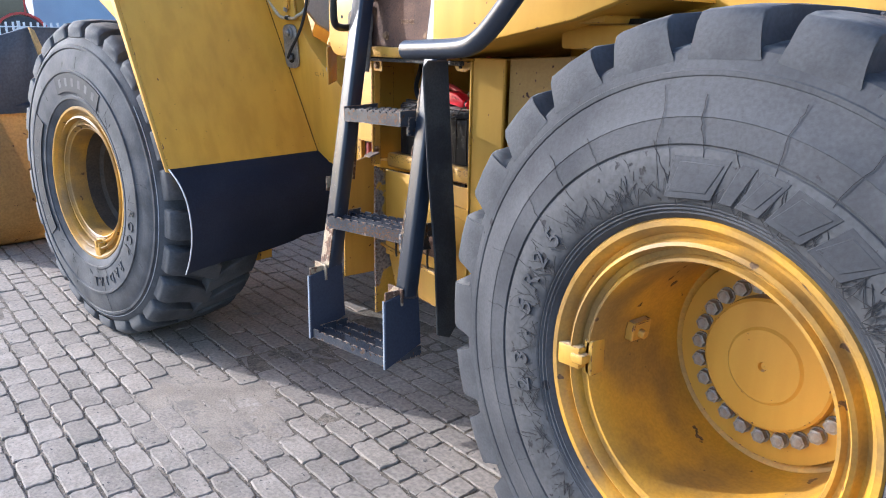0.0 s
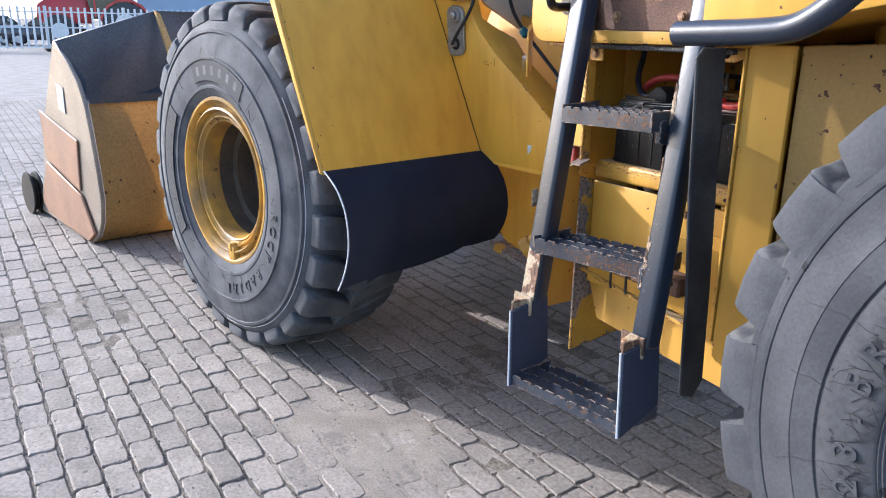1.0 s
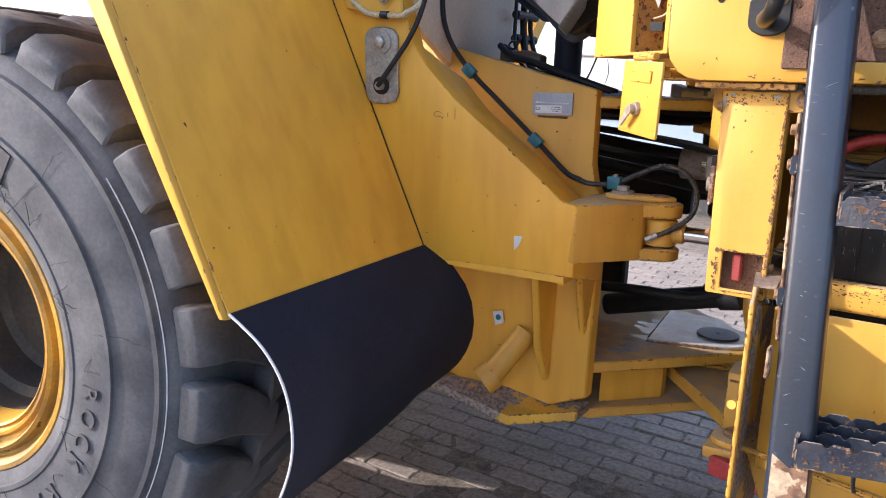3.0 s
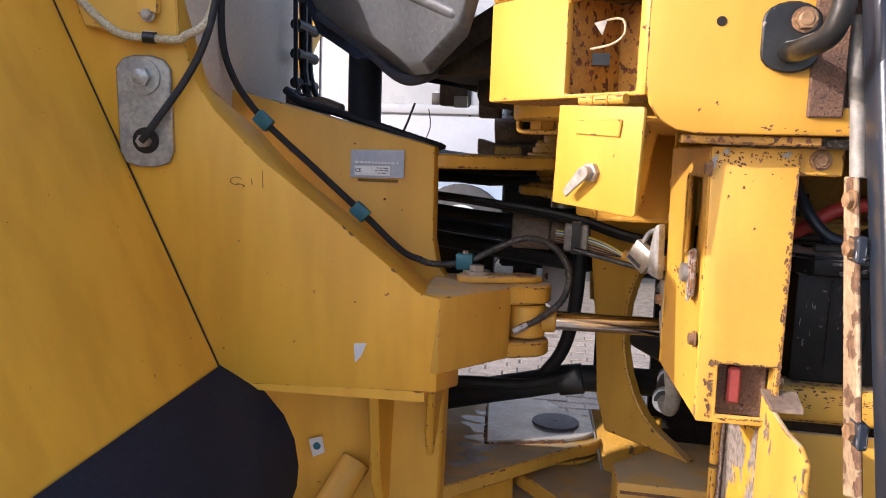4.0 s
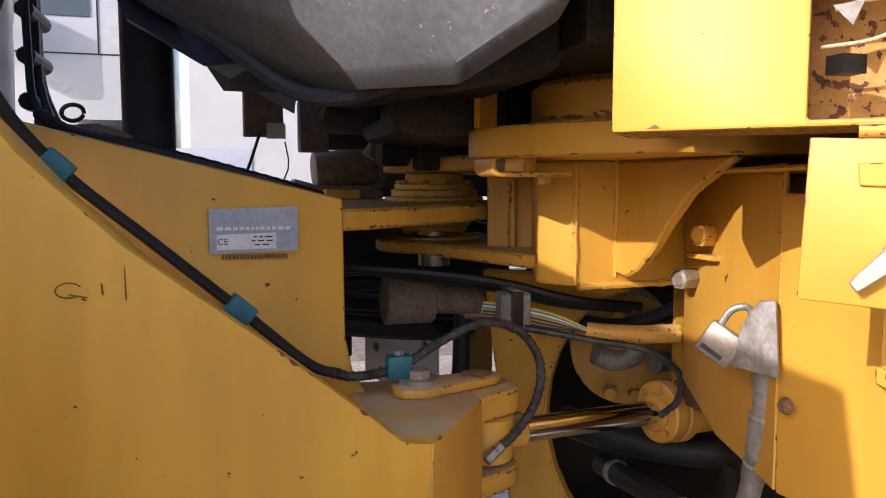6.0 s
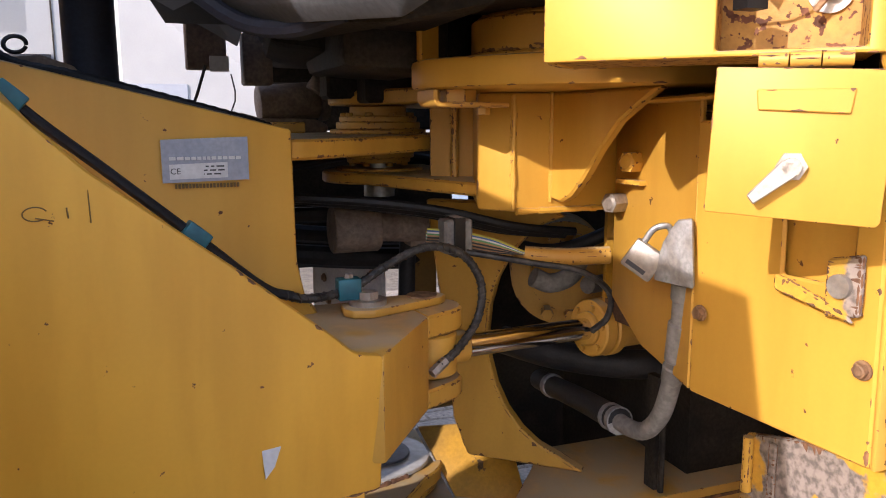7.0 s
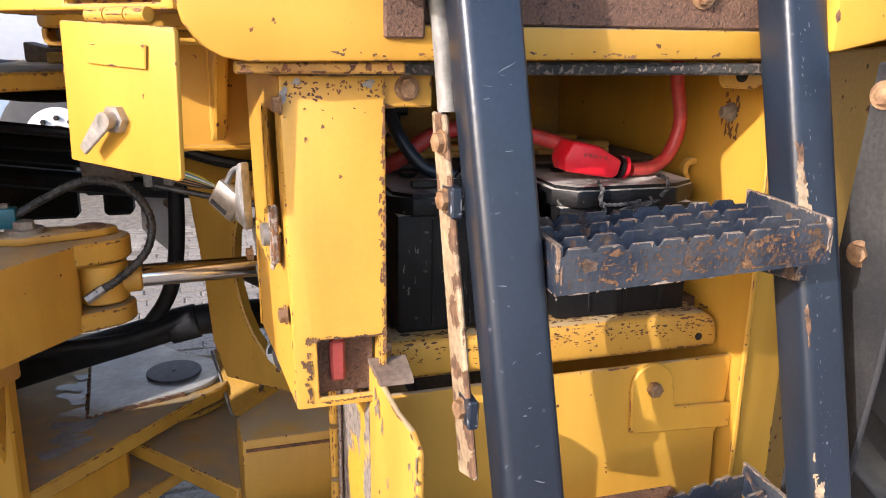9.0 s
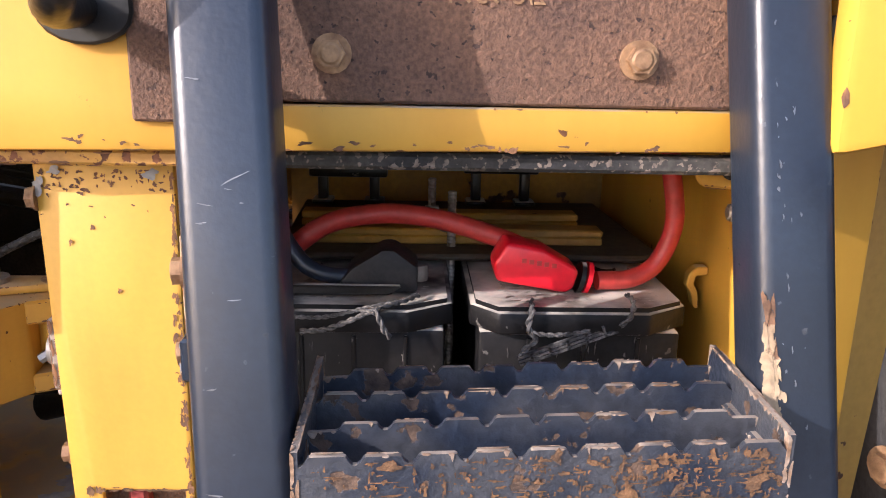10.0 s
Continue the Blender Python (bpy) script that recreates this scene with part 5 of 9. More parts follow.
def stickers():
    n = V(0.167, -0.982, -0.0815)
    bm = bmesh.new()
    c = side_at(-2.725, 1.05)
    slab(bm, [c + n * 0.0006 + V(x, 0.17 * x, z) for x, z in ((-0.011, 0.018), (0.013, 0.019), (0.004, -0.006), (-0.008, -0.02))], n * 0.0012)
    part("sticker_scrap", bm, PALE, loader)
    bm = bmesh.new()
    slab(bm, [(-2.905, 2.331, 0.775), (-2.875, 2.336, 0.783), (-2.868, 2.337, 0.745), (-2.895, 2.333, 0.733)], (0, -0.002, 0))
    st = part("inspection_sticker", bm, PALE, loader)
    bm = bmesh.new()
    cyl(bm, (-2.886, 2.3325, 0.76), (-2.886, 2.3305, 0.76), 0.009, 12)
    part("green_mark", bm, TEAL, st)
    # hand scratched marks
    c = side_at(-2.95, 1.376)
    bm = bmesh.new()
    tube(bm, [c + V(0.011 * math.cos(a), 0.011 * 0.17 * math.cos(a), 0.007 * math.sin(a)) + n * 0.001 for a in [0.4 + 0.5 * k for k in range(11)]], 0.0007, 5, 2)
    tube(bm, [c + n * 0.001 + V(0.0, 0, -0.004), c + n * 0.001 + V(0.016, 0.0028, -0.008)], 0.0007, 5, 1)
    tube(bm, [c + n * 0.001 + V(0.028, 0.0047, 0.005), c + n * 0.001 + V(0.029, 0.0047, -0.006)], 0.0008, 5, 1)
    tube(bm, [c + n * 0.001 + V(0.048, 0.008, 0.028), c + n * 0.001 + V(0.049, 0.008, -0.012)], 0.0007, 5, 1)
    part("scratched_mark", bm, STAIN, loader)


stickers()


def front_tower():
    """The pale cross plate, cables and upright post behind the side frame."""
    bm = bmesh.new()
    run = [(2.08, 1.66), (2.14, 1.60), (2.30, 1.53), (2.36, 1.50), (2.80, 1.47), (2.88, 1.52), (2.93, 1.60), (2.96, 1.72), (2.97, 2.4), (2.08, 2.4)]
    slab(bm, [(-3.10 - (y - 2.33) * 0.14, y, z) for y, z in run], (-0.03, 0, 0))
    bevel(bm, 0.01, 2)
    t = part("cross_plate", bm, BEIGE, loader, "pale beige faded cross plate")
    bm = bmesh.new()
    tube(bm, [(-3.135, 2.86, 2.4), (-3.135, 2.86, 1.8), (-3.12, 2.84, 1.62), (-3.06, 2.78, 1.53), (-2.98, 2.7, 1.50), (-2.86, 2.62, 1.48), (-2.7, 2.56, 1.455)], 0.012, 8, 6, 0.12)
    tube(bm, [(-3.14, 2.93, 2.4), (-3.14, 2.92, 1.8), (-3.12, 2.90, 1.62), (-3.03, 2.83, 1.51), (-2.92, 2.74, 1.49)], 0.009, 8, 6)
    tube(bm, [(-3.14, 2.80, 2.4), (-3.13, 2.79, 1.75), (-3.11, 2.76, 1.60), (-3.02, 2.68, 1.51), (-2.9, 2.6, 1.50), (-2.8, 2.55, 1.485)], 0.007, 8, 6)
    part("cable_loom", bm, HOSE, loader, "black cable loom")
    bm = bmesh.new()
    cyl(bm, (-2.937, 2.823, 1.35), (-2.937, 2.823, 2.6), 0.047, 28)
    part("upright_post", bm, RUBBER, loader, "black upright post")
    bm = bmesh.new()
    slab(bm, [(-3.12, 2.375, 1.50), (-2.64, 2.42, 1.43), (-2.64, 3.3, 1.43), (-3.12, 3.3, 1.43)], (0, 0, -0.03))
    part("deck_plate", bm, GRIME_SHADE, loader)
    bm = bmesh.new()
    tube(bm, [(-2.80, 2.60, 1.44), (-2.77, 2.61, 1.49), (-2.745, 2.62, 1.56)], 0.003, 6, 3)
    part("loose_wire", bm, BLACK, loader)
    # loom, strap loop and rusty bracket lying on the deck behind the type plate
    for off, r in ((0.0, 0.011), (0.03, 0.008), (0.055, 0.0065)):
        bm = bmesh.new()
        tube(bm, [(-3.08, 2.60 + off, 1.585), (-3.03, 2.58 + off, 1.553), (-2.95, 2.55 + off, 1.535), (-2.86, 2.53 + off, 1.511), (-2.77, 2.51 + off, 1.486), (-2.70, 2.50 + off, 1.466), (-2.655, 2.52 + off, 1.452)], r * 0.9, 8, 9, 0.12)
        part("deck_cable", bm, HOSE, loader, "black ribbed cable loom on the deck")
    bm = bmesh.new()
    slab(bm, [(-3.09, 2.62, 1.535), (-2.95, 2.64, 1.525), (-2.95, 2.64, 1.555), (-3.0, 2.63, 1.572), (-3.04, 2.625, 1.568), (-3.09, 2.62, 1.59)], (0.0, 0.05, 0))
    bevel(bm, 0.004)
    part("deck_bracket", bm, BROWN, loader, "rusty brown bracket on the deck")
    bm = bmesh.new()
    tube(bm, [(-3.03 + 0.016 * math.cos(a), 2.6 + 0.006 * math.sin(a), 1.585 + 0.013 * math.sin(a)) for a in [0.5 * k for k in range(13)]], 0.0035, 6, 3)
    part("strap_loop", bm, BLACK, loader)
    bm = bmesh.new()
    tube(bm, [(-2.725, 2.62, 1.45), (-2.70, 2.60, 1.50), (-2.705, 2.60, 1.545)], 0.0014, 5, 3)
    part("loose_wire", bm, BLACK, loader)
    for z in (1.62, 1.70, 1.78, 1.86):
        bm = bmesh.new()
        cyl(bm, (-3.135, 2.80, z), (-3.135, 2.95, z), 0.016, 10)
        part("cable_tie", bm, HOSE, loader)


front_tower()


def bucket():
    """Side plate, curved back and spill edge of the bucket."""
    inw = V(-0.174, 0.985, 0.0)
    P = [V(-6.393, 0.864, 1.368), V(-6.15, 0.907, 1.24), V(-5.99, 0.935, 1.12), V(-5.90, 0.951, 0.98), V(-5.85, 0.96, 0.8), V(-5.80, 0.969, 0.55), V(-5.775, 0.973, 0.36), V(-5.81, 0.967, 0.2), V(-5.90, 0.951, 0.08),
         V(-6.023, 0.929, 0.008), V(-7.2, 0.722, 0.03), V(-6.95, 0.766, 0.4), V(-6.90, 0.775, 0.65)]
    bm = bmesh.new()
    slab(bm, P, inw * 0.03)
    bevel(bm, 0.006)
    b = part("bucket", bm, BKT_GREY, loader, "worn grey and rust brown loader bucket side plate")
    out = -inw
    bm = bmesh.new()
    slab(bm, [p + out * 0.004 for p in (V(-6.03, 0.928, 0.02), V(-5.90, 0.951, 0.10), V(-6.1, 0.916, 0.34), V(-6.79, 0.795, 0.48), V(-7.0, 0.757, 0.16), V(-6.9, 0.775, 0.07))], out * 0.022)
    bevel(bm, 0.006)
    part("wear_plate", bm, BKT_BARE, b, "bare orange rusted wear plate")
    bm = bmesh.new()
    slab(bm, [p + out * 0.004 for p in (V(-6.12, 0.913, 0.36), V(-6.08, 0.92, 0.72), V(-6.86, 0.783, 0.86), V(-6.80, 0.793, 0.5))], out * 0.014)
    bevel(bm, 0.006)
    part("wear_plate", bm, BKT_BARE, b)
    bm = bmesh.new()
    slab(bm, [p + out * 0.004 for p in (V(-6.40, 0.862, 0.90), V(-6.27, 0.885, 0.88), V(-6.27, 0.885, 1.06), V(-6.40, 0.862, 1.08))], out * 0.004)
    bevel(bm, 0.004)
    part("emblem_plate", bm, PALE, b)
    w = 2.85
    for name, rows, mat in (("back_shell", P[3:10], BKT), ("upper_back", [V(-6.393, 0.864, 1.368)] + P[1:4], GRIME_STEEL)):
        bm = bmesh.new()
        a = [bm.verts.new(p + inw * 0.03) for p in rows]
        c = [bm.verts.new(p + inw * w) for p in rows]
        for i in range(len(rows) - 1):
            bm.faces.new((a[i], a[i + 1], c[i + 1], c[i]))
        bmesh.ops.solidify(bm, geom=bm.faces[:], thickness=0.03)
        part(name, bm, mat, b)
    bm = bmesh.new()
    s0, s1 = V(-6.393, 0.864, 1.368), V(-5.93, 1.44, 1.575)
    e1, e0 = s1 + inw * 1.7, V(-6.393, 0.864, 1.368) + inw * w
    slab(bm, [P[3] + inw * 0.03, s0, s1, e1, e0, P[3] + inw * w], (0.03, 0.005, 0.0))
    bevel(bm, 0.006)
    part("spill_guard", bm, GRIME_STEEL, b, "dark steel spill guard")
    bm = bmesh.new()
    slab(bm, [s1 + V(0.035, 0, 0), s1 + V(0.035, 0.03, -0.02), V(-5.83, 1.62, 1.05), V(-5.83, 1.56, 1.02)], (0.03, 0.005, 0))
    part("rib", bm, BKT, b)
    bm = bmesh.new()
    slab(bm, [P[9], P[9] + V(-1.35, -0.235, 0.03), P[9] + V(-1.35, -0.235, 0.03) + inw * w, P[9] + inw * w], (0, 0, 0.03))
    part("floor_plate", bm, BKT_BARE, b)
    bm = bmesh.new()
    c = V(-7.25, 0.70, 0.16)
    for k in range(3):
        cyl(bm, c + inw * (0.03 * k - 0.05) + V(0, 0, 0), c + inw * (0.03 * k - 0.03), 0.17 - 0.03 * (k % 2), 20)
    bevel(bm, 0.006)
    part("edge_tooth", bm, GRIME_SHADE, b)
    # lift arms and linkage up front
    bm = bmesh.new()
    for o in (0.8, 1.95):
        base = s0 + inw * o
        yy = 2.45 + (o - 0.9) * 0.95
        slab(bm, [base + V(0.55, 0.08, -0.55), base + V(0.62, 0.1, -0.85), V(-4.75, yy - 0.58, 0.66), V(-4.2, yy - 0.5, 0.7), V(-3.75, yy - 0.25, 0.85), V(-3.6, yy - 0.12, 1.1), V(-3.3, yy, 1.9), V(-3.3, yy, 2.25)], inw * 0.12)
    part("lift_arm", bm, YEL_DULL, loader)
    # unseen slab added below the arm to bound the sun patch on the ground
    bm = bmesh.new()
    slab(bm, [(-4.75, 1.775, 0.1), (-4.2, 1.855, 0.12), (-3.75, 2.105, 0.28), (-3.75, 2.105, 0.46), (-4.2, 1.855, 0.46), (-4.75, 1.775, 0.5)], inw * 0.08)
    part("belly_guard", bm, YEL_DULL, loader)


GRIME_STEEL = surface("dark scoured steel", (0.1, 0.11, 0.13), (0.075, 0.082, 0.1), 0.5, 0.3, scale=2, fine=60, fine_amount=0.2, bump=0.15)
bucket()

# front axle
bm = bmesh.new()
p0, p1 = V(-3.86, 1.20, 0.8) + V(-0.07, 0.39, 0), V(-4.2, 3.3, 0.8)
cyl(bm, p0, p1, 0.19, 28)
cyl(bm, p0.lerp(p1, 0.4), p0.lerp(p1, 0.6), 0.3, 28)
part("front_axle", bm, YEL_DULL, loader)
bm = bmesh.new()
box(bm, -4.1, -3.15, 2.36, 3.3, 0.55, 1.45)
bmesh.ops.transform(bm, matrix=Matrix.Translation((-3.2, 2.8, 0)) @ Matrix.Rotation(radians(8), 4, "Z") @ Matrix.Translation((3.2, -2.8, 0)), verts=bm.verts)
bevel(bm, 0.02)
part("front_frame", bm, YEL_DULL, loader)

# ----- rear frame: hitch -----
def ring_plate(bm, c, r, z0, z1, seg=36):
    cyl(bm, (c[0], c[1], z0), (c[0], c[1], z1), r, seg)


def upper_hitch():
    c = (-2.372, 2.86)

    def disc(bm, r, z0, z1):
        ring_plate(bm, c, r, z0, z1)
    bm = bmesh.new()
    nose = [(c[0] + 0.17 * math.cos(radians(a)), c[1] + 0.2 * math.sin(radians(a))) for a in range(-70, 71, 14)]
    slab(bm, [(x, y, 1.405) for x, y in [(-3.1, 2.42), (-2.638, 2.405), (-2.60, 2.42)] + nose + [(-2.64, 3.32), (-3.1, 3.3)]], (0, 0, 0.032))
    bevel(bm, 0.004)
    part("front_hitch_plate", bm, YEL_WORN, loader, "dusty yellow hitch plate")
    for z0, z1, r in ((1.334, 1.358, 0.125), (1.497, 1.527, 0.108)):
        bm = bmesh.new()
        nose = [(c[0] + r * math.cos(radians(a)), c[1] + r * math.sin(radians(a))) for a in range(100, 241, 14)]
        slab(bm, [(x, y, z0) for x, y in nose + [(-2.31, 2.41), (-2.1, 2.45), (-2.1, 3.3)]], (0, 0, z1 - z0))
        bevel(bm, 0.004)
        part("rear_hitch_plate", bm, YEL_WORN, loader, "shaded yellow rear hitch plate")
    bm = bmesh.new()
    for r, z0, z1 in ((0.105, 1.4375, 1.447), (0.092, 1.447, 1.462), (0.085, 1.462, 1.474), (0.062, 1.474, 1.496)):
        disc(bm, r, z0, z1)
    for k in range(9):
        a = 2 * math.pi * k / 9
        q = (c[0] + 0.075 * math.cos(a), c[1] + 0.075 * math.sin(a))
        cyl(bm, (q[0], q[1], 1.474), (q[0], q[1], 1.482), 0.009, 6)
    bevel(bm, 0.002)
    part("bearing_cover", bm, YEL_WORN, loader, "bolted yellow bearing cover")
    bm = bmesh.new()
    for r, z0, z1 in ((0.078, 1.385, 1.4045), (0.07, 1.375, 1.385), (0.098, 1.3585, 1.364)):
        disc(bm, r, z0, z1)
    for k in range(7):
        a = 2 * math.pi * (k + 0.4) / 7
        q = (c[0] + 0.058 * math.cos(a), c[1] + 0.058 * math.sin(a))
        cyl(bm, (q[0], q[1], 1.375), (q[0], q[1], 1.368), 0.009, 6)
    bevel(bm, 0.002)
    part("bearing_ring", bm, YEL_WORN, loader)
    bm = bmesh.new()
    disc(bm, 0.034, 1.30, 1.575)
    part("hitch_pin", bm, GALV, loader, "bare steel hitch pin")
    bm = bmesh.new()
    disc(bm, 0.05, 1.5275, 1.545)
    part("pin_collar", bm, BROWN, loader)
    # web between the rear plates
    bm = bmesh.new()
    slab(bm, [(-2.335, 2.62, 1.3585), (-2.15, 2.50, 1.3585), (-2.15, 2.50, 1.4965), (-2.335, 2.62, 1.4965)], (0.004, 0.016, 0))
    cyl(bm, (-2.30, 2.585, 1.3585), (-2.30, 2.585, 1.4965), 0.008, 8)
    part("hitch_web", bm, YEL_WORN, loader)


upper_hitch()


def tower():
    """The box that carries the cab mount above the hitch, with its gusset and thick flange."""
    bm = bmesh.new()
    slab(bm, [(x, y, 1.316) for x, y in ((-2.331, 2.40), (-2.29, 2.345), (-2.06, 2.345), (-2.06, 2.75), (-2.2, 2.75))], (0, 0, 0.194))
    bevel(bm, 0.006, 2)
    t = part("hitch_tower", bm, YEL, loader, "clean yellow welded hitch tower")
    bm = bmesh.new()
    rnd = random.Random(4)
    for k in range(16):
        z = 1.32 + 0.0115 * k
        cyl(bm, (-2.2905, 2.3452, z), (-2.2905, 2.3452, z + 0.0125), rnd.uniform(0.0035, 0.006), 8)
        cyl(bm, (-2.222, 2.3442, z + 0.01), (-2.222, 2.3442, z + 0.0215), rnd.uniform(0.003, 0.0055), 8)
    for k in range(22):
        x = -2.285 + 0.01 * k
        cyl(bm, (x, 2.3435, 1.317), (x + 0.0105, 2.3435, 1.317), rnd.uniform(0.004, 0.0065), 8)
    part("weld_bead", bm, YEL, t)["kind"] = "stuff"
    bm = bmesh.new()
    edge = [(2.345, 1.335), (2.315, 1.332), (2.285, 1.345), (2.25, 1.375), (2.21, 1.42), (2.165, 1.462), (2.11, 1.492), (2.075, 1.5095)]
    slab(bm, [(-2.222 + (2.345 - y) * 0.05, y, z) for y, z in edge] + [(-2.222, 2.345, 1.5095)], (0.02, 0.004, 0))
    bevel(bm, 0.004)
    part("gusset", bm, YEL, t)
    bm = bmesh.new()
    slab(bm, [(x, y, 1.5105) for x, y in ((-2.464, 2.315), (-2.463, 2.288), (-2.44, 2.235), (-2.40, 2.175), (-2.36, 2.125), (-2.325, 2.095), (-2.28, 2.07), (-2.20, 2.05), (-1.9, 2.05), (-1.9, 2.8), (-2.3, 2.8), (-2.32, 2.42), (-2.46, 2.36))], (0, 0, 0.043))
    bevel(bm, 0.007, 2)
    part("mount_flange", bm, YEL, loader, "thick yellow cab mount flange")
    # stop bracket: a strip folded down from the flange, with a large nut on it
    bm = bmesh.new()
    path = [(-2.4555, 1.5103), (-2.4555, 1.497), (-2.4525, 1.4885), (-2.446, 1.4845), (-2.335, 1.4845)]
    inner = [(-2.335, 1.4915), (-2.444, 1.4915), (-2.4485, 1.4965), (-2.4485, 1.5103)]
    slab(bm, [(x, 2.268, z) for x, z in path + inner], (0, 0.075, 0))
    bevel(bm, 0.0018)
    sb = part("stop_bracket", bm, YEL_WORN, loader)
    bm = bmesh.new()
    cyl(bm, (-2.405, 2.30, 1.4917), (-2.405, 2.30, 1.5103), 0.027, 6)
    cyl(bm, (-2.365, 2.30, 1.4843), (-2.365, 2.30, 1.474), 0.011, 6)
    part("nut", bm, YEL_WORN, sb)
    bm = bmesh.new()
    for r, z0, z1 in ((0.158, 1.5537, 1.561), (0.146, 1.561, 1.612), (0.138, 1.612, 1.618), (0.13, 1.618, 1.68), (0.122, 1.68, 1.695)):
        ring_plate(bm, (-2.232, 2.285), r, z0, z1, 48)
    bevel(bm, 0.004)
    mt = part("rubber_mount", bm, YEL_WORN, loader, "yellow stepped cab mount")
    bm = bmesh.new()
    for _ in range(130):
        a = rnd.uniform(3.0, 5.6)
        z = rnd.choice((1.563, 1.614, 1.62)) + abs(rnd.gauss(0, 0.003))
        r = (0.1462 if z < 1.612 else 0.1305)
        p = V(-2.232 + r * math.cos(a), 2.285 + r * math.sin(a), z)
        blobs(bm, [(p, rnd.uniform(0.002, 0.007), rnd.uniform(0.001, 0.0026))], (-math.sin(a), math.cos(a), 0), (0, 0, 1), (math.cos(a), math.sin(a), 0), rnd)
    part("rust_patch", bm, RUST_CHIP, mt, "dark rust along the seams")["kind"] = "stuff"
    bm = bmesh.new()
    slab(bm, [(-2.452, 2.335, 1.5537), (-2.405, 2.352, 1.5537), (-2.405, 2.352, 1.70), (-2.452, 2.335, 1.70)], (-0.004, 0.012, 0))
    bevel(bm, 0.003)
    part("cab_bracket", bm, YEL_DULL, loader, "upright yellow plate on the mount flange")


tower()


def padlock_panel():
    """Panel behind the post with the latch cover, and bolts."""
    bm = bmesh.new()
    slab(bm, [(-2.10, 2.34, 1.16), (-2.12, 2.22, 1.105), (-2.172, 2.035, 1.10), (-2.172, 2.035, 1.5), (-2.10, 2.34, 1.49)], (0.012, 0.004, 0))
    bevel(bm, 0.003)
    p = part("side_panel", bm, YEL, loader)
    bm = bmesh.new()
    hexbolt(bm, (-2.112, 2.30, 1.33), (-1, -0.25, 0), 0.017, 0.03)
    part("bolt", bm, STEEL, p)
    bm = bmesh.new()
    hexbolt(bm, (-2.125, 2.24, 1.40), (-1, -0.25, 0), 0.017, 0.025)
    box(bm, -2.14, -2.125, 2.21, 2.275, 1.365, 1.372)
    part("bolt", bm, YEL_WORN, p)
    bm = bmesh.new()
    slab(bm, [(-2.186, 2.10, 1.245), (-2.184, 2.085, 1.30), (-2.18, 2.062, 1.333), (-2.176, 2.035, 1.338), (-2.174, 2.028, 1.245)], (-0.012, -0.012, 0.0))
    bevel(bm, 0.004, 2)
    part("latch_cover", bm, PRIMER, p, "dull grey latch cover")


padlock_panel()


def padlock():
    bm = bmesh.new()
    m = Matrix.Translation((-2.205, 2.10, 1.274)) @ Matrix.Rotation(radians(-40), 4, "Z") @ Matrix.Rotation(radians(34), 4, "Y")
    box(bm, -0.024, 0.024, -0.009, 0.009, -0.024, 0.020, m)
    bevel(bm, 0.004, 2)
    f = thing("padlock", (-2.205, 2.102, 1.25), "worn grey laminated padlock hanging from latch cover", "padlock")
    part("body", bm, STEEL, f)
    bm = bmesh.new()
    tube(bm, [m @ V(*p) for p in ((-0.014, 0, 0.018), (-0.014, 0, 0.042), (0.0, 0, 0.056), (0.014, 0, 0.042), (0.014, 0, 0.018))], 0.0045, 8, 5)
    part("shackle", bm, GALV, f)
    bm = bmesh.new()
    box(bm, -0.018, 0.012, -0.0105, -0.009, -0.018, -0.012, m)
    part("print_bar", bm, INK, f)


padlock()


def steering_cylinder():
    bm = bmesh.new()
    cyl(bm, (-2.39, 2.375, 1.087), (-2.08, 2.43, 1.077), 0.0205, 28)
    part("piston_rod", bm, CHROME, loader, "bright chrome steering piston rod")
    d = V(0.31, 0.055, -0.01).normalized()
    p = V(-2.098, 2.427, 1.0776)
    bm = bmesh.new()
    cyl(bm, p, p + d * 0.012, 0.033, 24)
    cyl(bm, p + d * 0.008, p + d * 0.035, 0.054, 32)
    cyl(bm, p + d * 0.038, p + d * 0.06, 0.056, 32)
    cyl(bm, p + d * 0.06, p + d * 0.6, 0.045, 32)
    bevel(bm, 0.003)
    c = part("steering_cylinder", bm, YEL_WORN, loader, "yellow steering cylinder barrel")
    for k in range(6):
        bm = bmesh.new()
        a = k * math.pi / 3
        u, w = d.orthogonal().normalized(), d.cross(d.orthogonal()).normalized()
        q = p + d * 0.008 + (u * math.cos(a) + w * math.sin(a)) * 0.042
        cyl(bm, q, q - d * 0.006, 0.006, 6)
        part("flange_bolt", bm, YEL_WORN, c)


steering_cylinder()


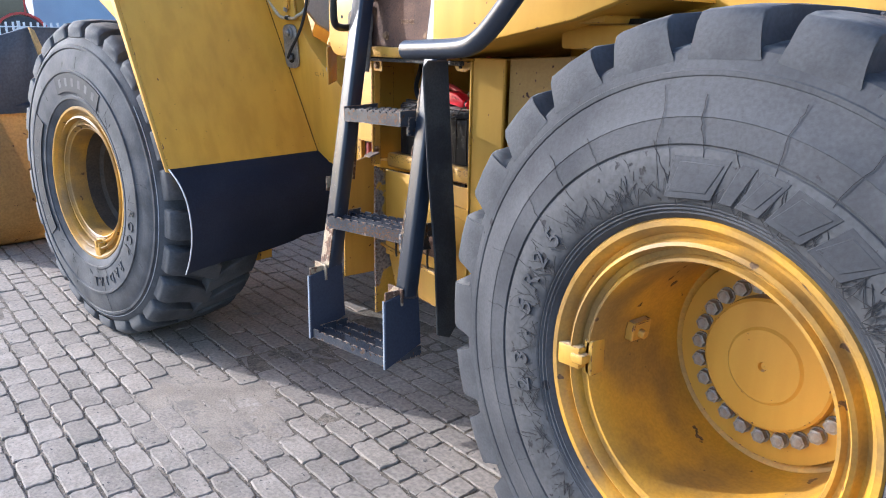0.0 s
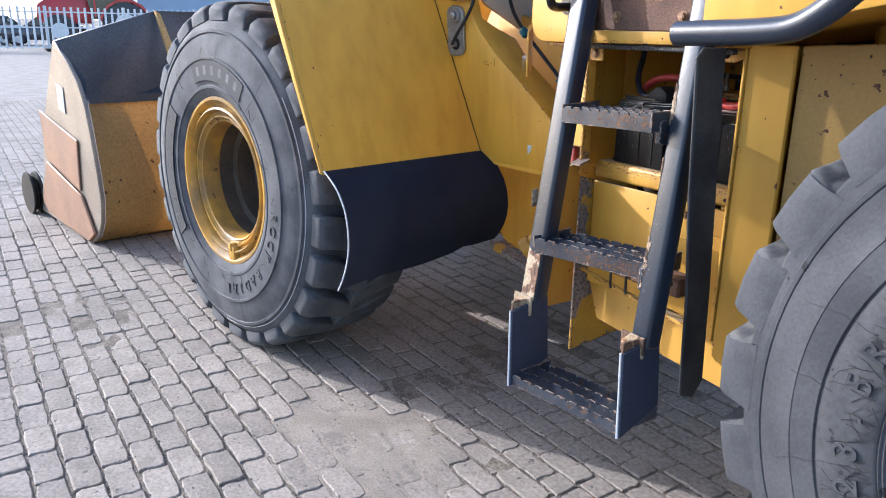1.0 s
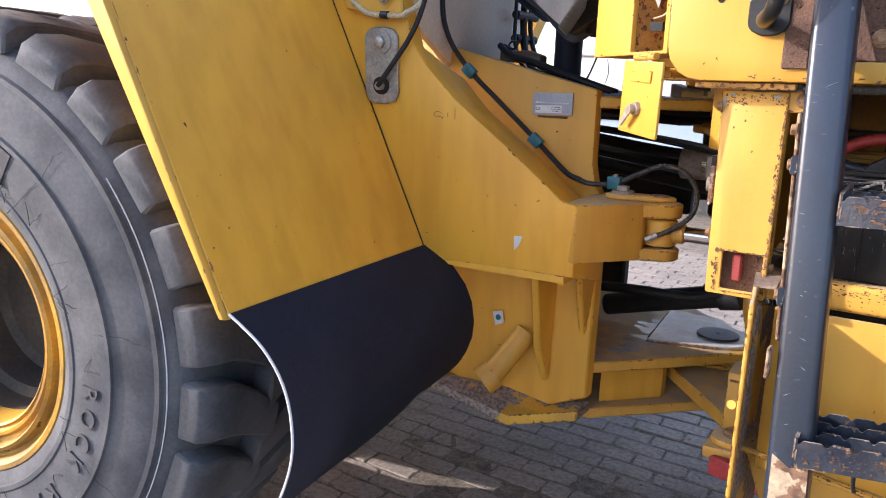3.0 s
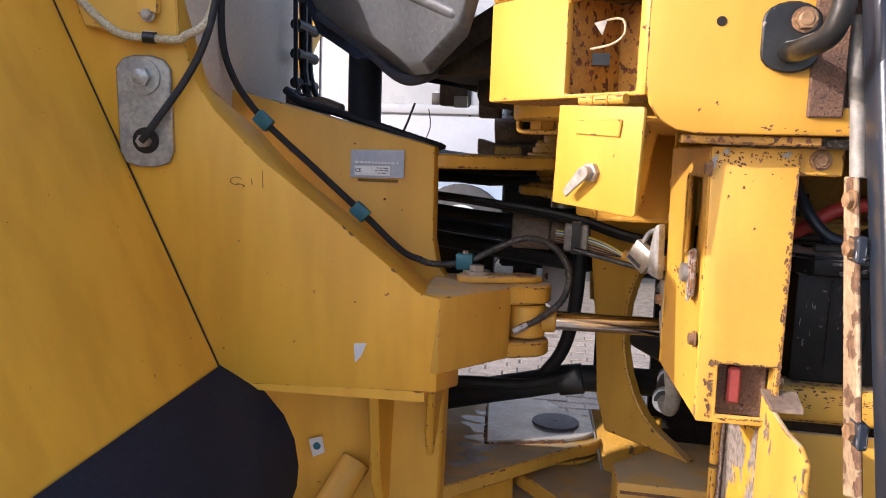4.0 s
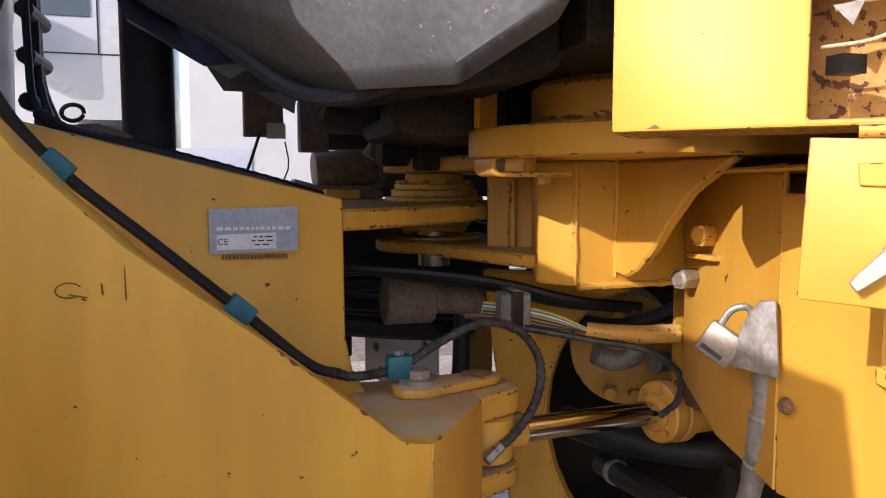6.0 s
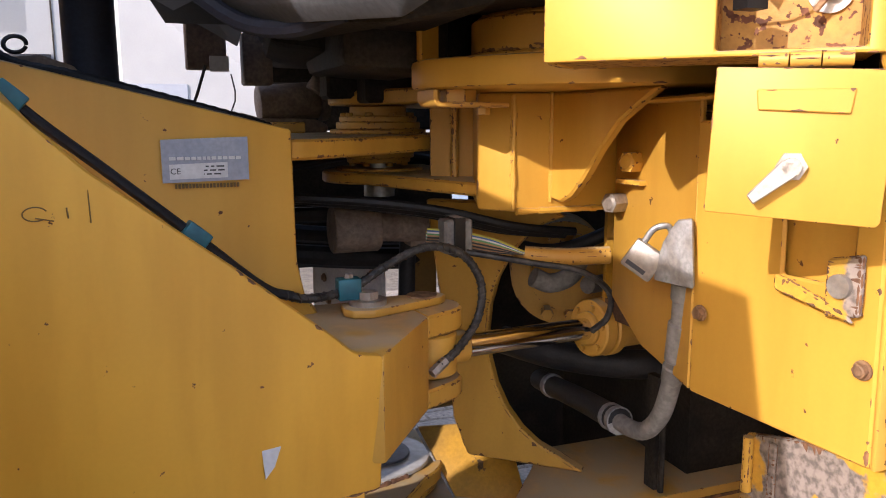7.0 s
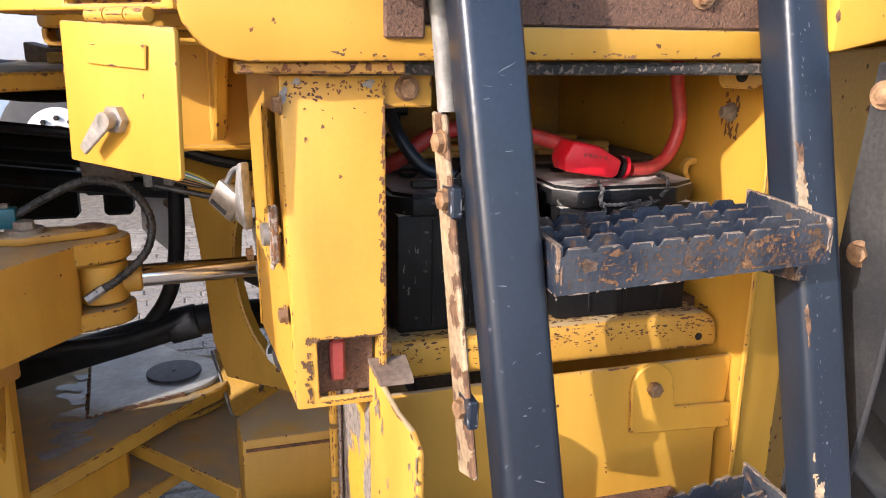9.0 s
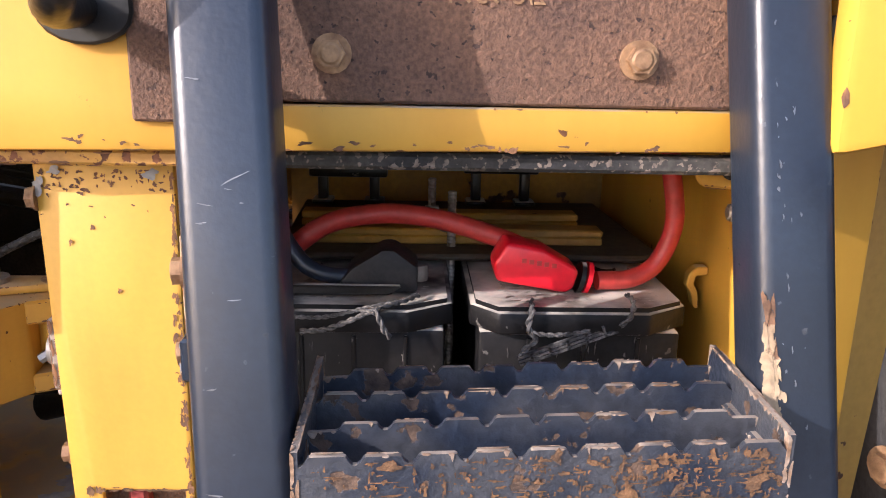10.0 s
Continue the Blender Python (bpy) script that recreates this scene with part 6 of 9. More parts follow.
def lower_hitch():
    c = (-2.362, 2.915)
    # front plates reach back to the pin
    for z0, z1, r in ((0.615, 0.65, 0.15), (0.468, 0.50, 0.165)):
        bm = bmesh.new()
        nose = [(c[0] + r * math.cos(radians(a)), c[1] + r * math.sin(radians(a))) for a in range(-62, 90, 14)]
        slab(bm, [(x, y, z0) for x, y in [(-2.9, 2.36), (-2.605, 2.43)] + nose + [(-2.6, 3.3), (-2.95, 3.3)]], (0, 0, z1 - z0))
        bevel(bm, 0.004)
        part("front_hitch_plate", bm, YEL_WORN, loader, "dusty lower hitch plate with chipped edge")
    # doubler plate under a wet film; its pale reflection is in the colour
    bm = bmesh.new()
    nose = [(c[0] + 0.118 * math.cos(radians(a)), c[1] + 0.118 * math.sin(radians(a))) for a in range(-70, 90, 16)]
    slab(bm, [(x, y, 0.6505) for x, y in [(-2.585, 3.12), (-2.54, 2.725)] + nose + [(-2.40, 3.12)]], (0, 0, 0.011))
    bevel(bm, 0.002)
    dp = part("doubler_plate", bm, WET, loader, "plate under a wet film, pale reflection in its colour")
    bm = bmesh.new()
    rnd = random.Random(12)
    for a, b in (((-2.583, 3.1), (-2.542, 2.728)), ((-2.542, 2.728), (-2.335, 2.798))):
        for k in range(34):
            t = k / 34
            cyl(bm, (a[0] + (b[0] - a[0]) * t, a[1] + (b[1] - a[1]) * t, 0.651), (a[0] + (b[0] - a[0]) * (t + 0.034), a[1] + (b[1] - a[1]) * (t + 0.034), 0.651), rnd.uniform(0.004, 0.009), 7)
    part("weld_bead", bm, RUST_CHIP, dp)["kind"] = "stuff"
    # patches of the same film, paled like a reflection
    bm = bmesh.new()
    blobs(bm, [((-2.575 + rnd.uniform(-0.02, 0.04), 2.58 + 0.03 * k, 0.6506), rnd.uniform(0.03, 0.05), rnd.uniform(0.02, 0.04)) for k in range(14)], (1, 0, 0), (0, 1, 0), (0, 0, 1), rnd)
    part("mud_patch", bm, WET, dp, "wet mud with pale reflection in its colour")["kind"] = "stuff"
    bm = bmesh.new()
    slab(bm, [(-2.605, 2.50, 0.501), (-2.46, 2.66, 0.501), (-2.46, 2.70, 0.501), (-2.605, 2.56, 0.501)], (0, 0, 0.113))
    part("web", bm, YEL_DULL, loader)
    bm = bmesh.new()
    for r, z0, z1 in ((0.135, 0.588, 0.600), (0.125, 0.6005, 0.6145)):
        ring_plate(bm, c, r, z0, z1)
    bevel(bm, 0.003)
    part("pin_cap", bm, YEL_WORN, loader)
    bm = bmesh.new()
    ring_plate(bm, c, 0.068, 0.662, 0.669, 40)
    ring_plate(bm, c, 0.007, 0.669, 0.6715, 12)
    bevel(bm, 0.002)
    part("pin_head", bm, GRIME_STEEL, loader, "dark steel pin head")
    # rear frame arm
    bm = bmesh.new()
    slab(bm, [(-2.47, 2.735, 0.545), (-2.44, 2.70, 0.545), (-2.222, 2.46, 0.535), (-2.1, 2.5, 0.535), (-2.1, 3.2, 0.545), (-2.30, 3.2, 0.545)], (0, 0, 0.042))
    bevel(bm, 0.004)
    part("rear_hitch_plate", bm, YEL_WORN, loader, "dusty yellow rear hitch arm")
    # upright fin beside the pin
    bm = bmesh.new()
    slab(bm, [(-2.264, 2.936, 0.708), (-2.223, 2.782, 0.588), (-2.08, 2.70, 0.588), (-2.08, 2.82, 0.74)], (0.010, 0.006, 0))
    bevel(bm, 0.003)
    fin = part("frame_fin", bm, YEL_DIRTY, loader, "dirty ochre gusset with a worn pale edge")
    bm = bmesh.new()
    tube(bm, [(-2.266, 2.933, 0.706), (-2.245, 2.855, 0.647), (-2.225, 2.780, 0.589)], 0.0035, 6, 2)
    part("worn_edge", bm, PRIMER, fin)
    # cross block of the rear frame
    bm = bmesh.new()
    slab(bm, [(-2.207, 2.372, 0.52), (-1.55, 2.372, 0.52), (-1.55, 2.66, 0.52), (-2.06, 2.66, 0.52), (-2.215, 2.475, 0.52)], (0, 0, 0.217))
    bevel(bm, 0.006, 2)
    cb = part("cross_block", bm, YEL_WORN, loader, "dusty yellow rear frame cross block")
    bm = bmesh.new()
    slab(bm, [(-2.20, 2.3715, 0.718), (-1.6, 2.3715, 0.718), (-1.6, 2.3715, 0.712), (-2.20, 2.3715, 0.712)], (0, -0.003, 0))
    part("seam", bm, RUST_CHIP, cb)
    bm = bmesh.new()
    box(bm, -2.222, -2.0, 2.235, 2.371, 0.545, 0.5775)
    bevel(bm, 0.006, 2)
    part("link_lug", bm, YEL_WORN, cb)
    bm = bmesh.new()
    slab(bm, [(-2.022, 2.371, 0.618), (-1.985, 2.20, 0.618), (-1.86, 2.20, 0.618), (-1.86, 2.371, 0.618)], (0, 0, 0.048))
    bevel(bm, 0.004)
    part("side_bracket", bm, YEL_WORN, loader, "yellow side bracket with dusty scraped top")
    # red safety bar with its link plate
    bm = bmesh.new()
    slab(bm, [(-2.20, 2.215, 0.512), (-2.0, 2.16, 0.512), (-1.8, 2.05, 0.522), (-1.78, 2.12, 0.522), (-1.99, 2.233, 0.512), (-2.19, 2.233, 0.512)], (0, 0, 0.05))
    bevel(bm, 0.004)
    part("safety_bar", bm, RED_PAINT, loader, "scraped red articulation safety bar")
    bm = bmesh.new()
    run = [(-2.168 + 0.045 * math.cos(radians(a)), 2.285 + 0.045 * math.sin(radians(a))) for a in range(110, 300, 20)] + [(-2.06 + 0.045 * math.cos(radians(a)), 2.285 + 0.045 * math.sin(radians(a))) for a in range(-60, 100, 20)]
    slab(bm, [(x, y, 0.578) for x, y in run], (0, 0, 0.02))
    bevel(bm, 0.004, 2)
    lk = part("link_plate", bm, YEL_WORN, loader)
    for x, y in ((-2.158, 2.292), (-2.068, 2.29)):
        bm = bmesh.new()
        cyl(bm, (x, y, 0.598), (x, y, 0.612), 0.027, 24)
        bevel(bm, 0.003)
        part("pin_head", bm, BOLT, lk)


lower_hitch()


def ringed_plate():
    """The slanting rear frame plate with its large round opening, hoses behind it."""
    a, b = V(-2.265, 2.712, 0.0), V(-2.0, 2.478, 0.0)
    u = (b - a).normalized()
    n = V(u.y, -u.x, 0)
    cc, rr, cz = 0.285, 0.207, 1.02
    outer, inner = [], []
    for k in range(13):
        ang = radians(100 + 13.2 * k)
        inner.append((cc + rr * 0.95 * math.cos(ang), cz + rr * 1.25 * math.sin(ang)))
    poly = inner + [(0.30, 0.738), (0.045, 0.738), (0.012, 0.82), (-0.005, 1.0), (-0.03, 1.16), (-0.05, 1.30), (0.2, 1.30)]
    bm = bmesh.new()
    slab(bm, [a + u * x + V(0, 0, z) for x, z in poly], n * -0.03)
    bevel(bm, 0.004)
    part("ring_plate", bm, YEL_WORN, loader, "yellow plate with a large round opening")
    # plain dark sheet behind the opening; the depth's shade is its colour
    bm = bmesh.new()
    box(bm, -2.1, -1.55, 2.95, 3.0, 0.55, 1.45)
    part("bulkhead", bm, GRIME_SHADE, loader)
    bm = bmesh.new()
    cyl(bm, (-1.98, 2.72, 1.12), (-1.9, 2.9, 1.12), 0.12, 28)
    cyl(bm, (-2.0, 2.68, 1.12), (-1.98, 2.72, 1.12), 0.075, 24)
    for k in range(6):
        q = V(-1.985 + 0.03 * 0, 2.71, 1.12) + V(0.085 * math.cos(k), 0.04 * math.cos(k), 0.095 * math.sin(k))
        cyl(bm, q, q + V(-0.02, -0.04, 0), 0.013, 6)
    part("pump_housing", bm, YEL_WORN, loader)
    bm = bmesh.new()
    tube(bm, [(-2.13, 2.58, 1.15), (-2.09, 2.575, 1.135), (-2.05, 2.56, 1.155), (-2.02, 2.56, 1.22)], 0.02, 12, 5)
    tube(bm, [(-2.02, 2.55, 1.13), (-1.96, 2.58, 1.125)], 0.018, 12, 1)
    part("grey_fitting", bm, GREASE, loader)
    for pts, r in ((((-2.16, 2.66, 1.0), (-2.08, 2.56, 0.985), (-1.95, 2.46, 0.98), (-1.8, 2.42, 0.99)), 0.03),
                   (((-2.09, 2.62, 0.915), (-2.095, 2.55, 0.923), (-2.115, 2.40, 0.948), (-2.133, 2.25, 0.967)), 0.0215),
                   (((-2.75, 2.9, 0.70), (-2.6, 2.88, 0.745), (-2.46, 2.86, 0.785), (-2.3, 2.86, 0.82), (-2.1, 2.86, 0.825)), 0.038),
                   (((-2.75, 2.8, 0.79), (-2.6, 2.8, 0.80), (-2.45, 2.82, 0.80), (-2.33, 2.84, 0.83)), 0.017),
                   (((-2.315, 2.82, 1.24), (-2.318, 2.83, 1.16), (-2.322, 2.83, 1.06), (-2.335, 2.84, 0.96), (-2.362, 2.85, 0.88), (-2.42, 2.86, 0.80)), 0.019),
                   (((-2.22, 2.74, 1.24), (-2.1, 2.6, 1.2), (-2.0, 2.52, 1.24), (-1.9, 2.5, 1.3)), 0.014)):
        bm = bmesh.new()
        tube(bm, pts, r, 14, 6)
        part("thick_hose", bm, HOSE, loader, "thick black hydraulic hose")
    bm = bmesh.new()
    tube(bm, [(-2.133, 2.27, 0.966), (-2.132, 2.225, 0.965), (-2.130, 2.185, 0.975), (-2.130, 2.15, 1.01), (-2.138, 2.12, 1.06), (-2.150, 2.09, 1.13), (-2.156, 2.076, 1.19), (-2.160, 2.07, 1.25)], 0.0145, 14, 6)
    part("grey_pipe", bm, GREASE, loader, "grey dusty elbow pipe")
    bm = bmesh.new()
    cyl(bm, (-2.1315, 2.262, 0.965), (-2.133, 2.25, 0.967), 0.024, 20)
    cyl(bm, (-2.13, 2.285, 0.963), (-2.1305, 2.277, 0.9635), 0.024, 20)
    part("hose_clamp", bm, GALV, loader)
    bm = bmesh.new()
    cyl(bm, (-2.0945, 2.56, 0.922), (-2.096, 2.545, 0.924), 0.025, 20)
    part("hose_clamp", bm, GALV, loader)
    bm = bmesh.new()
    box(bm, -2.0, -1.985, 2.33, 2.36, 0.78, 1.0)
    cyl(bm, (-1.992, 2.32, 0.78), (-1.992, 2.32, 1.02), 0.006, 8)
    part("stay_rod", bm, GRIME_SHADE, loader)
    for p, q, r in (((-2.36, 2.862, 0.807), (-2.29, 2.862, 0.82), 0.043), ((-2.157, 2.074, 1.215), (-2.16, 2.07, 1.245), 0.0165), ((-2.142, 2.108, 1.085), (-2.148, 2.096, 1.115), 0.0165)):
        bm = bmesh.new()
        cyl(bm, p, q, r, 20)
        bevel(bm, 0.003)
        part("hose_sleeve", bm, HOSE if r > 0.03 else GREASE, loader)
    bm = bmesh.new()
    cyl(bm, (-2.149, 2.092, 1.12), (-2.156, 2.077, 1.185), 0.0172, 20)
    bevel(bm, 0.004)
    part("pipe_cuff", bm, GREASE, loader, "pale grey dusty pipe cuff")


ringed_plate()


def hitch_clutter():
    """Hoses, harness, plates and valve in the gap between the frames."""
    bm = bmesh.new()
    cyl(bm, (-2.50, 2.78, 1.24), (-2.40, 2.78, 1.24), 0.05, 24)
    cyl(bm, (-2.40, 2.78, 1.24), (-2.28, 2.78, 1.232), 0.03, 20)
    box(bm, -2.33, -2.24, 2.77, 2.83, 1.195, 1.235)
    bevel(bm, 0.003)
    part("valve_body", bm, BROWN, loader, "brown grimy cylindrical valve")
    rnd = random.Random(5)
    for k in range(3):
        bm = bmesh.new()
        z = 1.315 - 0.008 * k
        y = 2.62 + 0.04 * (k % 3)
        tube(bm, [(-2.95, y + 0.2, z + 0.03), (-2.62, y + 0.05, z + rnd.uniform(-0.01, 0.02)), (-2.45, y, z - 0.004), (-2.32, y - 0.04, z - 0.022), (-2.2, y - 0.1, z - 0.05), (-2.06, y - 0.08, z - 0.07)], 0.009 + 0.003 * (k % 2), 8, 6)
        part("harness_cable", bm, HOSE, loader)
    cols = ((0.5, 0.45, 0.05), (0.05, 0.12, 0.3), (0.6, 0.6, 0.58), (0.1, 0.3, 0.1), (0.35, 0.2, 0.08), (0.02, 0.02, 0.02))
    for k, cc in enumerate(cols):
        wm = surface("wire insulation", cc, None, 0.5, fine_amount=0.05, bump=0.0)
        bm = bmesh.new()
        for j in range(3):
            z = 1.268 - 0.003 * k - 0.006 * j
            y = 2.50 + 0.004 * j
            tube(bm, [(-2.375, y + 0.03, z), (-2.33, y + 0.01, z - 0.004), (-2.27, y - 0.02, z - 0.016), (-2.215, y - 0.05, 1.228 - 0.001 * k)], 0.0022, 5, 4)
        part("harness_wire", bm, wm, loader)
    bm = bmesh.new()
    box(bm, -2.355, -2.30, 2.49, 2.53, 1.225, 1.288)
    bevel(bm, 0.004)
    con = part("connector_block", bm, GREASE, loader, "grey harness connector block")
    bm = bmesh.new()
    box(bm, -2.338, -2.318, 2.483, 2.537, 1.22, 1.292)
    part("tape_band", bm, BLACK, con)
    bm = bmesh.new()
    tube(bm, [(-2.22, 2.44, 1.225), (-2.16, 2.41, 1.222), (-2.08, 2.38, 1.225)], 0.016, 12, 4)
    part("orange_loom", bm, YEL_WORN, loader, "orange sleeved loom")
    bm = bmesh.new()
    tube(bm, [(-2.33, 2.45, 1.235), (-2.22, 2.41, 1.215), (-2.14, 2.38, 1.20), (-2.085, 2.37, 1.16), (-2.08, 2.38, 1.11), (-2.1, 2.40, 1.08)], 0.006, 8, 6)
    part("thin_hose", bm, HOSE_WRAP, loader)
    # beige cover plate, ochre plate and pale posts beyond the hoses
    bm = bmesh.new()
    slab(bm, [(-2.338, 2.97, 0.955), (-2.338, 2.97, 1.135), (-2.345, 2.99, 1.138), (-2.445, 3.30, 1.118), (-2.445, 3.30, 0.955)], (0.012, 0.004, 0))
    bevel(bm, 0.003)
    cov = part("cover_plate", bm, BEIGE, loader, "pale beige cover plate with rusty bolts")
    for x, y, z in ((-2.425, 3.235, 1.045), (-2.418, 3.215, 0.985), (-2.352, 3.01, 1.09)):
        bm = bmesh.new()
        hexbolt(bm, (x, y, z), (-0.95, -0.3, 0), 0.008, 0.007, 0.012)
        part("bolt", bm, BOLT, cov)
    bm = bmesh.new()
    slab(bm, [(-2.292, 2.96, 1.16), (-2.20, 2.96, 1.16), (-2.20, 2.96, 1.02), (-2.225, 2.96, 1.005), (-2.25, 2.96, 1.025), (-2.285, 2.96, 1.03)], (0, 0.012, 0))
    bevel(bm, 0.003)
    part("far_plate", bm, YEL_DIRTY, loader, "dirty ochre plate behind the hoses")
    bm = bmesh.new()
    box(bm, -2.245, -2.222, 3.0, 3.03, 0.80, 1.03)
    bevel(bm, 0.004)
    part("pale_post", bm, BEIGE, loader, "pale beige upright behind the hoses")
    bm = bmesh.new()
    box(bm, -2.262, -2.25, 3.0, 3.02, 0.80, 0.98)
    bevel(bm, 0.003)
    part("dark_upright", bm, GRIME_SHADE, loader)
    # far frame in near black: the gap's shade is put into its colour
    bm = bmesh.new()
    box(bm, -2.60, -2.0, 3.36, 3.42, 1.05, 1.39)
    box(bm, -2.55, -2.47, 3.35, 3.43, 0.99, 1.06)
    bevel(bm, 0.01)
    part("far_frame_plate", bm, GRIME_SHADE, loader)
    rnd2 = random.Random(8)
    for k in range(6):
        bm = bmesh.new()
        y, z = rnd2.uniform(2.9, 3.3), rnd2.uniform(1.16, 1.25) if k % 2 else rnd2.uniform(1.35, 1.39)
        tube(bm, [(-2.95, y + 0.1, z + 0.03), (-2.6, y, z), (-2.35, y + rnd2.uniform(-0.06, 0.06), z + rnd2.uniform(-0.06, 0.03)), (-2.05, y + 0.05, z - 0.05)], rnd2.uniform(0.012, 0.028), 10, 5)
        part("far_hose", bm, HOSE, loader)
    # yellow frame plates coloured dark to stand for the shade in the gap
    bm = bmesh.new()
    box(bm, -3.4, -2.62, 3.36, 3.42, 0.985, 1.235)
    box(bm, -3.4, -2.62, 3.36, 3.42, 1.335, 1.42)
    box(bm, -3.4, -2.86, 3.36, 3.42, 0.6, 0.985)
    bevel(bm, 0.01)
    part("far_frame_plate", bm, GRIME_SHADE, loader)
    # brown casting on top of the hitch plate: yoke, bush and foot
    bm = bmesh.new()
    slab(bm, [(-2.648, 3.06, 1.4375), (-2.44, 3.06, 1.4375), (-2.44, 3.06, 1.455), (-2.47, 3.06, 1.47), (-2.60, 3.06, 1.472), (-2.648, 3.06, 1.486)], (0, 0.11, 0))
    bevel(bm, 0.006, 2)
    cast = part("brown_casting", bm, BROWN, loader, "brown weathered casting on the hitch plate")
    bm = bmesh.new()
    cyl(bm, (-2.60, 3.10, 1.505), (-2.455, 3.11, 1.515), 0.044, 24)
    cyl(bm, (-2.455, 3.11, 1.515), (-2.435, 3.112, 1.517), 0.052, 24)
    bevel(bm, 0.005, 2)
    part("yoke", bm, BROWN, cast)
    bm = bmesh.new()
    cyl(bm, (-2.47, 3.08, 1.53), (-2.43, 3.09, 1.585), 0.024, 16)
    bevel(bm, 0.003)
    part("bush", bm, BROWN, cast)
    bm = bmesh.new()
    box(bm, -2.585, -2.51, 2.98, 3.05, 1.4375, 1.462)
    bevel(bm, 0.003)
    part("yellow_foot", bm, YEL_WORN, cast)
    bm = bmesh.new()
    box(bm, -2.64, -2.575, 3.0, 3.06, 1.545, 1.66)
    bevel(bm, 0.004)
    part("mount_block", bm, BROWN, loader)
    # added dark boxes that fill the shaded space behind the cab mount
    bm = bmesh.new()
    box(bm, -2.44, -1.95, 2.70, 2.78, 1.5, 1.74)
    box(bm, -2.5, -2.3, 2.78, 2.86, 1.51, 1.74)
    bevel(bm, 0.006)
    part("mount_crossbeam", bm, GRIME_SHADE, loader, "dark filler added for the shade behind the cab mount")
    # more added dark boxes, standing for shade behind the hitch
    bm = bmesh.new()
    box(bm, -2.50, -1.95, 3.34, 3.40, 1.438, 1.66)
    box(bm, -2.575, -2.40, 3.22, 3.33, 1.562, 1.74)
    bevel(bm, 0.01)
    part("rear_crossbeam", bm, GRIME_SHADE, loader, "dark filler added for the shade behind the hitch")
    # greasy mass under the cab, with its shade in the black
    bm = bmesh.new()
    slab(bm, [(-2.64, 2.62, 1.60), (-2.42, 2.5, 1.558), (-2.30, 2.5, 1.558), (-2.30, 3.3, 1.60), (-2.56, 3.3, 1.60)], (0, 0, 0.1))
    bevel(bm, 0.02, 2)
    part("cab_floor_pan", bm, GRIME_SHADE, loader, "greasy black cab floor pan, darkened for shade")
    bm = bmesh.new()
    box(bm, -2.76, -2.675, 3.0, 3.06, 1.578, 1.76)
    bevel(bm, 0.003)
    fb = part("far_box", bm, BROWN, loader)
    bm = bmesh.new()
    box(bm, -2.712, -2.672, 2.985, 2.997, 1.572, 1.605)
    part("far_label", bm, PALE, fb)


hitch_clutter()


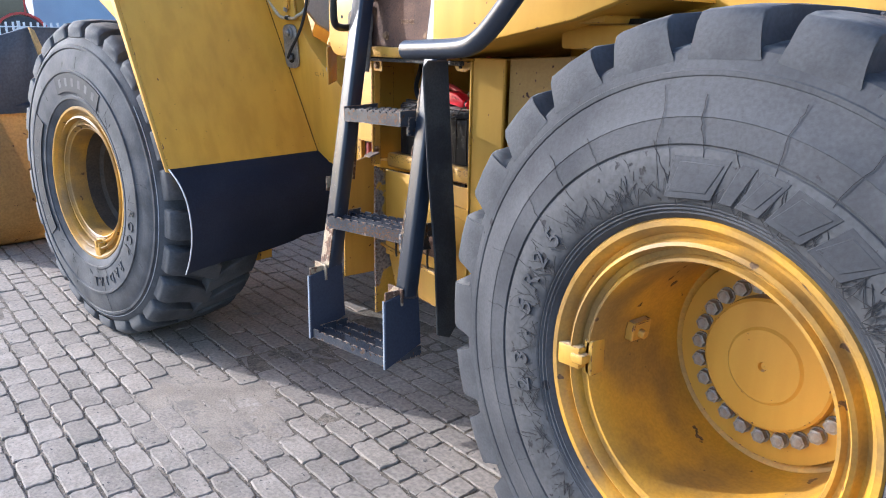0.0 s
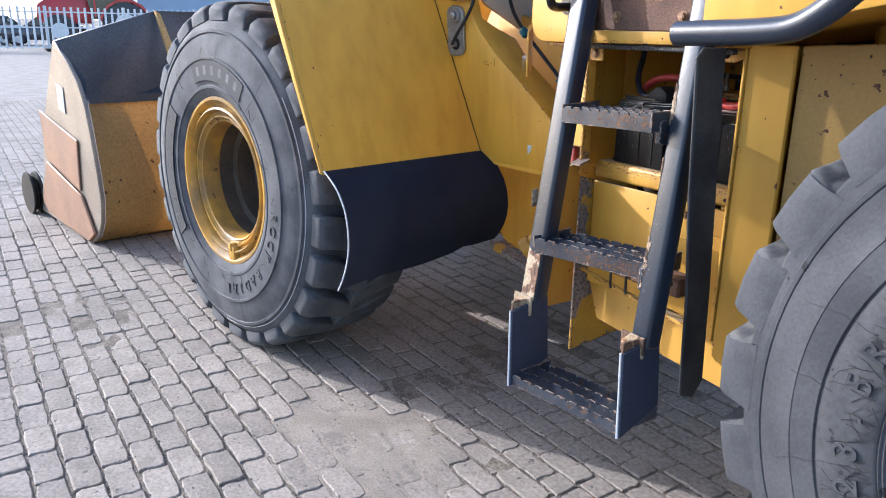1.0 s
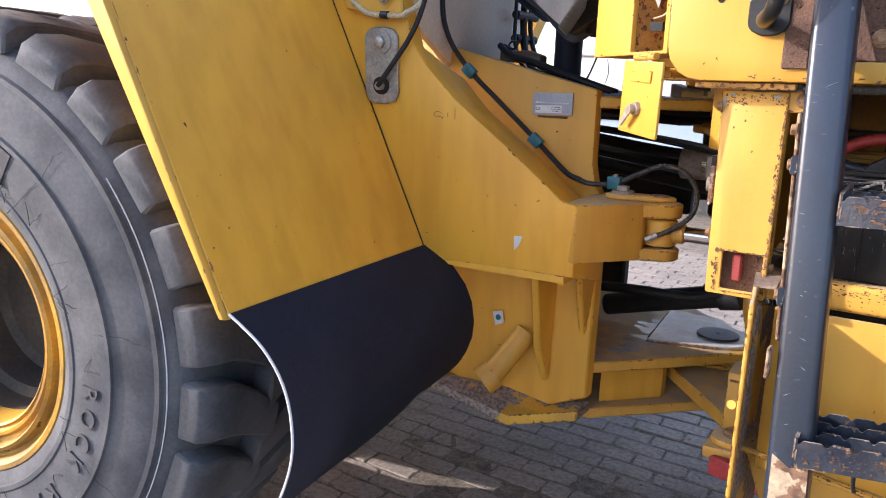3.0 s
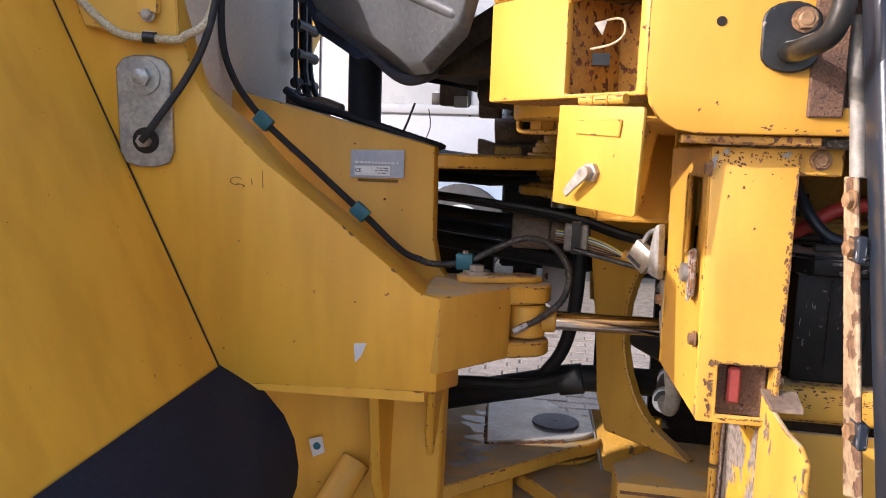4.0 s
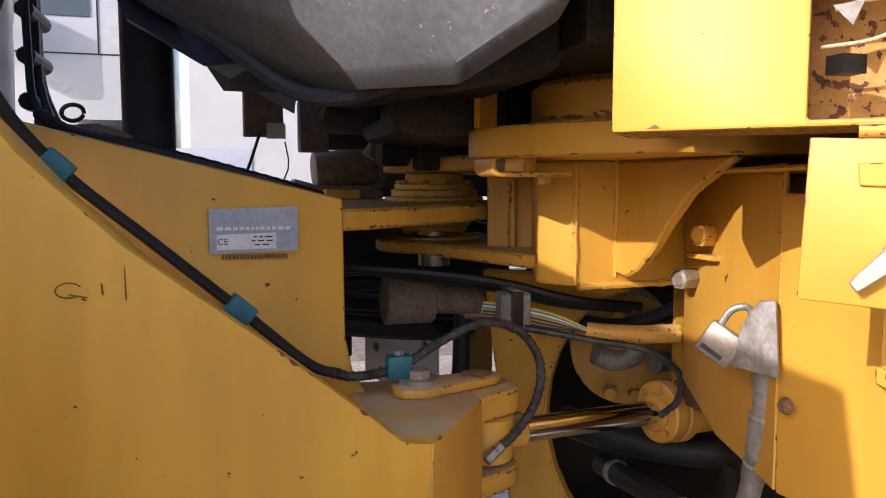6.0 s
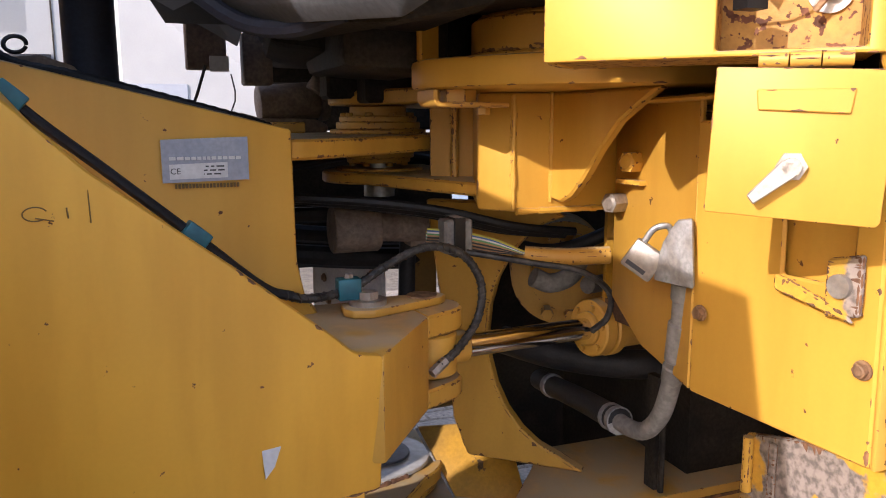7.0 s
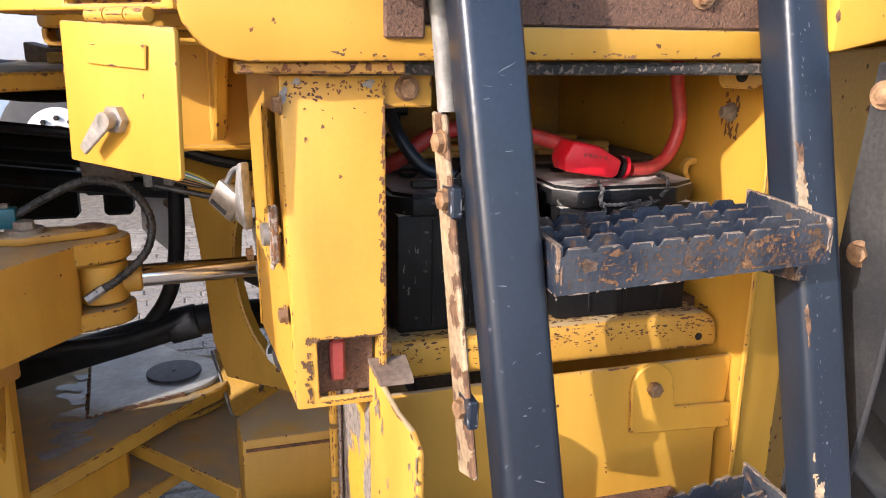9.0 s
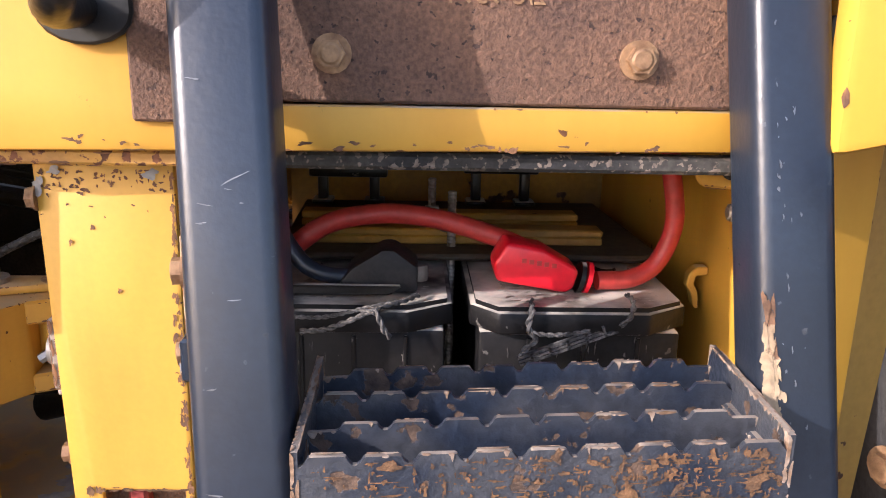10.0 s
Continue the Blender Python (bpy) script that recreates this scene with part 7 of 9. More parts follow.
# ----- deck box, battery compartment -----
def deck_box():
    d = V(0.221, -0.208, 0).normalized()          # along the slanted face
    n = V(-d.y, d.x, 0)                            # towards the inside
    if n.y < 0:
        n = -n
    A = V(-2.465, 1.918, 1.522)
    bm = bmesh.new()
    walled(bm, A, d, V(0, 0, 1), 0.3035, 0.147, (0.163, 0.288, 0.006, 0.13), n * 0.012)
    bevel(bm, 0.005, 2)
    bx = part("deck_box", bm, YEL, loader, "bright yellow deck box with open slanted face")
    B = A + d * 0.3035
    f1 = V(-1.60, B.y + 0.028, 0)
    # long front face with rounded lower corner
    run = [(B.x, 1.669), (B.x, 1.535), (B.x + 0.006, 1.512), (B.x + 0.02, 1.492), (B.x + 0.04, 1.481), (B.x + 0.062, 1.4775), (-1.60, 1.482), (-1.60, 1.513), (-2.032, 1.513), (-2.032, 1.669)]
    bm = bmesh.new()
    slab(bm, [V(x, B.y + (x - B.x) * 0.042, z) for x, z in run], (0, 0.012, 0))
    bevel(bm, 0.004, 2)
    part("front_face", bm, YEL, bx)
    bm = bmesh.new()
    slab(bm, [A + V(0, 0, 0.148), B + V(0, 0, 0.148), V(-1.60, B.y + 0.028, 1.67), V(-1.60, 1.92, 1.67), V(-2.3, 1.92, 1.67), A + n * 0.1 + V(0, 0, 0.148)], (0, 0, 0.008))
    bevel(bm, 0.003)
    part("top_plate", bm, YEL, bx)
    bm = bmesh.new()
    slab(bm, [A + d * 0.004 + n * 0.0125 + V(0, 0, 0.001), A + d * 0.296 + n * 0.0125 + V(0, 0, 0.001), A + d * 0.296 + n * 0.118 + V(0, 0, 0.001), A + d * 0.004 + n * 0.118 + V(0, 0, 0.001)], (0, 0, 0.006))
    part("floor_plate", bm, YEL_RUST, bx)
    bm = bmesh.new()
    slab(bm, [A + n * 0.0125, A + n * 0.118, A + n * 0.118 + V(0, 0, 0.146), A + n * 0.0125 + V(0, 0, 0.146)], d * 0.008)
    part("end_plate", bm, YEL, bx)
    bm = bmesh.new()
    slab(bm, [B + V(0.0, 0.02, -0.03), V(-1.60, B.y + 0.045, 1.488), V(-1.60, 2.25, 1.488), V(-2.18, 2.25, 1.488)], (0, 0, 0.006))
    bevel(bm, 0.003)
    part("bottom_plate", bm, YEL, bx)
    bm = bmesh.new()
    box(bm, -2.195, -2.03, 1.73, 1.76, 1.466, 1.4772)
    bevel(bm, 0.002)
    part("bottom_lip", bm, YEL_RUST, bx, "rusty lower lip of the deck box")
    # rusty inside
    bm = bmesh.new()
    slab(bm, [A + d * 0.155 + n * 0.012 + V(0, 0, 0.004), A + d * 0.155 + n * 0.11 + V(0, 0, 0.004), A + d * 0.155 + n * 0.11 + V(0, 0, 0.14), A + d * 0.155 + n * 0.012 + V(0, 0, 0.14)], d * 0.006)
    slab(bm, [A + d * 0.15 + n * 0.11 + V(0, 0, 0.004), A + d * 0.30 + n * 0.11 + V(0, 0, 0.004), A + d * 0.30 + n * 0.11 + V(0, 0, 0.14), A + d * 0.15 + n * 0.11 + V(0, 0, 0.14)], n * 0.006)
    slab(bm, [A + d * 0.291 + n * 0.012 + V(0, 0, 0.004), A + d * 0.291 + n * 0.11 + V(0, 0, 0.004), A + d * 0.291 + n * 0.11 + V(0, 0, 0.14), A + d * 0.291 + n * 0.012 + V(0, 0, 0.14)], d * 0.006)
    part("box_lining", bm, YEL_RUST, bx, "rust speckled inside of the deck box")
    bm = bmesh.new()
    q = V(-2.16, B.y + (-2.16 - B.x) * 0.042, 1.611)
    cyl(bm, q + V(0, -0.0008, 0), q + V(0, 0.001, 0), 0.006, 16)
    part("bolt_hole", bm, GRIME_SHADE, bx)
    bm = bmesh.new()
    q = A + d * 0.262 + n * 0.108 + V(0, 0, 0.068)
    cyl(bm, q, q - n * 0.003, 0.021, 28)
    ring = part("switch_disc", bm, PALE, bx, "pale round label of the battery switch")
    bm = bmesh.new()
    cyl(bm, q - n * 0.003, q - n * 0.014, 0.009, 14)
    tube(bm, [q - n * 0.014, q - n * 0.022 - d * 0.008 - V(0, 0, 0.012), q - n * 0.02 - d * 0.014 - V(0, 0, 0.02)], 0.0035, 8, 3)
    part("switch_key", bm, BOLT, ring)
    bm = bmesh.new()
    q2 = A + d * 0.19 + n * 0.04 + V(0, 0, 0.07)
    tube(bm, [q2 - d * 0.02, q2 + d * 0.02 + V(0, 0, 0.004), q2 + d * 0.04 + V(0, 0, 0.016), q2 + d * 0.035 + V(0, 0, 0.034), q2 + d * 0.01 + V(0, 0, 0.036), q2 - d * 0.01 + V(0, 0, 0.03)], 0.0017, 8, 5)
    part("white_cable", bm, CREAM, bx)
    bm = bmesh.new()
    q3 = q2 + V(0, 0, 0.034) - n * 0.004
    slab(bm, [q3 - d * 0.012, q3 + d * 0.012 + V(0, 0, 0.002), q3 + d * 0.004 - V(0, 0, 0.018)], n * 0.001)
    part("cable_tag", bm, GREASE, bx)
    bm = bmesh.new()
    box(bm, -0.012, 0.012, -0.01, 0.01, -0.008, 0.008, Matrix.Translation(q2 - V(0, 0, 0.016)))
    part("cable_plug", bm, BLACK, bx)
    # hinged small door below, folded down
    o = A + d * 0.166 - n * 0.004
    bm = bmesh.new()
    slab(bm, [o + V(0, 0, -0.009), o + d * 0.145 + V(0, 0, -0.015), o + d * 0.147 + V(0, 0, -0.02), o + d * 0.142 + V(0, 0, -0.147), o + d * 0.138 + V(0, 0, -0.151), o - d * 0.005 + V(0, 0, -0.142)], n * -0.006)
    bevel(bm, 0.002, 2)
    door = part("small_door", bm, YEL, loader, "small yellow hinged door with key lock")
    bm = bmesh.new()
    h0 = o + d * 0.035 + V(0, 0, -0.004)
    for k in range(3):
        cyl(bm, h0 + d * (0.026 * k), h0 + d * (0.026 * k + 0.0245), 0.0068, 12)
    part("hinge", bm, YEL_WORN, door)
    bm = bmesh.new()
    slab(bm, [o + d * 0.035 - n * 0.0075 + V(0, 0, -0.03), o + d * 0.115 - n * 0.0075 + V(0, 0, -0.03), o + d * 0.112 - n * 0.0075 + V(0, 0, -0.052), o + d * 0.037 - n * 0.0075 + V(0, 0, -0.048)], n * -0.002)
    bevel(bm, 0.0012)
    part("raised_patch", bm, YEL, door)
    k = o + d * 0.068 - n * 0.006 + V(0, 0, -0.098)
    bm = bmesh.new()
    cyl(bm, k, k - n * 0.008, 0.0135, 6)
    cyl(bm, k - n * 0.008, k - n * 0.018, 0.008, 16)
    lk = part("lock_barrel", bm, STEEL, door, "worn zinc lock barrel")
    bm = bmesh.new()
    e = k - n * 0.014
    slab(bm, [e + d * 0.008 + V(0, 0, 0.004), e + d * 0.004 - V(0, 0, 0.008), e - d * 0.03 - V(0, 0, 0.034), e - d * 0.036 - V(0, 0, 0.026), e - d * 0.008 + V(0, 0, 0.006)], n * -0.004)
    bevel(bm, 0.001)
    part("lock_lever", bm, STEEL, lk)


YEL_RUST = surface("rust speckled yellow paint", (0.5, 0.265, 0.04), (0.34, 0.165, 0.045), 0.6, scale=7, fine=120, fine_amount=0.15, bump=0.3,
                   chip=(0.17, 0.065, 0.032), chip_scale=105, chip_at=0.56)
# real rust spots on a yellow lowered to hold the panel's shade
YEL_SPOT = surface("rust spotted yellow paint darkened for shade", (0.44, 0.255, 0.055), (0.36, 0.205, 0.05), 0.55, scale=3, fine=120, fine_amount=0.08, bump=0.1,
                   chip=(0.12, 0.05, 0.03), chip_scale=38, chip_at=0.645)
deck_box()


def post_panel():
    """The hollow front post beside the batteries with its latch window and lower slot."""
    x0, x1, y, z0, z1 = -2.153, -2.044, 1.762, 1.097, 1.464

    def lean(bm):
        """The free edge runs in a little towards the foot."""
        for v in bm.verts:
            v.co.x += 0.006 * (z1 - v.co.z) / (z1 - z0) * min(1.0, max(0.0, (x1 - v.co.x) / (x1 - x0)))
        return bm
    bm = bmesh.new()
    walled(bm, (x0, y, z0), (1, 0, 0), (0, 0, 1), x1 - x0, z1 - z0, (0.027, 0.0995, 0.012, 0.081), (0, 0.008, 0))
    bevel(bm, 0.0035, 2)
    p = part("battery_post", lean(bm), YEL_WORN, loader, "yellow hollow post with rusty chipped edges")
    bm = bmesh.new()
    L = (V(-2.174, 2.03, 0) - V(x0, y, 0))
    ln = L.length
    walled(bm, (x0, y + 0.008, z0), L.normalized(), (0, 0, 1), ln, z1 - z0, (0.035, 0.125, 0.19, 0.325), (0.008, 0.001, 0))
    bevel(bm, 0.003)
    lean(bm)
    part("post_side", bm, YEL, p)
    bm = bmesh.new()
    box(bm, x1 - 0.008, x1, y + 0.008, y + 0.035, z0, z1)
    box(bm, x0 + 0.008, x1 - 0.008, y + 0.0085, y + 0.06, z1 - 0.01, z1 - 0.002)
    bevel(bm, 0.002)
    part("post_flange", bm, YEL_WORN, p)
    bm = bmesh.new()
    box(bm, x0 + 0.012, x1 - 0.012, y + 0.03, y + 0.036, z0 + 0.005, z0 + 0.1)
    part("slot_back", bm, RUSTED, p)
    bm = bmesh.new()
    box(bm, -2.107, -2.09, y + 0.012, y + 0.03, 1.122, 1.172)
    bevel(bm, 0.003)
    part("red_tab", bm, RED_PAINT, p)
    bm = bmesh.new()
    box(bm, x0 + 0.012, x0 + 0.018, y + 0.012, y + 0.155, 1.26, 1.44)
    part("latch_back", bm, YEL_WORN, p)
    bm = bmesh.new()
    slab(bm, [(-2.157, 1.785, 1.262), (-2.161, 1.825, 1.255), (-2.161, 1.825, 1.318), (-2.157, 1.785, 1.328)], (-0.008, -0.001, 0))
    slab(bm, [(-2.161, 1.79, 1.254), (-2.171, 1.89, 1.272), (-2.171, 1.89, 1.290), (-2.167, 1.87, 1.285), (-2.161, 1.80, 1.264)], (-0.006, -0.001, 0))
    bevel(bm, 0.002)
    lt = part("latch", bm, YEL_CHIP, p, "scraped latch plate")
    bm = bmesh.new()
    cyl(bm, (-2.166, 1.805, 1.292), (-2.174, 1.804, 1.292), 0.013, 18)
    part("latch_key", bm, STEEL, lt)
    for q, ax in (((-2.153, 1.782, 1.205), (-1, -0.1, 0)), ((-2.151, 1.765, 1.435), (-1, -0.1, 0)), ((-2.178, 2.01, 1.215), (-1, -0.1, 0)), ((-2.045, 1.78, 1.155), (1, 0, 0))):
        bm = bmesh.new()
        hexbolt(bm, q, ax, 0.0085, 0.008, 0.011)
        part("bolt", bm, BOLT, p)
    bm = bmesh.new()
    box(bm, -2.05, -1.992, 1.768, 1.774, 1.43, 1.475)
    bevel(bm, 0.002)
    tb = part("mounting_tab", bm, YEL_WORN, p)
    bm = bmesh.new()
    hexbolt(bm, (-2.02, 1.768, 1.45), (0, -1, 0), 0.011, 0.01, 0.0135)
    part("bolt", bm, BOLT, tb)


post_panel()


def battery_bay():
    bm = bmesh.new()
    box(bm, -1.545, -1.537, 1.785, 2.42, 0.74, 1.478)
    bevel(bm, 0.002)
    w = part("bay_side_wall", bm, YEL, loader, "yellow battery bay side wall")
    # dusty wall; the brown in its yellow also stands for shade
    bm = bmesh.new()
    box(bm, -2.06, -1.53, 2.42, 2.43, 1.05, 1.478)
    part("bay_back_wall", bm, YEL_DIRTY, loader, "dusty yellow battery bay back wall, browned for its shade")
    # unseen roof plate, added to keep light off the back wall
    bm = bmesh.new()
    box(bm, -2.06, -1.53, 1.785, 2.43, 1.479, 1.485)
    part("bay_roof", bm, YEL_DIRTY, loader, "dirty yellow roof added to shade the battery bay")
    bm = bmesh.new()
    slab(bm, [(-2.062, 1.835, 1.083), (-2.062, 1.835, 1.136), (-1.572, 1.835, 1.136), (-1.552, 1.835, 1.122), (-1.548, 1.835, 1.083)], (0, 0.065, 0))
    bevel(bm, 0.010, 3)
    tr = part("tray_rail", bm, YEL_WORN, loader, "yellow tray rail with rusty top")
    for q, ax in (((-1.583, 1.8352, 1.102), V(0, -1, 0)), ((-1.605, 1.872, 1.1362), V(0, 0, 1))):
        bm = bmesh.new()
        cyl(bm, q, Vector(q) + ax * 0.0012, 0.0055, 14)
        part("drilled_hole", bm, GRIME_SHADE, tr)
    bm = bmesh.new()
    box(bm, -2.06, -1.547, 1.903, 2.42, 1.10, 1.135)
    part("battery_tray", bm, RUSTED, loader)
    bm = bmesh.new()
    box(bm, -2.12, -1.545, 1.742, 1.765, 1.464, 1.4775)
    bevel(bm, 0.003)
    part("seal_strip", bm, SEAL, loader, "black rubber seal strip above the batteries")
    bm = bmesh.new()
    slab(bm, [(-1.625, 1.79, 1.476), (-1.623, 1.79, 1.455), (-1.616, 1.79, 1.447), (-1.575, 1.79, 1.444), (-1.558, 1.79, 1.452), (-1.546, 1.79, 1.452), (-1.546, 1.79, 1.476)], (0, 0.007, 0))
    bevel(bm, 0.002)
    t = part("wall_tab", bm, YEL_WORN, w)
    bm = bmesh.new()
    cyl(bm, (-1.594, 1.79, 1.461), (-1.594, 1.787, 1.461), 0.0075, 14)
    part("tab_hole", bm, GRIME_SHADE, t)
    bm = bmesh.new()
    hexbolt(bm, (-1.545, 1.867, 1.41), (-1, 0, 0), 0.009, 0.014, 0.013)
    part("bolt", bm, STEEL, w)
    rnd = random.Random(8)
    bm = bmesh.new()
    for _ in range(26):
        dz = rnd.gauss(-0.008, 0.014)
        blobs(bm, [((-1.5452, 1.867 + rnd.gauss(0, 0.008), 1.41 + dz), rnd.uniform(0.001, 0.004), rnd.uniform(0.002, 0.009))], (0, 1, 0), (0, 0, 1), (-1, 0, 0), rnd)
    part("rust_stain", bm, RUST_CHIP, w, "brown rust run below the wall bolt")["kind"] = "stuff"
    bm = bmesh.new()
    slab(bm, [(-1.546, 1.945, 1.338), (-1.558, 1.945, 1.338), (-1.566, 1.945, 1.331), (-1.568, 1.945, 1.318), (-1.562, 1.945, 1.309), (-1.558, 1.945, 1.293), (-1.552, 1.945, 1.292), (-1.555, 1.945, 1.311), (-1.560, 1.945, 1.319), (-1.558, 1.945, 1.328), (-1.546, 1.945, 1.329)], (0, -0.014, 0))
    bevel(bm, 0.0015)
    part("wall_hook", bm, YEL_WORN, w)
    # lower cover panel
    bm = bmesh.new()
    slab(bm, [(-2.03, 1.806, 1.08), (-1.545, 1.806, 1.082), (-1.55, 1.806, 0.98), (-1.56, 1.806, 0.965), (-1.555, 1.806, 0.78), (-2.03, 1.806, 0.76)], (0, 0.01, 0))
    bevel(bm, 0.004, 2)
    lp = part("lower_cover", bm, YEL, loader, "yellow lower cover panel below the tray")
    bm = bmesh.new()
    run = [(-1.672 + 0.032 * math.cos(radians(a)), 1.053 + 0.032 * math.sin(radians(a))) for a in range(20, 200, 20)]
    slab(bm, [(x, 1.8055, z) for x, z in run + [(-1.70, 0.985), (-1.54, 0.975), (-1.54, 1.012), (-1.635, 1.018)]], (0, -0.007, 0))
    bevel(bm, 0.002)
    tab = part("cover_tab", bm, YEL, lp)
    bm = bmesh.new()
    hexbolt(bm, (-1.672, 1.798, 1.05), (0, -1, 0), 0.0105, 0.01)
    part("bolt", bm, BOLT, tab)
    bm = bmesh.new()
    slab(bm, [(-2.06, 1.83, 0.80), (-1.50, 1.83, 0.78), (-1.50, 1.83, 0.60), (-2.0, 1.83, 0.64)], (0, 0.02, 0))
    slab(bm, [(-2.06, 1.80, 0.80), (-1.6, 1.79, 0.75), (-1.6, 1.84, 0.75), (-2.06, 1.84, 0.80)], (0, 0, -0.012))
    bevel(bm, 0.003)
    part("bottom_skirt", bm, YEL_WORN, loader)
    bm = bmesh.new()
    box(bm, -1.98, -1.62, 1.74, 1.83, 0.84, 0.89)
    bevel(bm, 0.006)
    st = part("rusty_stay", bm, RUSTED, loader, "rusty stay below the lower step")
    for x in (-1.86, -1.80, -1.74, -1.68):
        bm = bmesh.new()
        tube(bm, [(x, 1.735, 0.89), (x, 1.735, 0.82), (x + 0.004, 1.735, 0.80)], 0.004, 6, 3)
        part("wire_tie", bm, BLACK, st)
    bm = bmesh.new()
    hexbolt(bm, (-1.90, 1.74, 0.865), (0, -1, 0), 0.014, 0.012)
    part("bolt", bm, BOLT, st)
    # left lower wall with scraped paint, and the open narrow door
    bm = bmesh.new()
    slab(bm, [(-2.062, 1.776, 1.09), (-2.064, 1.90, 1.06), (-2.066, 2.035, 1.022), (-2.066, 2.04, 0.55), (-2.066, 1.78, 0.52)], (0.01, 0, 0))
    bevel(bm, 0.003)
    part("lower_side_wall", bm, YEL_CHIP, loader, "scraped yellow and bare steel lower wall")
    bm = bmesh.new()
    box(bm, -2.072, -2.067, 1.972, 1.985, 0.55, 1.03)
    box(bm, -2.071, -2.067, 1.80, 1.90, 0.60, 0.86)
    bevel(bm, 0.002)
    part("wall_strip", bm, YEL_CHIP, loader)
    for k in range(5):
        bm = bmesh.new()
        cyl(bm, (-2.072, 2.022, 0.58 + 0.09 * k), (-2.072, 2.022, 0.662 + 0.09 * k), 0.0075, 12)
        part("hinge_knuckle", bm, YEL_WORN, loader, "chipped yellow hinge knuckle")
    bm = bmesh.new()
    tube(bm, [(-2.067, 1.87, 0.855), (-2.083, 1.845, 0.86), (-2.086, 1.82, 0.868)], 0.009, 10, 3)
    part("latch_pin", bm, YEL, loader)
    bm = bmesh.new()
    slab(bm, [(-2.064, 1.775, 1.14), (-2.058, 1.735, 1.128), (-2.052, 1.69, 1.118), (-2.046, 1.652, 1.128 - 0.012), (-2.042, 1.632, 1.10), (-2.042, 1.632, 0.70), (-2.064, 1.772, 0.69)], (0.008, 0.001, 0))
    bevel(bm, 0.003, 2)
    dr = part("narrow_door", bm, YEL_WORN, loader, "open narrow yellow door with chipped edge")
    bm = bmesh.new()
    slab(bm, [(-2.064, 1.775, 1.14), (-2.058, 1.735, 1.128), (-2.02, 1.735, 1.128), (-2.02, 1.775, 1.14)], (0, 0, 0.006))
    part("door_lip", bm, BROWN, dr)


battery_bay()


def rope(bm, pts, r):
    """Two strands laid round each other along a smooth line."""
    run = glide(pts, 14)
    ref = V(0.2, 0.9, 0.4)
    strands = ([], [])
    turn = 0.0
    for i, p in enumerate(run):
        ax = (run[min(i + 1, len(run) - 1)] - run[max(i - 1, 0)]).normalized()
        ref = (ref - ax * ref.dot(ax)).normalized()
        side = ax.cross(ref)
        if i:
            turn += (p - run[i - 1]).length / r * 0.9
        for k, line in enumerate(strands):
            a = turn + math.pi * k
            line.append(p + (ref * math.cos(a) + side * math.sin(a)) * r * 0.5)
    for line in strands:
        tube(bm, line, r * 0.58, 6, 1)


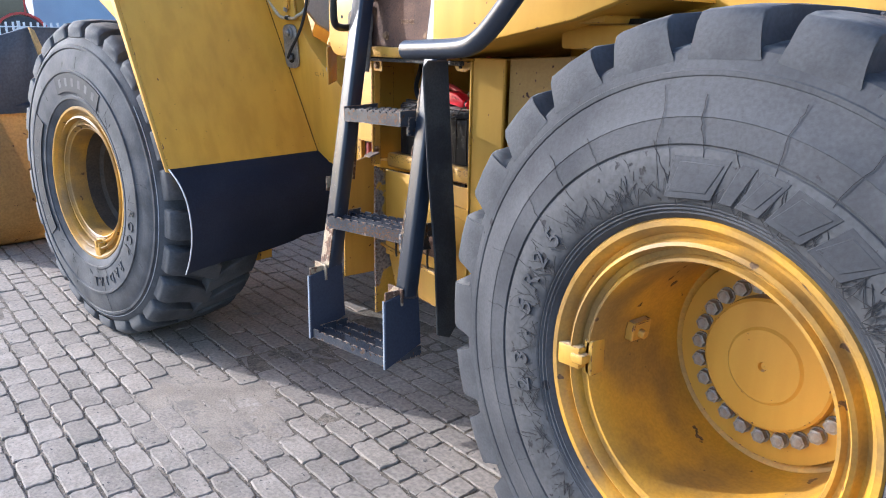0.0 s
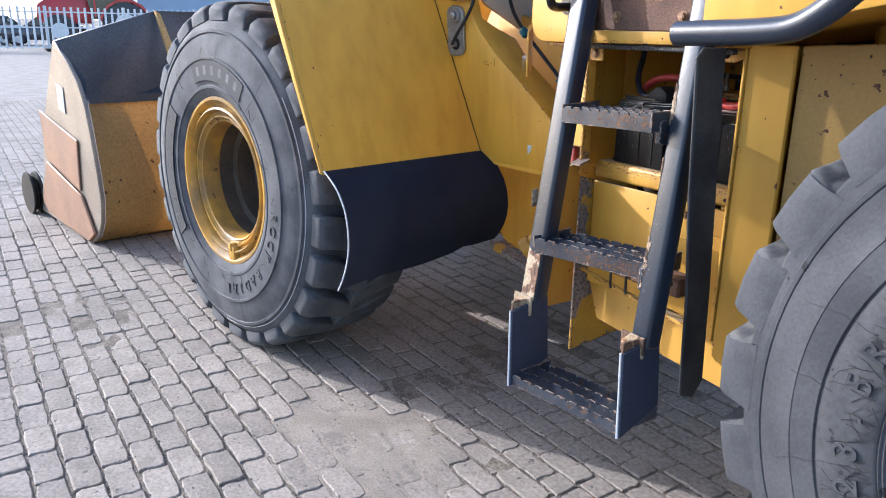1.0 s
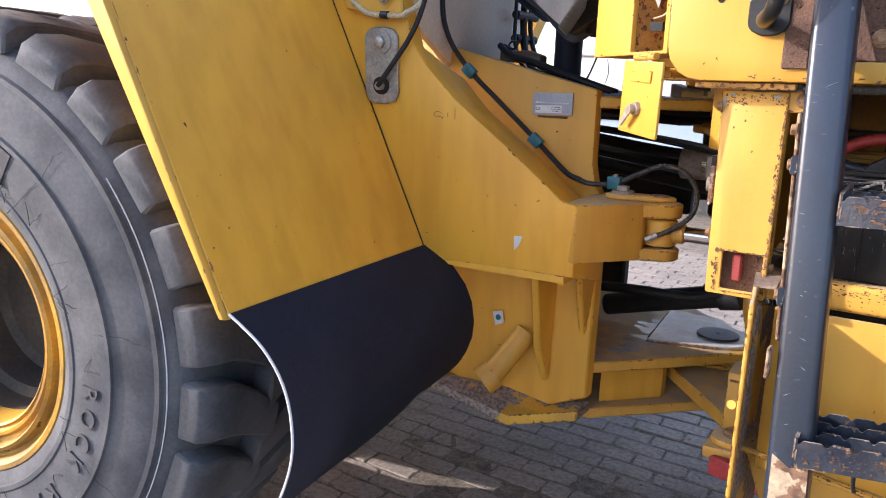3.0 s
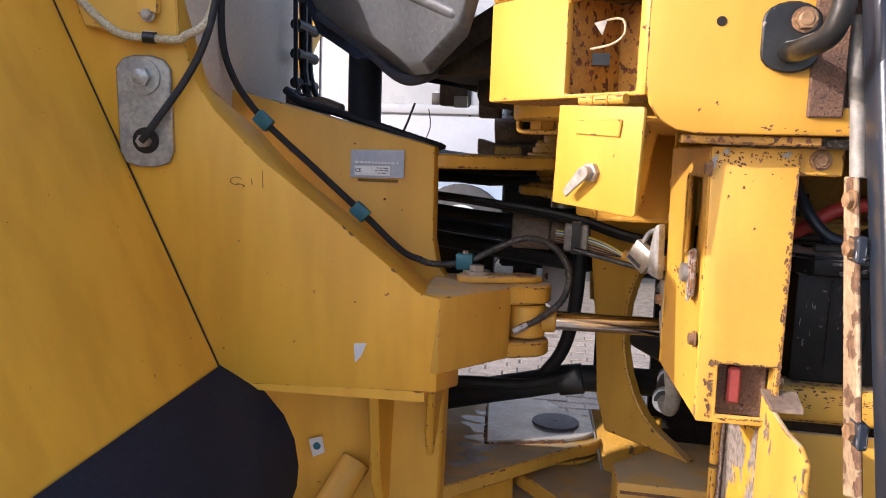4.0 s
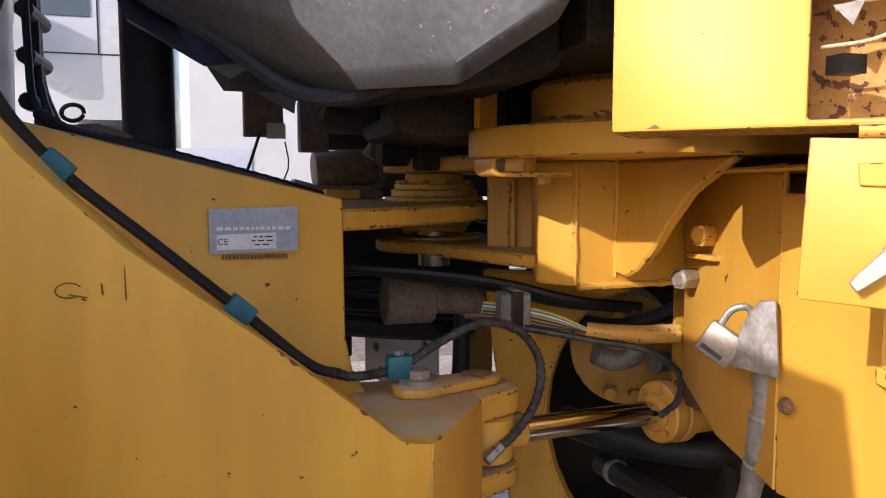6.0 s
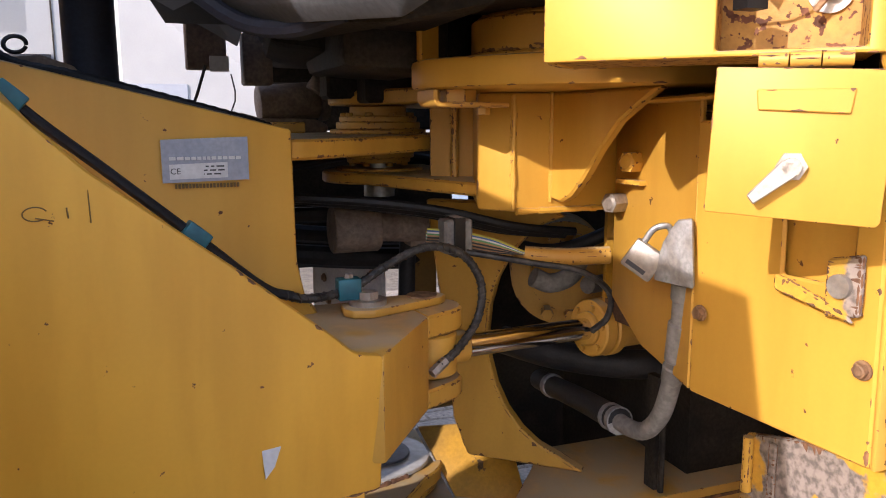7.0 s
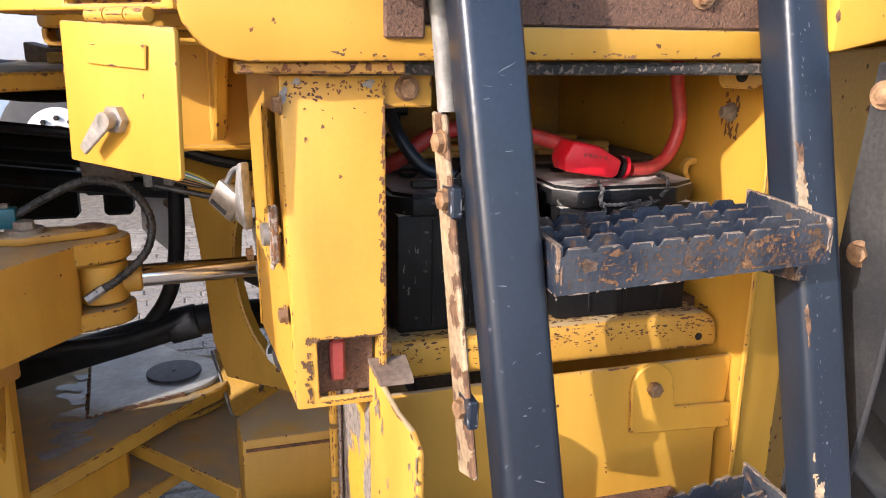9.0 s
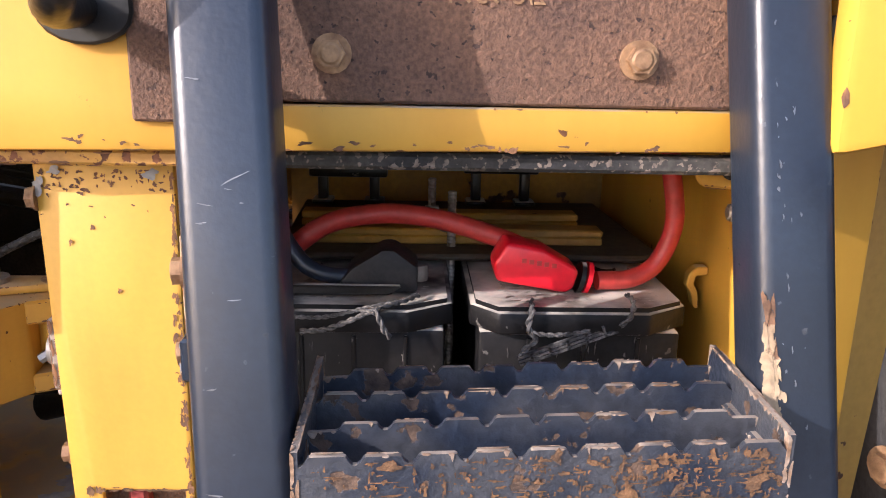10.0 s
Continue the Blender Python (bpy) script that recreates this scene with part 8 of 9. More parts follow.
def battery(xa, xb, y0, seed):
    """A lead battery between xa and xb: ribbed case, chamfered lid with vent plugs and a terminal."""
    rnd = random.Random(seed)
    x = (xa + xb) / 2
    f = thing("battery", (x, y0 + 0.26, 1.137), "scuffed black lead battery with pale dust on its lid", "battery", "batteries in the bay")
    bm = bmesh.new()
    box(bm, xa + 0.008, xb - 0.008, y0 + 0.008, y0 + 0.50, 1.137, 1.292)
    bevel(bm, 0.005, 2)
    case = part("case", bm, BATTERY, f)
    n = 3
    for k in range(n):
        xx = xa + (xb - xa) * (k + 1) / (n + 1) + 0.004
        bm = bmesh.new()
        box(bm, xx - 0.002, xx + 0.002, y0 + 0.0055, y0 + 0.009, 1.145, 1.286)
        bevel(bm, 0.001)
        part("case_rib", bm, BATTERY, case)
    bm = bmesh.new()
    for _ in range(46):
        c = (rnd.uniform(xa + 0.015, xb - 0.015), y0 + 0.0078, rnd.uniform(1.18, 1.286))
        blobs(bm, [(c, rnd.uniform(0.0003, 0.0012), rnd.uniform(0.0006, 0.006))], (1, 0, 0), (0, 0, 1), (0, -1, 0), rnd)
    part("scuff", bm, HOSE_DUSTY, case, "pale vertical scuffs")["kind"] = "stuff"

    def outline(grow, z):
        return [(xa - grow, y0 + 0.024, z), (xa + 0.026, y0 - 0.005 - grow, z), (xb - 0.044, y0 - 0.005 - grow, z), (xb + grow, y0 + 0.024, z), (xb + grow, y0 + 0.505, z), (xa - grow, y0 + 0.505, z)]
    bm = bmesh.new()
    slab(bm, outline(0.0, 1.2925), (0, 0, 0.022))
    bevel(bm, 0.003, 2)
    slab(bm, outline(-0.006, 1.3147), (0, 0, 0.0045))
    lid = part("lid", bm, BATTERY, f, "black lid with patches of pale dust")
    bm = bmesh.new()
    cyl(bm, (xb - 0.034, y0 + 0.085, 1.3195), (xb - 0.034, y0 + 0.085, 1.336), 0.010, 14)
    part("terminal", bm, STEEL, lid)
    for k in range(3):
        bm = bmesh.new()
        cyl(bm, (x - 0.05 + 0.05 * k, y0 + 0.125, 1.3193), (x - 0.05 + 0.05 * k, y0 + 0.125, 1.325), 0.012, 16)
        bevel(bm, 0.002)
        part("vent_plug", bm, BATTERY, lid)
    # crumbs and powder on the lid, paled to stand for sunlight on them
    bm = bmesh.new()
    for _ in range(70):
        c = (rnd.uniform(xa + 0.02, xb - 0.02), y0 + 0.012 + abs(rnd.gauss(0, 0.03)), 1.3195)
        blobs(bm, [(c, rnd.uniform(0.0008, 0.004), rnd.uniform(0.0006, 0.0025))], (1, 0, 0), (0, 1, 0), (0, 0, 1), rnd)
    for _ in range(46 if seed == 3 else 14):
        c = (xa + 0.028 + abs(rnd.gauss(0, 0.045)), y0 + 0.006 + rnd.random() * 0.075, 1.3197)
        if c[0] < xb - 0.05 and c[1] > y0 + 0.016:
            blobs(bm, [(c, rnd.uniform(0.004, 0.013), rnd.uniform(0.003, 0.008))], (1, 0, 0), (0, 1, 0), (0, 0, 1), rnd)
    part("dust_crumbs", bm, MUD, lid, "powdery crumbs paled for sunlight")["kind"] = "stuff"
    return f


def battery_ropes(near, far):
    """Frayed rope carrying handles on the front of both batteries."""
    y = 1.8365
    bm = bmesh.new()
    rope(bm, [(-1.744, y + 0.02, 1.324), (-1.746, y + 0.003, 1.319), (-1.749, y, 1.306), (-1.746, y, 1.297), (-1.742, y, 1.291), (-1.752, y, 1.281), (-1.756, y - 0.001, 1.273)], 0.0031)
    rope(bm, [(-1.747, y, 1.299), (-1.73, y - 0.001, 1.297), (-1.71, y - 0.001, 1.298), (-1.691, y, 1.301)], 0.0024)
    rope(bm, [(-1.662, y, 1.306), (-1.653, y, 1.316), (-1.649, y + 0.01, 1.327), (-1.65, y + 0.03, 1.328)], 0.0027)
    part("rope_handle", bm, ROPE, near, "frayed black and grey rope handle")
    bm = bmesh.new()
    u = (V(-1.661, 0, 1.308) - V(-1.757, 0, 1.271)).normalized()
    w = V(-u.z, 0, u.x)
    o = V(-1.757, y - 0.006, 1.271)
    for k in range(3):
        q = o + w * (-0.0045 + 0.0035 * k)
        slab(bm, [q, q + u * (0.097 - 0.012 * k), q + u * (0.092 - 0.012 * k) + w * 0.0026, q + w * 0.0026], (0, 0.004 + 0.001 * k, 0))
    for k in range(5):
        q = o + u * (0.012 + 0.018 * k) - w * 0.0044
        slab(bm, [q, q + u * 0.0022, q + u * 0.0022 + w * 0.0095, q + w * 0.0095], (0, 0.0055, 0))
    part("handle_grip", bm, ROPE, near, "split black plastic handle grip")
    bm = bmesh.new()
    rope(bm, [(-1.962, y + 0.004, 1.297), (-1.94, y, 1.300), (-1.923, y, 1.306), (-1.905, y, 1.314), (-1.886, y + 0.004, 1.322), (-1.868, y + 0.014, 1.3235), (-1.852, y + 0.03, 1.325)], 0.0027)
    rope(bm, [(-1.905, y + 0.002, 1.316), (-1.893, y, 1.318), (-1.888, y - 0.002, 1.311), (-1.884, y - 0.002, 1.301), (-1.878, y - 0.001, 1.293)], 0.0029)
    rope(bm, [(-1.97, y + 0.01, 1.309), (-1.94, y + 0.004, 1.311), (-1.91, y + 0.004, 1.318), (-1.88, y + 0.01, 1.3235)], 0.0022)
    part("rope_handle", bm, ROPE, far, "frayed rope handle with a dangling end")


battery_ropes(battery(-1.802, -1.588, 1.850, 3), battery(-2.018, -1.818, 1.852, 4))


def battery_top():
    for y, xa, xb in ((2.03, -1.985, -1.636), (2.12, -2.0, -1.647)):
        bm = bmesh.new()
        box(bm, xa, xb, y, y + 0.03, 1.344, 1.353)
        box(bm, xa, xb, y, y + 0.005, 1.3343, 1.344)
        bevel(bm, 0.002)
        lone("hold_down_bar", bm, YEL_DIRTY, "yellow battery hold-down bar across the batteries", "hold-down bar", "battery bars")
    bm = bmesh.new()
    slab(bm, [(-2.01, 1.985, 1.3265), (-1.60, 1.985, 1.3265), (-1.575, 2.0, 1.3265), (-1.585, 2.30, 1.3265), (-2.02, 2.30, 1.3265)], (0, 0, 0.0075))
    bevel(bm, 0.003)
    lone("battery_board", bm, DISC, "dusty brown board lying on the batteries", "board")
    for x, y in ((-1.814, 2.024), (-1.835, 2.115)):
        f = thing("hold_down_rod", (x, y, 1.3), "threaded zinc hold-down rod with nut", "threaded rod", "hold-down rods")
        bm = bmesh.new()
        tube(bm, [(x, y, 1.13 + 0.0022 * k) for k in range(123)], 0.0046, 10, 1, 0.16)
        part("rod", bm, STEEL, f)
        bm = bmesh.new()
        cyl(bm, (x, y, 1.355), (x, y, 1.363), 0.010, 6)
        cyl(bm, (x, y, 1.3532), (x, y, 1.355), 0.014, 16)
        part("nut", bm, STEEL, f)
    for xa, xb, zt in ((-2.01, -1.897, 1.389), (-1.786, -1.676, 1.397)):
        bm = bmesh.new()
        box(bm, xa, xb, 2.266, 2.294, zt - 0.016, zt)
        for x in (xa + 0.012, xb - 0.026):
            box(bm, x, x + 0.014, 2.27, 2.29, 1.334, zt - 0.012)
            box(bm, x - 0.008, x + 0.022, 2.262, 2.298, 1.334, 1.341)
        bevel(bm, 0.003, 2)
        lone("carry_handle", bm, BLACK, "black plastic battery carry handle", "handle", "battery handles")


battery_top()


def red_cable():
    f = thing("battery_cable", (-1.70, 1.95, 1.31), "thick red battery cable with red terminal boot", "cable")
    bm = bmesh.new()
    tube(bm, [(-1.605, 1.915, 1.49), (-1.6035, 1.912, 1.45), (-1.595, 1.91, 1.392), (-1.609, 1.91, 1.349), (-1.636, 1.906, 1.3325), (-1.672, 1.902, 1.331)], 0.0095, 14, 6)
    part("cable", bm, RED_HOSE, f)
    bm = bmesh.new()
    tube(bm, [(-1.74, 1.925, 1.356), (-1.774, 1.94, 1.367), (-1.833, 1.945, 1.383), (-1.89, 1.945, 1.388), (-1.945, 1.94, 1.378), (-1.986, 1.94, 1.35), (-2.01, 1.955, 1.335)], 0.0105, 14, 6)
    part("cable", bm, RED_HOSE, f)
    bm = bmesh.new()
    slab(bm, [(-1.766, 1.886, 1.373), (-1.779, 1.886, 1.35), (-1.775, 1.886, 1.333), (-1.706, 1.886, 1.3215), (-1.698, 1.886, 1.326), (-1.693, 1.886, 1.345), (-1.729, 1.886, 1.366)], (0, 0.045, 0))
    bevel(bm, 0.007, 3)
    boot = part("terminal_boot", bm, RED, f, "red plastic terminal boot")
    bm = bmesh.new()
    for k in range(5):
        box(bm, -1.751 + 0.0075 * k, -1.7465 + 0.0075 * k, 1.8852, 1.887, 1.3528 - 0.0012 * k, 1.3572 - 0.0012 * k)
    part("raised_mark", bm, RED_HOSE, boot, "worn raised marks")
    for x in (-1.691, -1.684):
        bm = bmesh.new()
        cyl(bm, (x, 1.904, 1.334), (x + 0.0045, 1.904, 1.333), 0.0165, 16)
        part("tie_band", bm, BLACK if x < -1.69 else RED, f)
    f2 = thing("earth_cable", (-1.95, 1.95, 1.3), "dark blue grey earth cable with black terminal boot", "cable")
    bm = bmesh.new()
    tube(bm, [(-1.915, 1.90, 1.333), (-1.945, 1.90, 1.335), (-1.97, 1.905, 1.348), (-1.995, 1.92, 1.385), (-2.01, 1.95, 1.44), (-2.015, 1.96, 1.49)], 0.0085, 12, 6)
    part("cable", bm, NAVY, f2)
    bm = bmesh.new()
    slab(bm, [(-1.931, 1.885, 1.3205), (-1.929, 1.885, 1.332), (-1.918, 1.885, 1.345), (-1.888, 1.885, 1.364), (-1.876, 1.885, 1.364), (-1.853, 1.885, 1.347), (-1.853, 1.885, 1.3205)], (0, 0.05, 0))
    bevel(bm, 0.004, 2)
    part("terminal_boot", bm, HOSE, f2, "angular black rubber terminal boot")
    bm = bmesh.new()
    slab(bm, [(-1.99, 1.868, 1.323), (-1.88, 1.866, 1.324), (-1.868, 1.866, 1.333), (-1.99, 1.868, 1.333)], (0, 0.010, 0))
    bevel(bm, 0.002)
    part("terminal_strap", bm, BLACK, f2)


red_cable()


# ----- ladder -----
def ladder():
    made = []

    def rail(low, top, w):
        bm = bmesh.new()
        low, top = V(*low), V(*top)
        d = (top - low).normalized()
        dep = V(0, 1, 0) - d * d.y
        dep.normalize()
        slab(bm, [low, low + V(w, 0, 0), low + V(w, 0, 0) + dep * 0.053, low + dep * 0.053], d * (top - low).length)
        bevel(bm, 0.011, 4)
        return part("ladder_rail", bm, NAVY, loader, "dark blue painted square ladder rail")
    rl = rail((-1.961, 1.484, 0.775), (-2.021, 1.688, 1.80), 0.061)
    rr = rail((-1.584, 1.531, 0.775), (-1.648, 1.729, 1.80), 0.057)
    bm = bmesh.new()
    slab(bm, [(-1.954, 1.4825, 0.778), (-1.902, 1.4825, 0.778), (-1.911, 1.513, 0.925), (-1.936, 1.511, 0.915), (-1.962, 1.5135, 0.93)], (0, 0.003, -0.0006))
    part("worn_patch", bm, STRIP, rl, "tan patch where the paint has worn off")
    # rusty strip bolted to the front rail
    bm = bmesh.new()
    slab(bm, [(-2.012, 1.66, 1.432), (-2.012, 1.700, 1.432), (-1.993, 1.65, 1.062), (-1.993, 1.602, 1.08)], (0.006, 0, 0))
    bevel(bm, 0.002)
    st = part("rail_strip", bm, STRIP, rl, "rusty paint stripped mounting strip")
    for z in (1.406, 1.352, 1.148):
        y = 1.662 - (1.43 - z) * 0.15
        xs = -2.012 + (1.432 - z) * 0.052
        bm = bmesh.new()
        hexbolt(bm, (xs, y + 0.006, z), (-1, -0.2, 0), 0.0095, 0.008, 0.012)
        part("bolt", bm, BOLT, st)
        if z < 1.38:
            bm = bmesh.new()
            box(bm, xs - 0.001, xs + 0.01, y - 0.014, y + 0.02, z - 0.015, z + 0.015)
            bevel(bm, 0.002)
            part("weld_plate", bm, NAVY, st)

    def tread(x0, x1, yf, yb, z, drop, rise, skew):
        """A step of scalloped steel bars between end plates, turned a little in plan."""
        t = 0.004

        def shear(bm):
            for v in bm.verts:
                v.co.y += (v.co.x - x0) * skew
                v.co.z += (v.co.x - x0) / (x1 - x0) * rise
            return bm
        bm = bmesh.new()
        gap = (yb - yf - t) / 3
        for k in range(3):
            box(bm, x0 + t, x1 - t, yf + gap * k + t, yf + gap * k + t + (gap - t) * 0.55, z - drop, z - drop + 0.003)
        st = part("step", shear(bm), NAVY_WORN, loader, "worn dark steel step with scalloped grip bars")
        for xa in (x0, x1 - t):
            bm = bmesh.new()
            slab(bm, [(xa, yf, z - drop), (xa, yf, z + 0.004), (xa, yb, z + 0.01), (xa, yb, z - drop * 0.8)], (t, 0, 0))
            part("end_plate", shear(bm), NAVY_WORN, st)
        L = x1 - x0 - 2 * t
        teeth = 9
        rnd = random.Random(int(z * 1000))
        p = L / teeth
        for k in range(4):
            yy = yf + (yb - yf - t) * k / 3
            bm = bmesh.new()
            top = []
            for i in range(teeth):
                xa = x0 + t + L * i / teeth + (p * 0.5 if k % 2 else 0.0)
                if xa + p * 0.97 > x1 - t:
                    break
                h1 = z + rnd.uniform(-0.0009, 0.0006)
                top += [(xa + p * 0.05, z - 0.0058), (xa + p * 0.12, h1 - 0.0035), (xa + p * 0.17, h1 - 0.0008), (xa + p * 0.22, h1), (xa + p * 0.80, h1 - 0.0002), (xa + p * 0.85, h1 - 0.0008), (xa + p * 0.90, h1 - 0.0035), (xa + p * 0.97, z - 0.0058)]
            slab(bm, [(xx, yy, zz) for xx, zz in top] + [(x1 - t, yy, z - 0.0062), (x1 - t, yy, z - drop), (x0 + t, yy, z - drop), (x0 + t, yy, z - 0.0062)], (0, t, 0))
            part("grip_bar", shear(bm), NAVY_WORN, st)
        return st
    tread(-1.928, -1.622, 1.573, 1.705, 1.318, 0.042, 0.008, 0.03)
    tread(-1.933, -1.590, 1.503, 1.635, 0.965, 0.042, 0.008, 0.19)
    tread(-1.884, -1.532, 1.405, 1.545, 0.598, 0.03, 0.0, 0.16)
    for x0, x1, zc in ((-1.632, -1.612, 1.30), (-1.60, -1.58, 0.95)):
        bm = bmesh.new()
        yy = 1.62 - (1.3 - zc) * 0.14
        slab(bm, [(x0, yy - 0.01, zc - 0.045), (x0, yy + 0.11, zc - 0.055), (x0, yy + 0.09, zc + 0.01), (x0, yy - 0.01, zc + 0.01)], (0.012, 0, 0))
        bevel(bm, 0.002)
        part("step_bracket", bm, NAVY_WORN, loader)
    # flexible side plates of the hanging lowest step
    for x, yo in ((-1.893, 0.0), (-1.533, 0.055)):
        bm = bmesh.new()
        slab(bm, [(x - 0.012, 1.412 + yo, 0.775), (x - 0.016, 1.54 + yo, 0.80), (x, 1.54 + yo, 0.615), (x + 0.012, 1.398 + yo, 0.565)], (0.007, 0, 0))
        bevel(bm, 0.002)
        hp = part("hanger_plate", bm, RUBBER, loader, "black rubber hanger plate of the lowest step")
        bm = bmesh.new()
        box(bm, x - 0.072, x + 0.002, 1.468 + yo, 1.476 + yo, 0.752, 0.806)
        box(bm, x - 0.022, x - 0.013, 1.42 + yo, 1.54 + yo, 0.755, 0.80)
        bevel(bm, 0.002)
        part("clamp_plate", bm, STRIP, hp)
        for k in range(2):
            bm = bmesh.new()
            hexbolt(bm, (x - 0.055 + 0.033 * k, 1.468 + yo, 0.778), (0, -1, 0), 0.008, 0.007, 0.011)
            part("bolt", bm, BOLT, hp)
        bm = bmesh.new()
        tube(bm, [(x - 0.013, 1.411 + yo, 0.776), (x + 0.011, 1.397 + yo, 0.565)], 0.003, 6, 1)
        part("worn_edge", bm, PALE, hp)
    bm = bmesh.new()
    box(bm, -1.992, -1.986, 1.535, 1.555, 1.035, 1.085)
    bevel(bm, 0.002)
    part("rail_tab", bm, STRIP, rl)
    # loop handle by the top of the front rail and its oval mount
    bm = bmesh.new()
    run = [(-2.081 + 0.033 * math.cos(radians(a)), 1.612 + 0.022 * math.sin(radians(a))) for a in range(0, 181, 20)] + [(-2.081 + 0.033 * math.cos(radians(a)), 1.573 + 0.022 * math.sin(radians(a))) for a in range(180, 361, 20)]
    slab(bm, [(x, 1.7155, z) for x, z in run], (0, -0.007, 0))
    bevel(bm, 0.002)
    ov = part("handle_mount", bm, BLACK, loader, "black oval handle mount")
    bm = bmesh.new()
    hexbolt(bm, (-2.068, 1.7085, 1.612), (0, -1, 0), 0.012, 0.011, 0.015)
    part("bolt", bm, BOLT, ov)
    bm = bmesh.new()
    tube(bm, [(-2.083, 1.708, 1.575), (-2.078, 1.66, 1.573), (-2.06, 1.625, 1.585), (-2.052, 1.615, 1.63), (-2.052, 1.615, 1.72), (-2.052, 1.62, 1.9)], 0.0125, 14, 6)
    part("grab_handle", bm, BLACK, loader, "black bent grab handle")
    # sleeve on the upper front of the rail
    bm = bmesh.new()
    tube(bm, [(-2.006, 1.734, 1.62), (-2.003, 1.726, 1.56), (-1.997, 1.717, 1.50), (-1.994, 1.705, 1.43)], 0.0095, 12, 4)
    part("cable_sleeve", bm, GREASE, loader, "grey dusty cable sleeve")
    bm = bmesh.new()
    box(bm, -2.055, -2.015, 1.712, 1.722, 1.50, 1.66)
    bevel(bm, 0.002)
    part("rusty_bracket", bm, RUSTED, loader)
    # bent grab rail of the rear rail
    bm = bmesh.new()
    tube(bm, [(-1.533, 1.537, 1.51), (-1.45, 1.537, 1.513), (-1.33, 1.537, 1.518), (-1.26, 1.537, 1.526), (-1.21, 1.537, 1.55), (-1.157, 1.537, 1.592), (-1.07, 1.537, 1.675), (-0.9, 1.54, 1.84)], 0.026, 20, 5)
    gr = part("grab_rail", bm, NAVY, loader, "dark grey bent tubular grab rail")


ladder()


def rear_body():
    # rusted plate between the rails
    bm = bmesh.new()
    box(bm, -2.03, -1.612, 1.738, 1.75, 1.514, 1.78)
    bevel(bm, 0.002)
    p = part("rusted_plate", bm, RUSTED, loader, "rusted pitted steel plate with two bolts")
    for x in (-1.918, -1.694):
        bm = bmesh.new()
        hexbolt(bm, (x, 1.738, 1.549), (0, -1, 0), 0.0105, 0.011, 0.0145)
        part("bolt", bm, BOLT, p)
    bm = letters("2/8-9594", 0.02, 0.0008)
    bmesh.ops.transform(bm, matrix=Matrix.Translation((-1.80, 1.7375, 1.592)) @ Matrix.Rotation(radians(180), 4, "Y") @ Matrix.Rotation(radians(-90), 4, "X"), verts=bm.verts)
    part("stamped_number", bm, BOLT, p)
    # cab step panel at the rear of the ladder
    bm = bmesh.new()
    slab(bm, [(-1.578, 1.664, 1.489), (-1.30, 1.67, 1.545), (-1.05, 1.68, 1.59), (-0.9, 1.70, 1.64), (-0.85, 1.71, 1.9), (-1.578, 1.664, 1.9)], (0, 0.03, 0))
    bevel(bm, 0.008, 2)
    part("cab_step_panel", bm, YEL, loader, "bright yellow panel above the rear wheel")
    bm = bmesh.new()
    slab(bm, [(-1.578, 1.695, 1.492), (-1.30, 1.70, 1.548), (-0.9, 1.73, 1.64), (-0.9, 2.3, 1.64), (-1.578, 2.3, 1.492)], (0, 0, 0.012))
    part("panel_underside", bm, YEL_DULL, loader)
    # panels behind the mud flap
    bm = bmesh.new()
    slab(bm, [(-1.536, 1.79, 1.488), (-1.44, 1.83, 1.488), (-1.44, 1.83, 0.62), (-1.536, 1.79, 0.70)], (0, 0.012, 0))
    bevel(bm, 0.003)
    part("jamb_panel", bm, YEL, loader)
    bm = bmesh.new()
    slab(bm, [(-1.44, 1.85, 1.488), (-0.9, 2.02, 1.52), (-0.9, 2.02, 0.6), (-1.44, 1.85, 0.6)], (0.004, 0.012, 0))
    bevel(bm, 0.003)
    part("rear_side_panel", bm, YEL_SPOT, loader, "shaded yellow panel with rust spots")
    bm = bmesh.new()
    box(bm, -1.25, -0.95, 1.86, 1.95, 1.52, 1.585)
    box(bm, -1.22, -1.05, 1.80, 1.95, 1.585, 1.61)
    bevel(bm, 0.01, 2)
    part("fender_stay", bm, YEL, loader)
    # plain plate above the wheel space, its shade put into the black
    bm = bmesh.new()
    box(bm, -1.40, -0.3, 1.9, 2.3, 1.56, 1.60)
    part("dark_underbody", bm, GRIME_SHADE, loader)
    # hanging mud flap
    bm = bmesh.new()
    slab(bm, [(-1.515, 1.598, 1.482), (-1.513, 1.668, 1.482), (-1.513, 1.69, 1.2), (-1.513, 1.715, 0.9), (-1.513, 1.728, 0.66), (-1.508, 1.69, 0.62), (-1.508, 1.64, 0.64), (-1.511, 1.628, 0.9), (-1.513, 1.60, 1.15), (-1.515, 1.578, 1.46)], (0.009, 0.0, 0))
    bevel(bm, 0.003)
    fl = part("mud_flap", bm, RUBBER_DUSTY, loader, "dusty black rubber mud flap beside the ladder")
    for q in ((-1.514, 1.65, 1.447), (-1.513, 1.65, 1.268)):
        bm = bmesh.new()
        hexbolt(bm, q, (-1, -0.3, 0), 0.011, 0.008, 0.016)
        part("bolt", bm, BOLT, fl)
    # rear engine frame and axle, mostly hidden
    bm = bmesh.new()
    box(bm, -1.4, 1.6, 2.05, 3.7, 0.62, 1.9)
    bevel(bm, 0.02)
    part("engine_body", bm, YEL_DULL, loader)
    bm = bmesh.new()
    cyl(bm, (-0.56, 1.95, 0.81), (-0.56, 3.6, 0.81), 0.2, 28)
    part("rear_axle", bm, YEL_DULL, loader)
    # plain box filling the depth behind the bay, coloured dark as shade
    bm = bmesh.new()
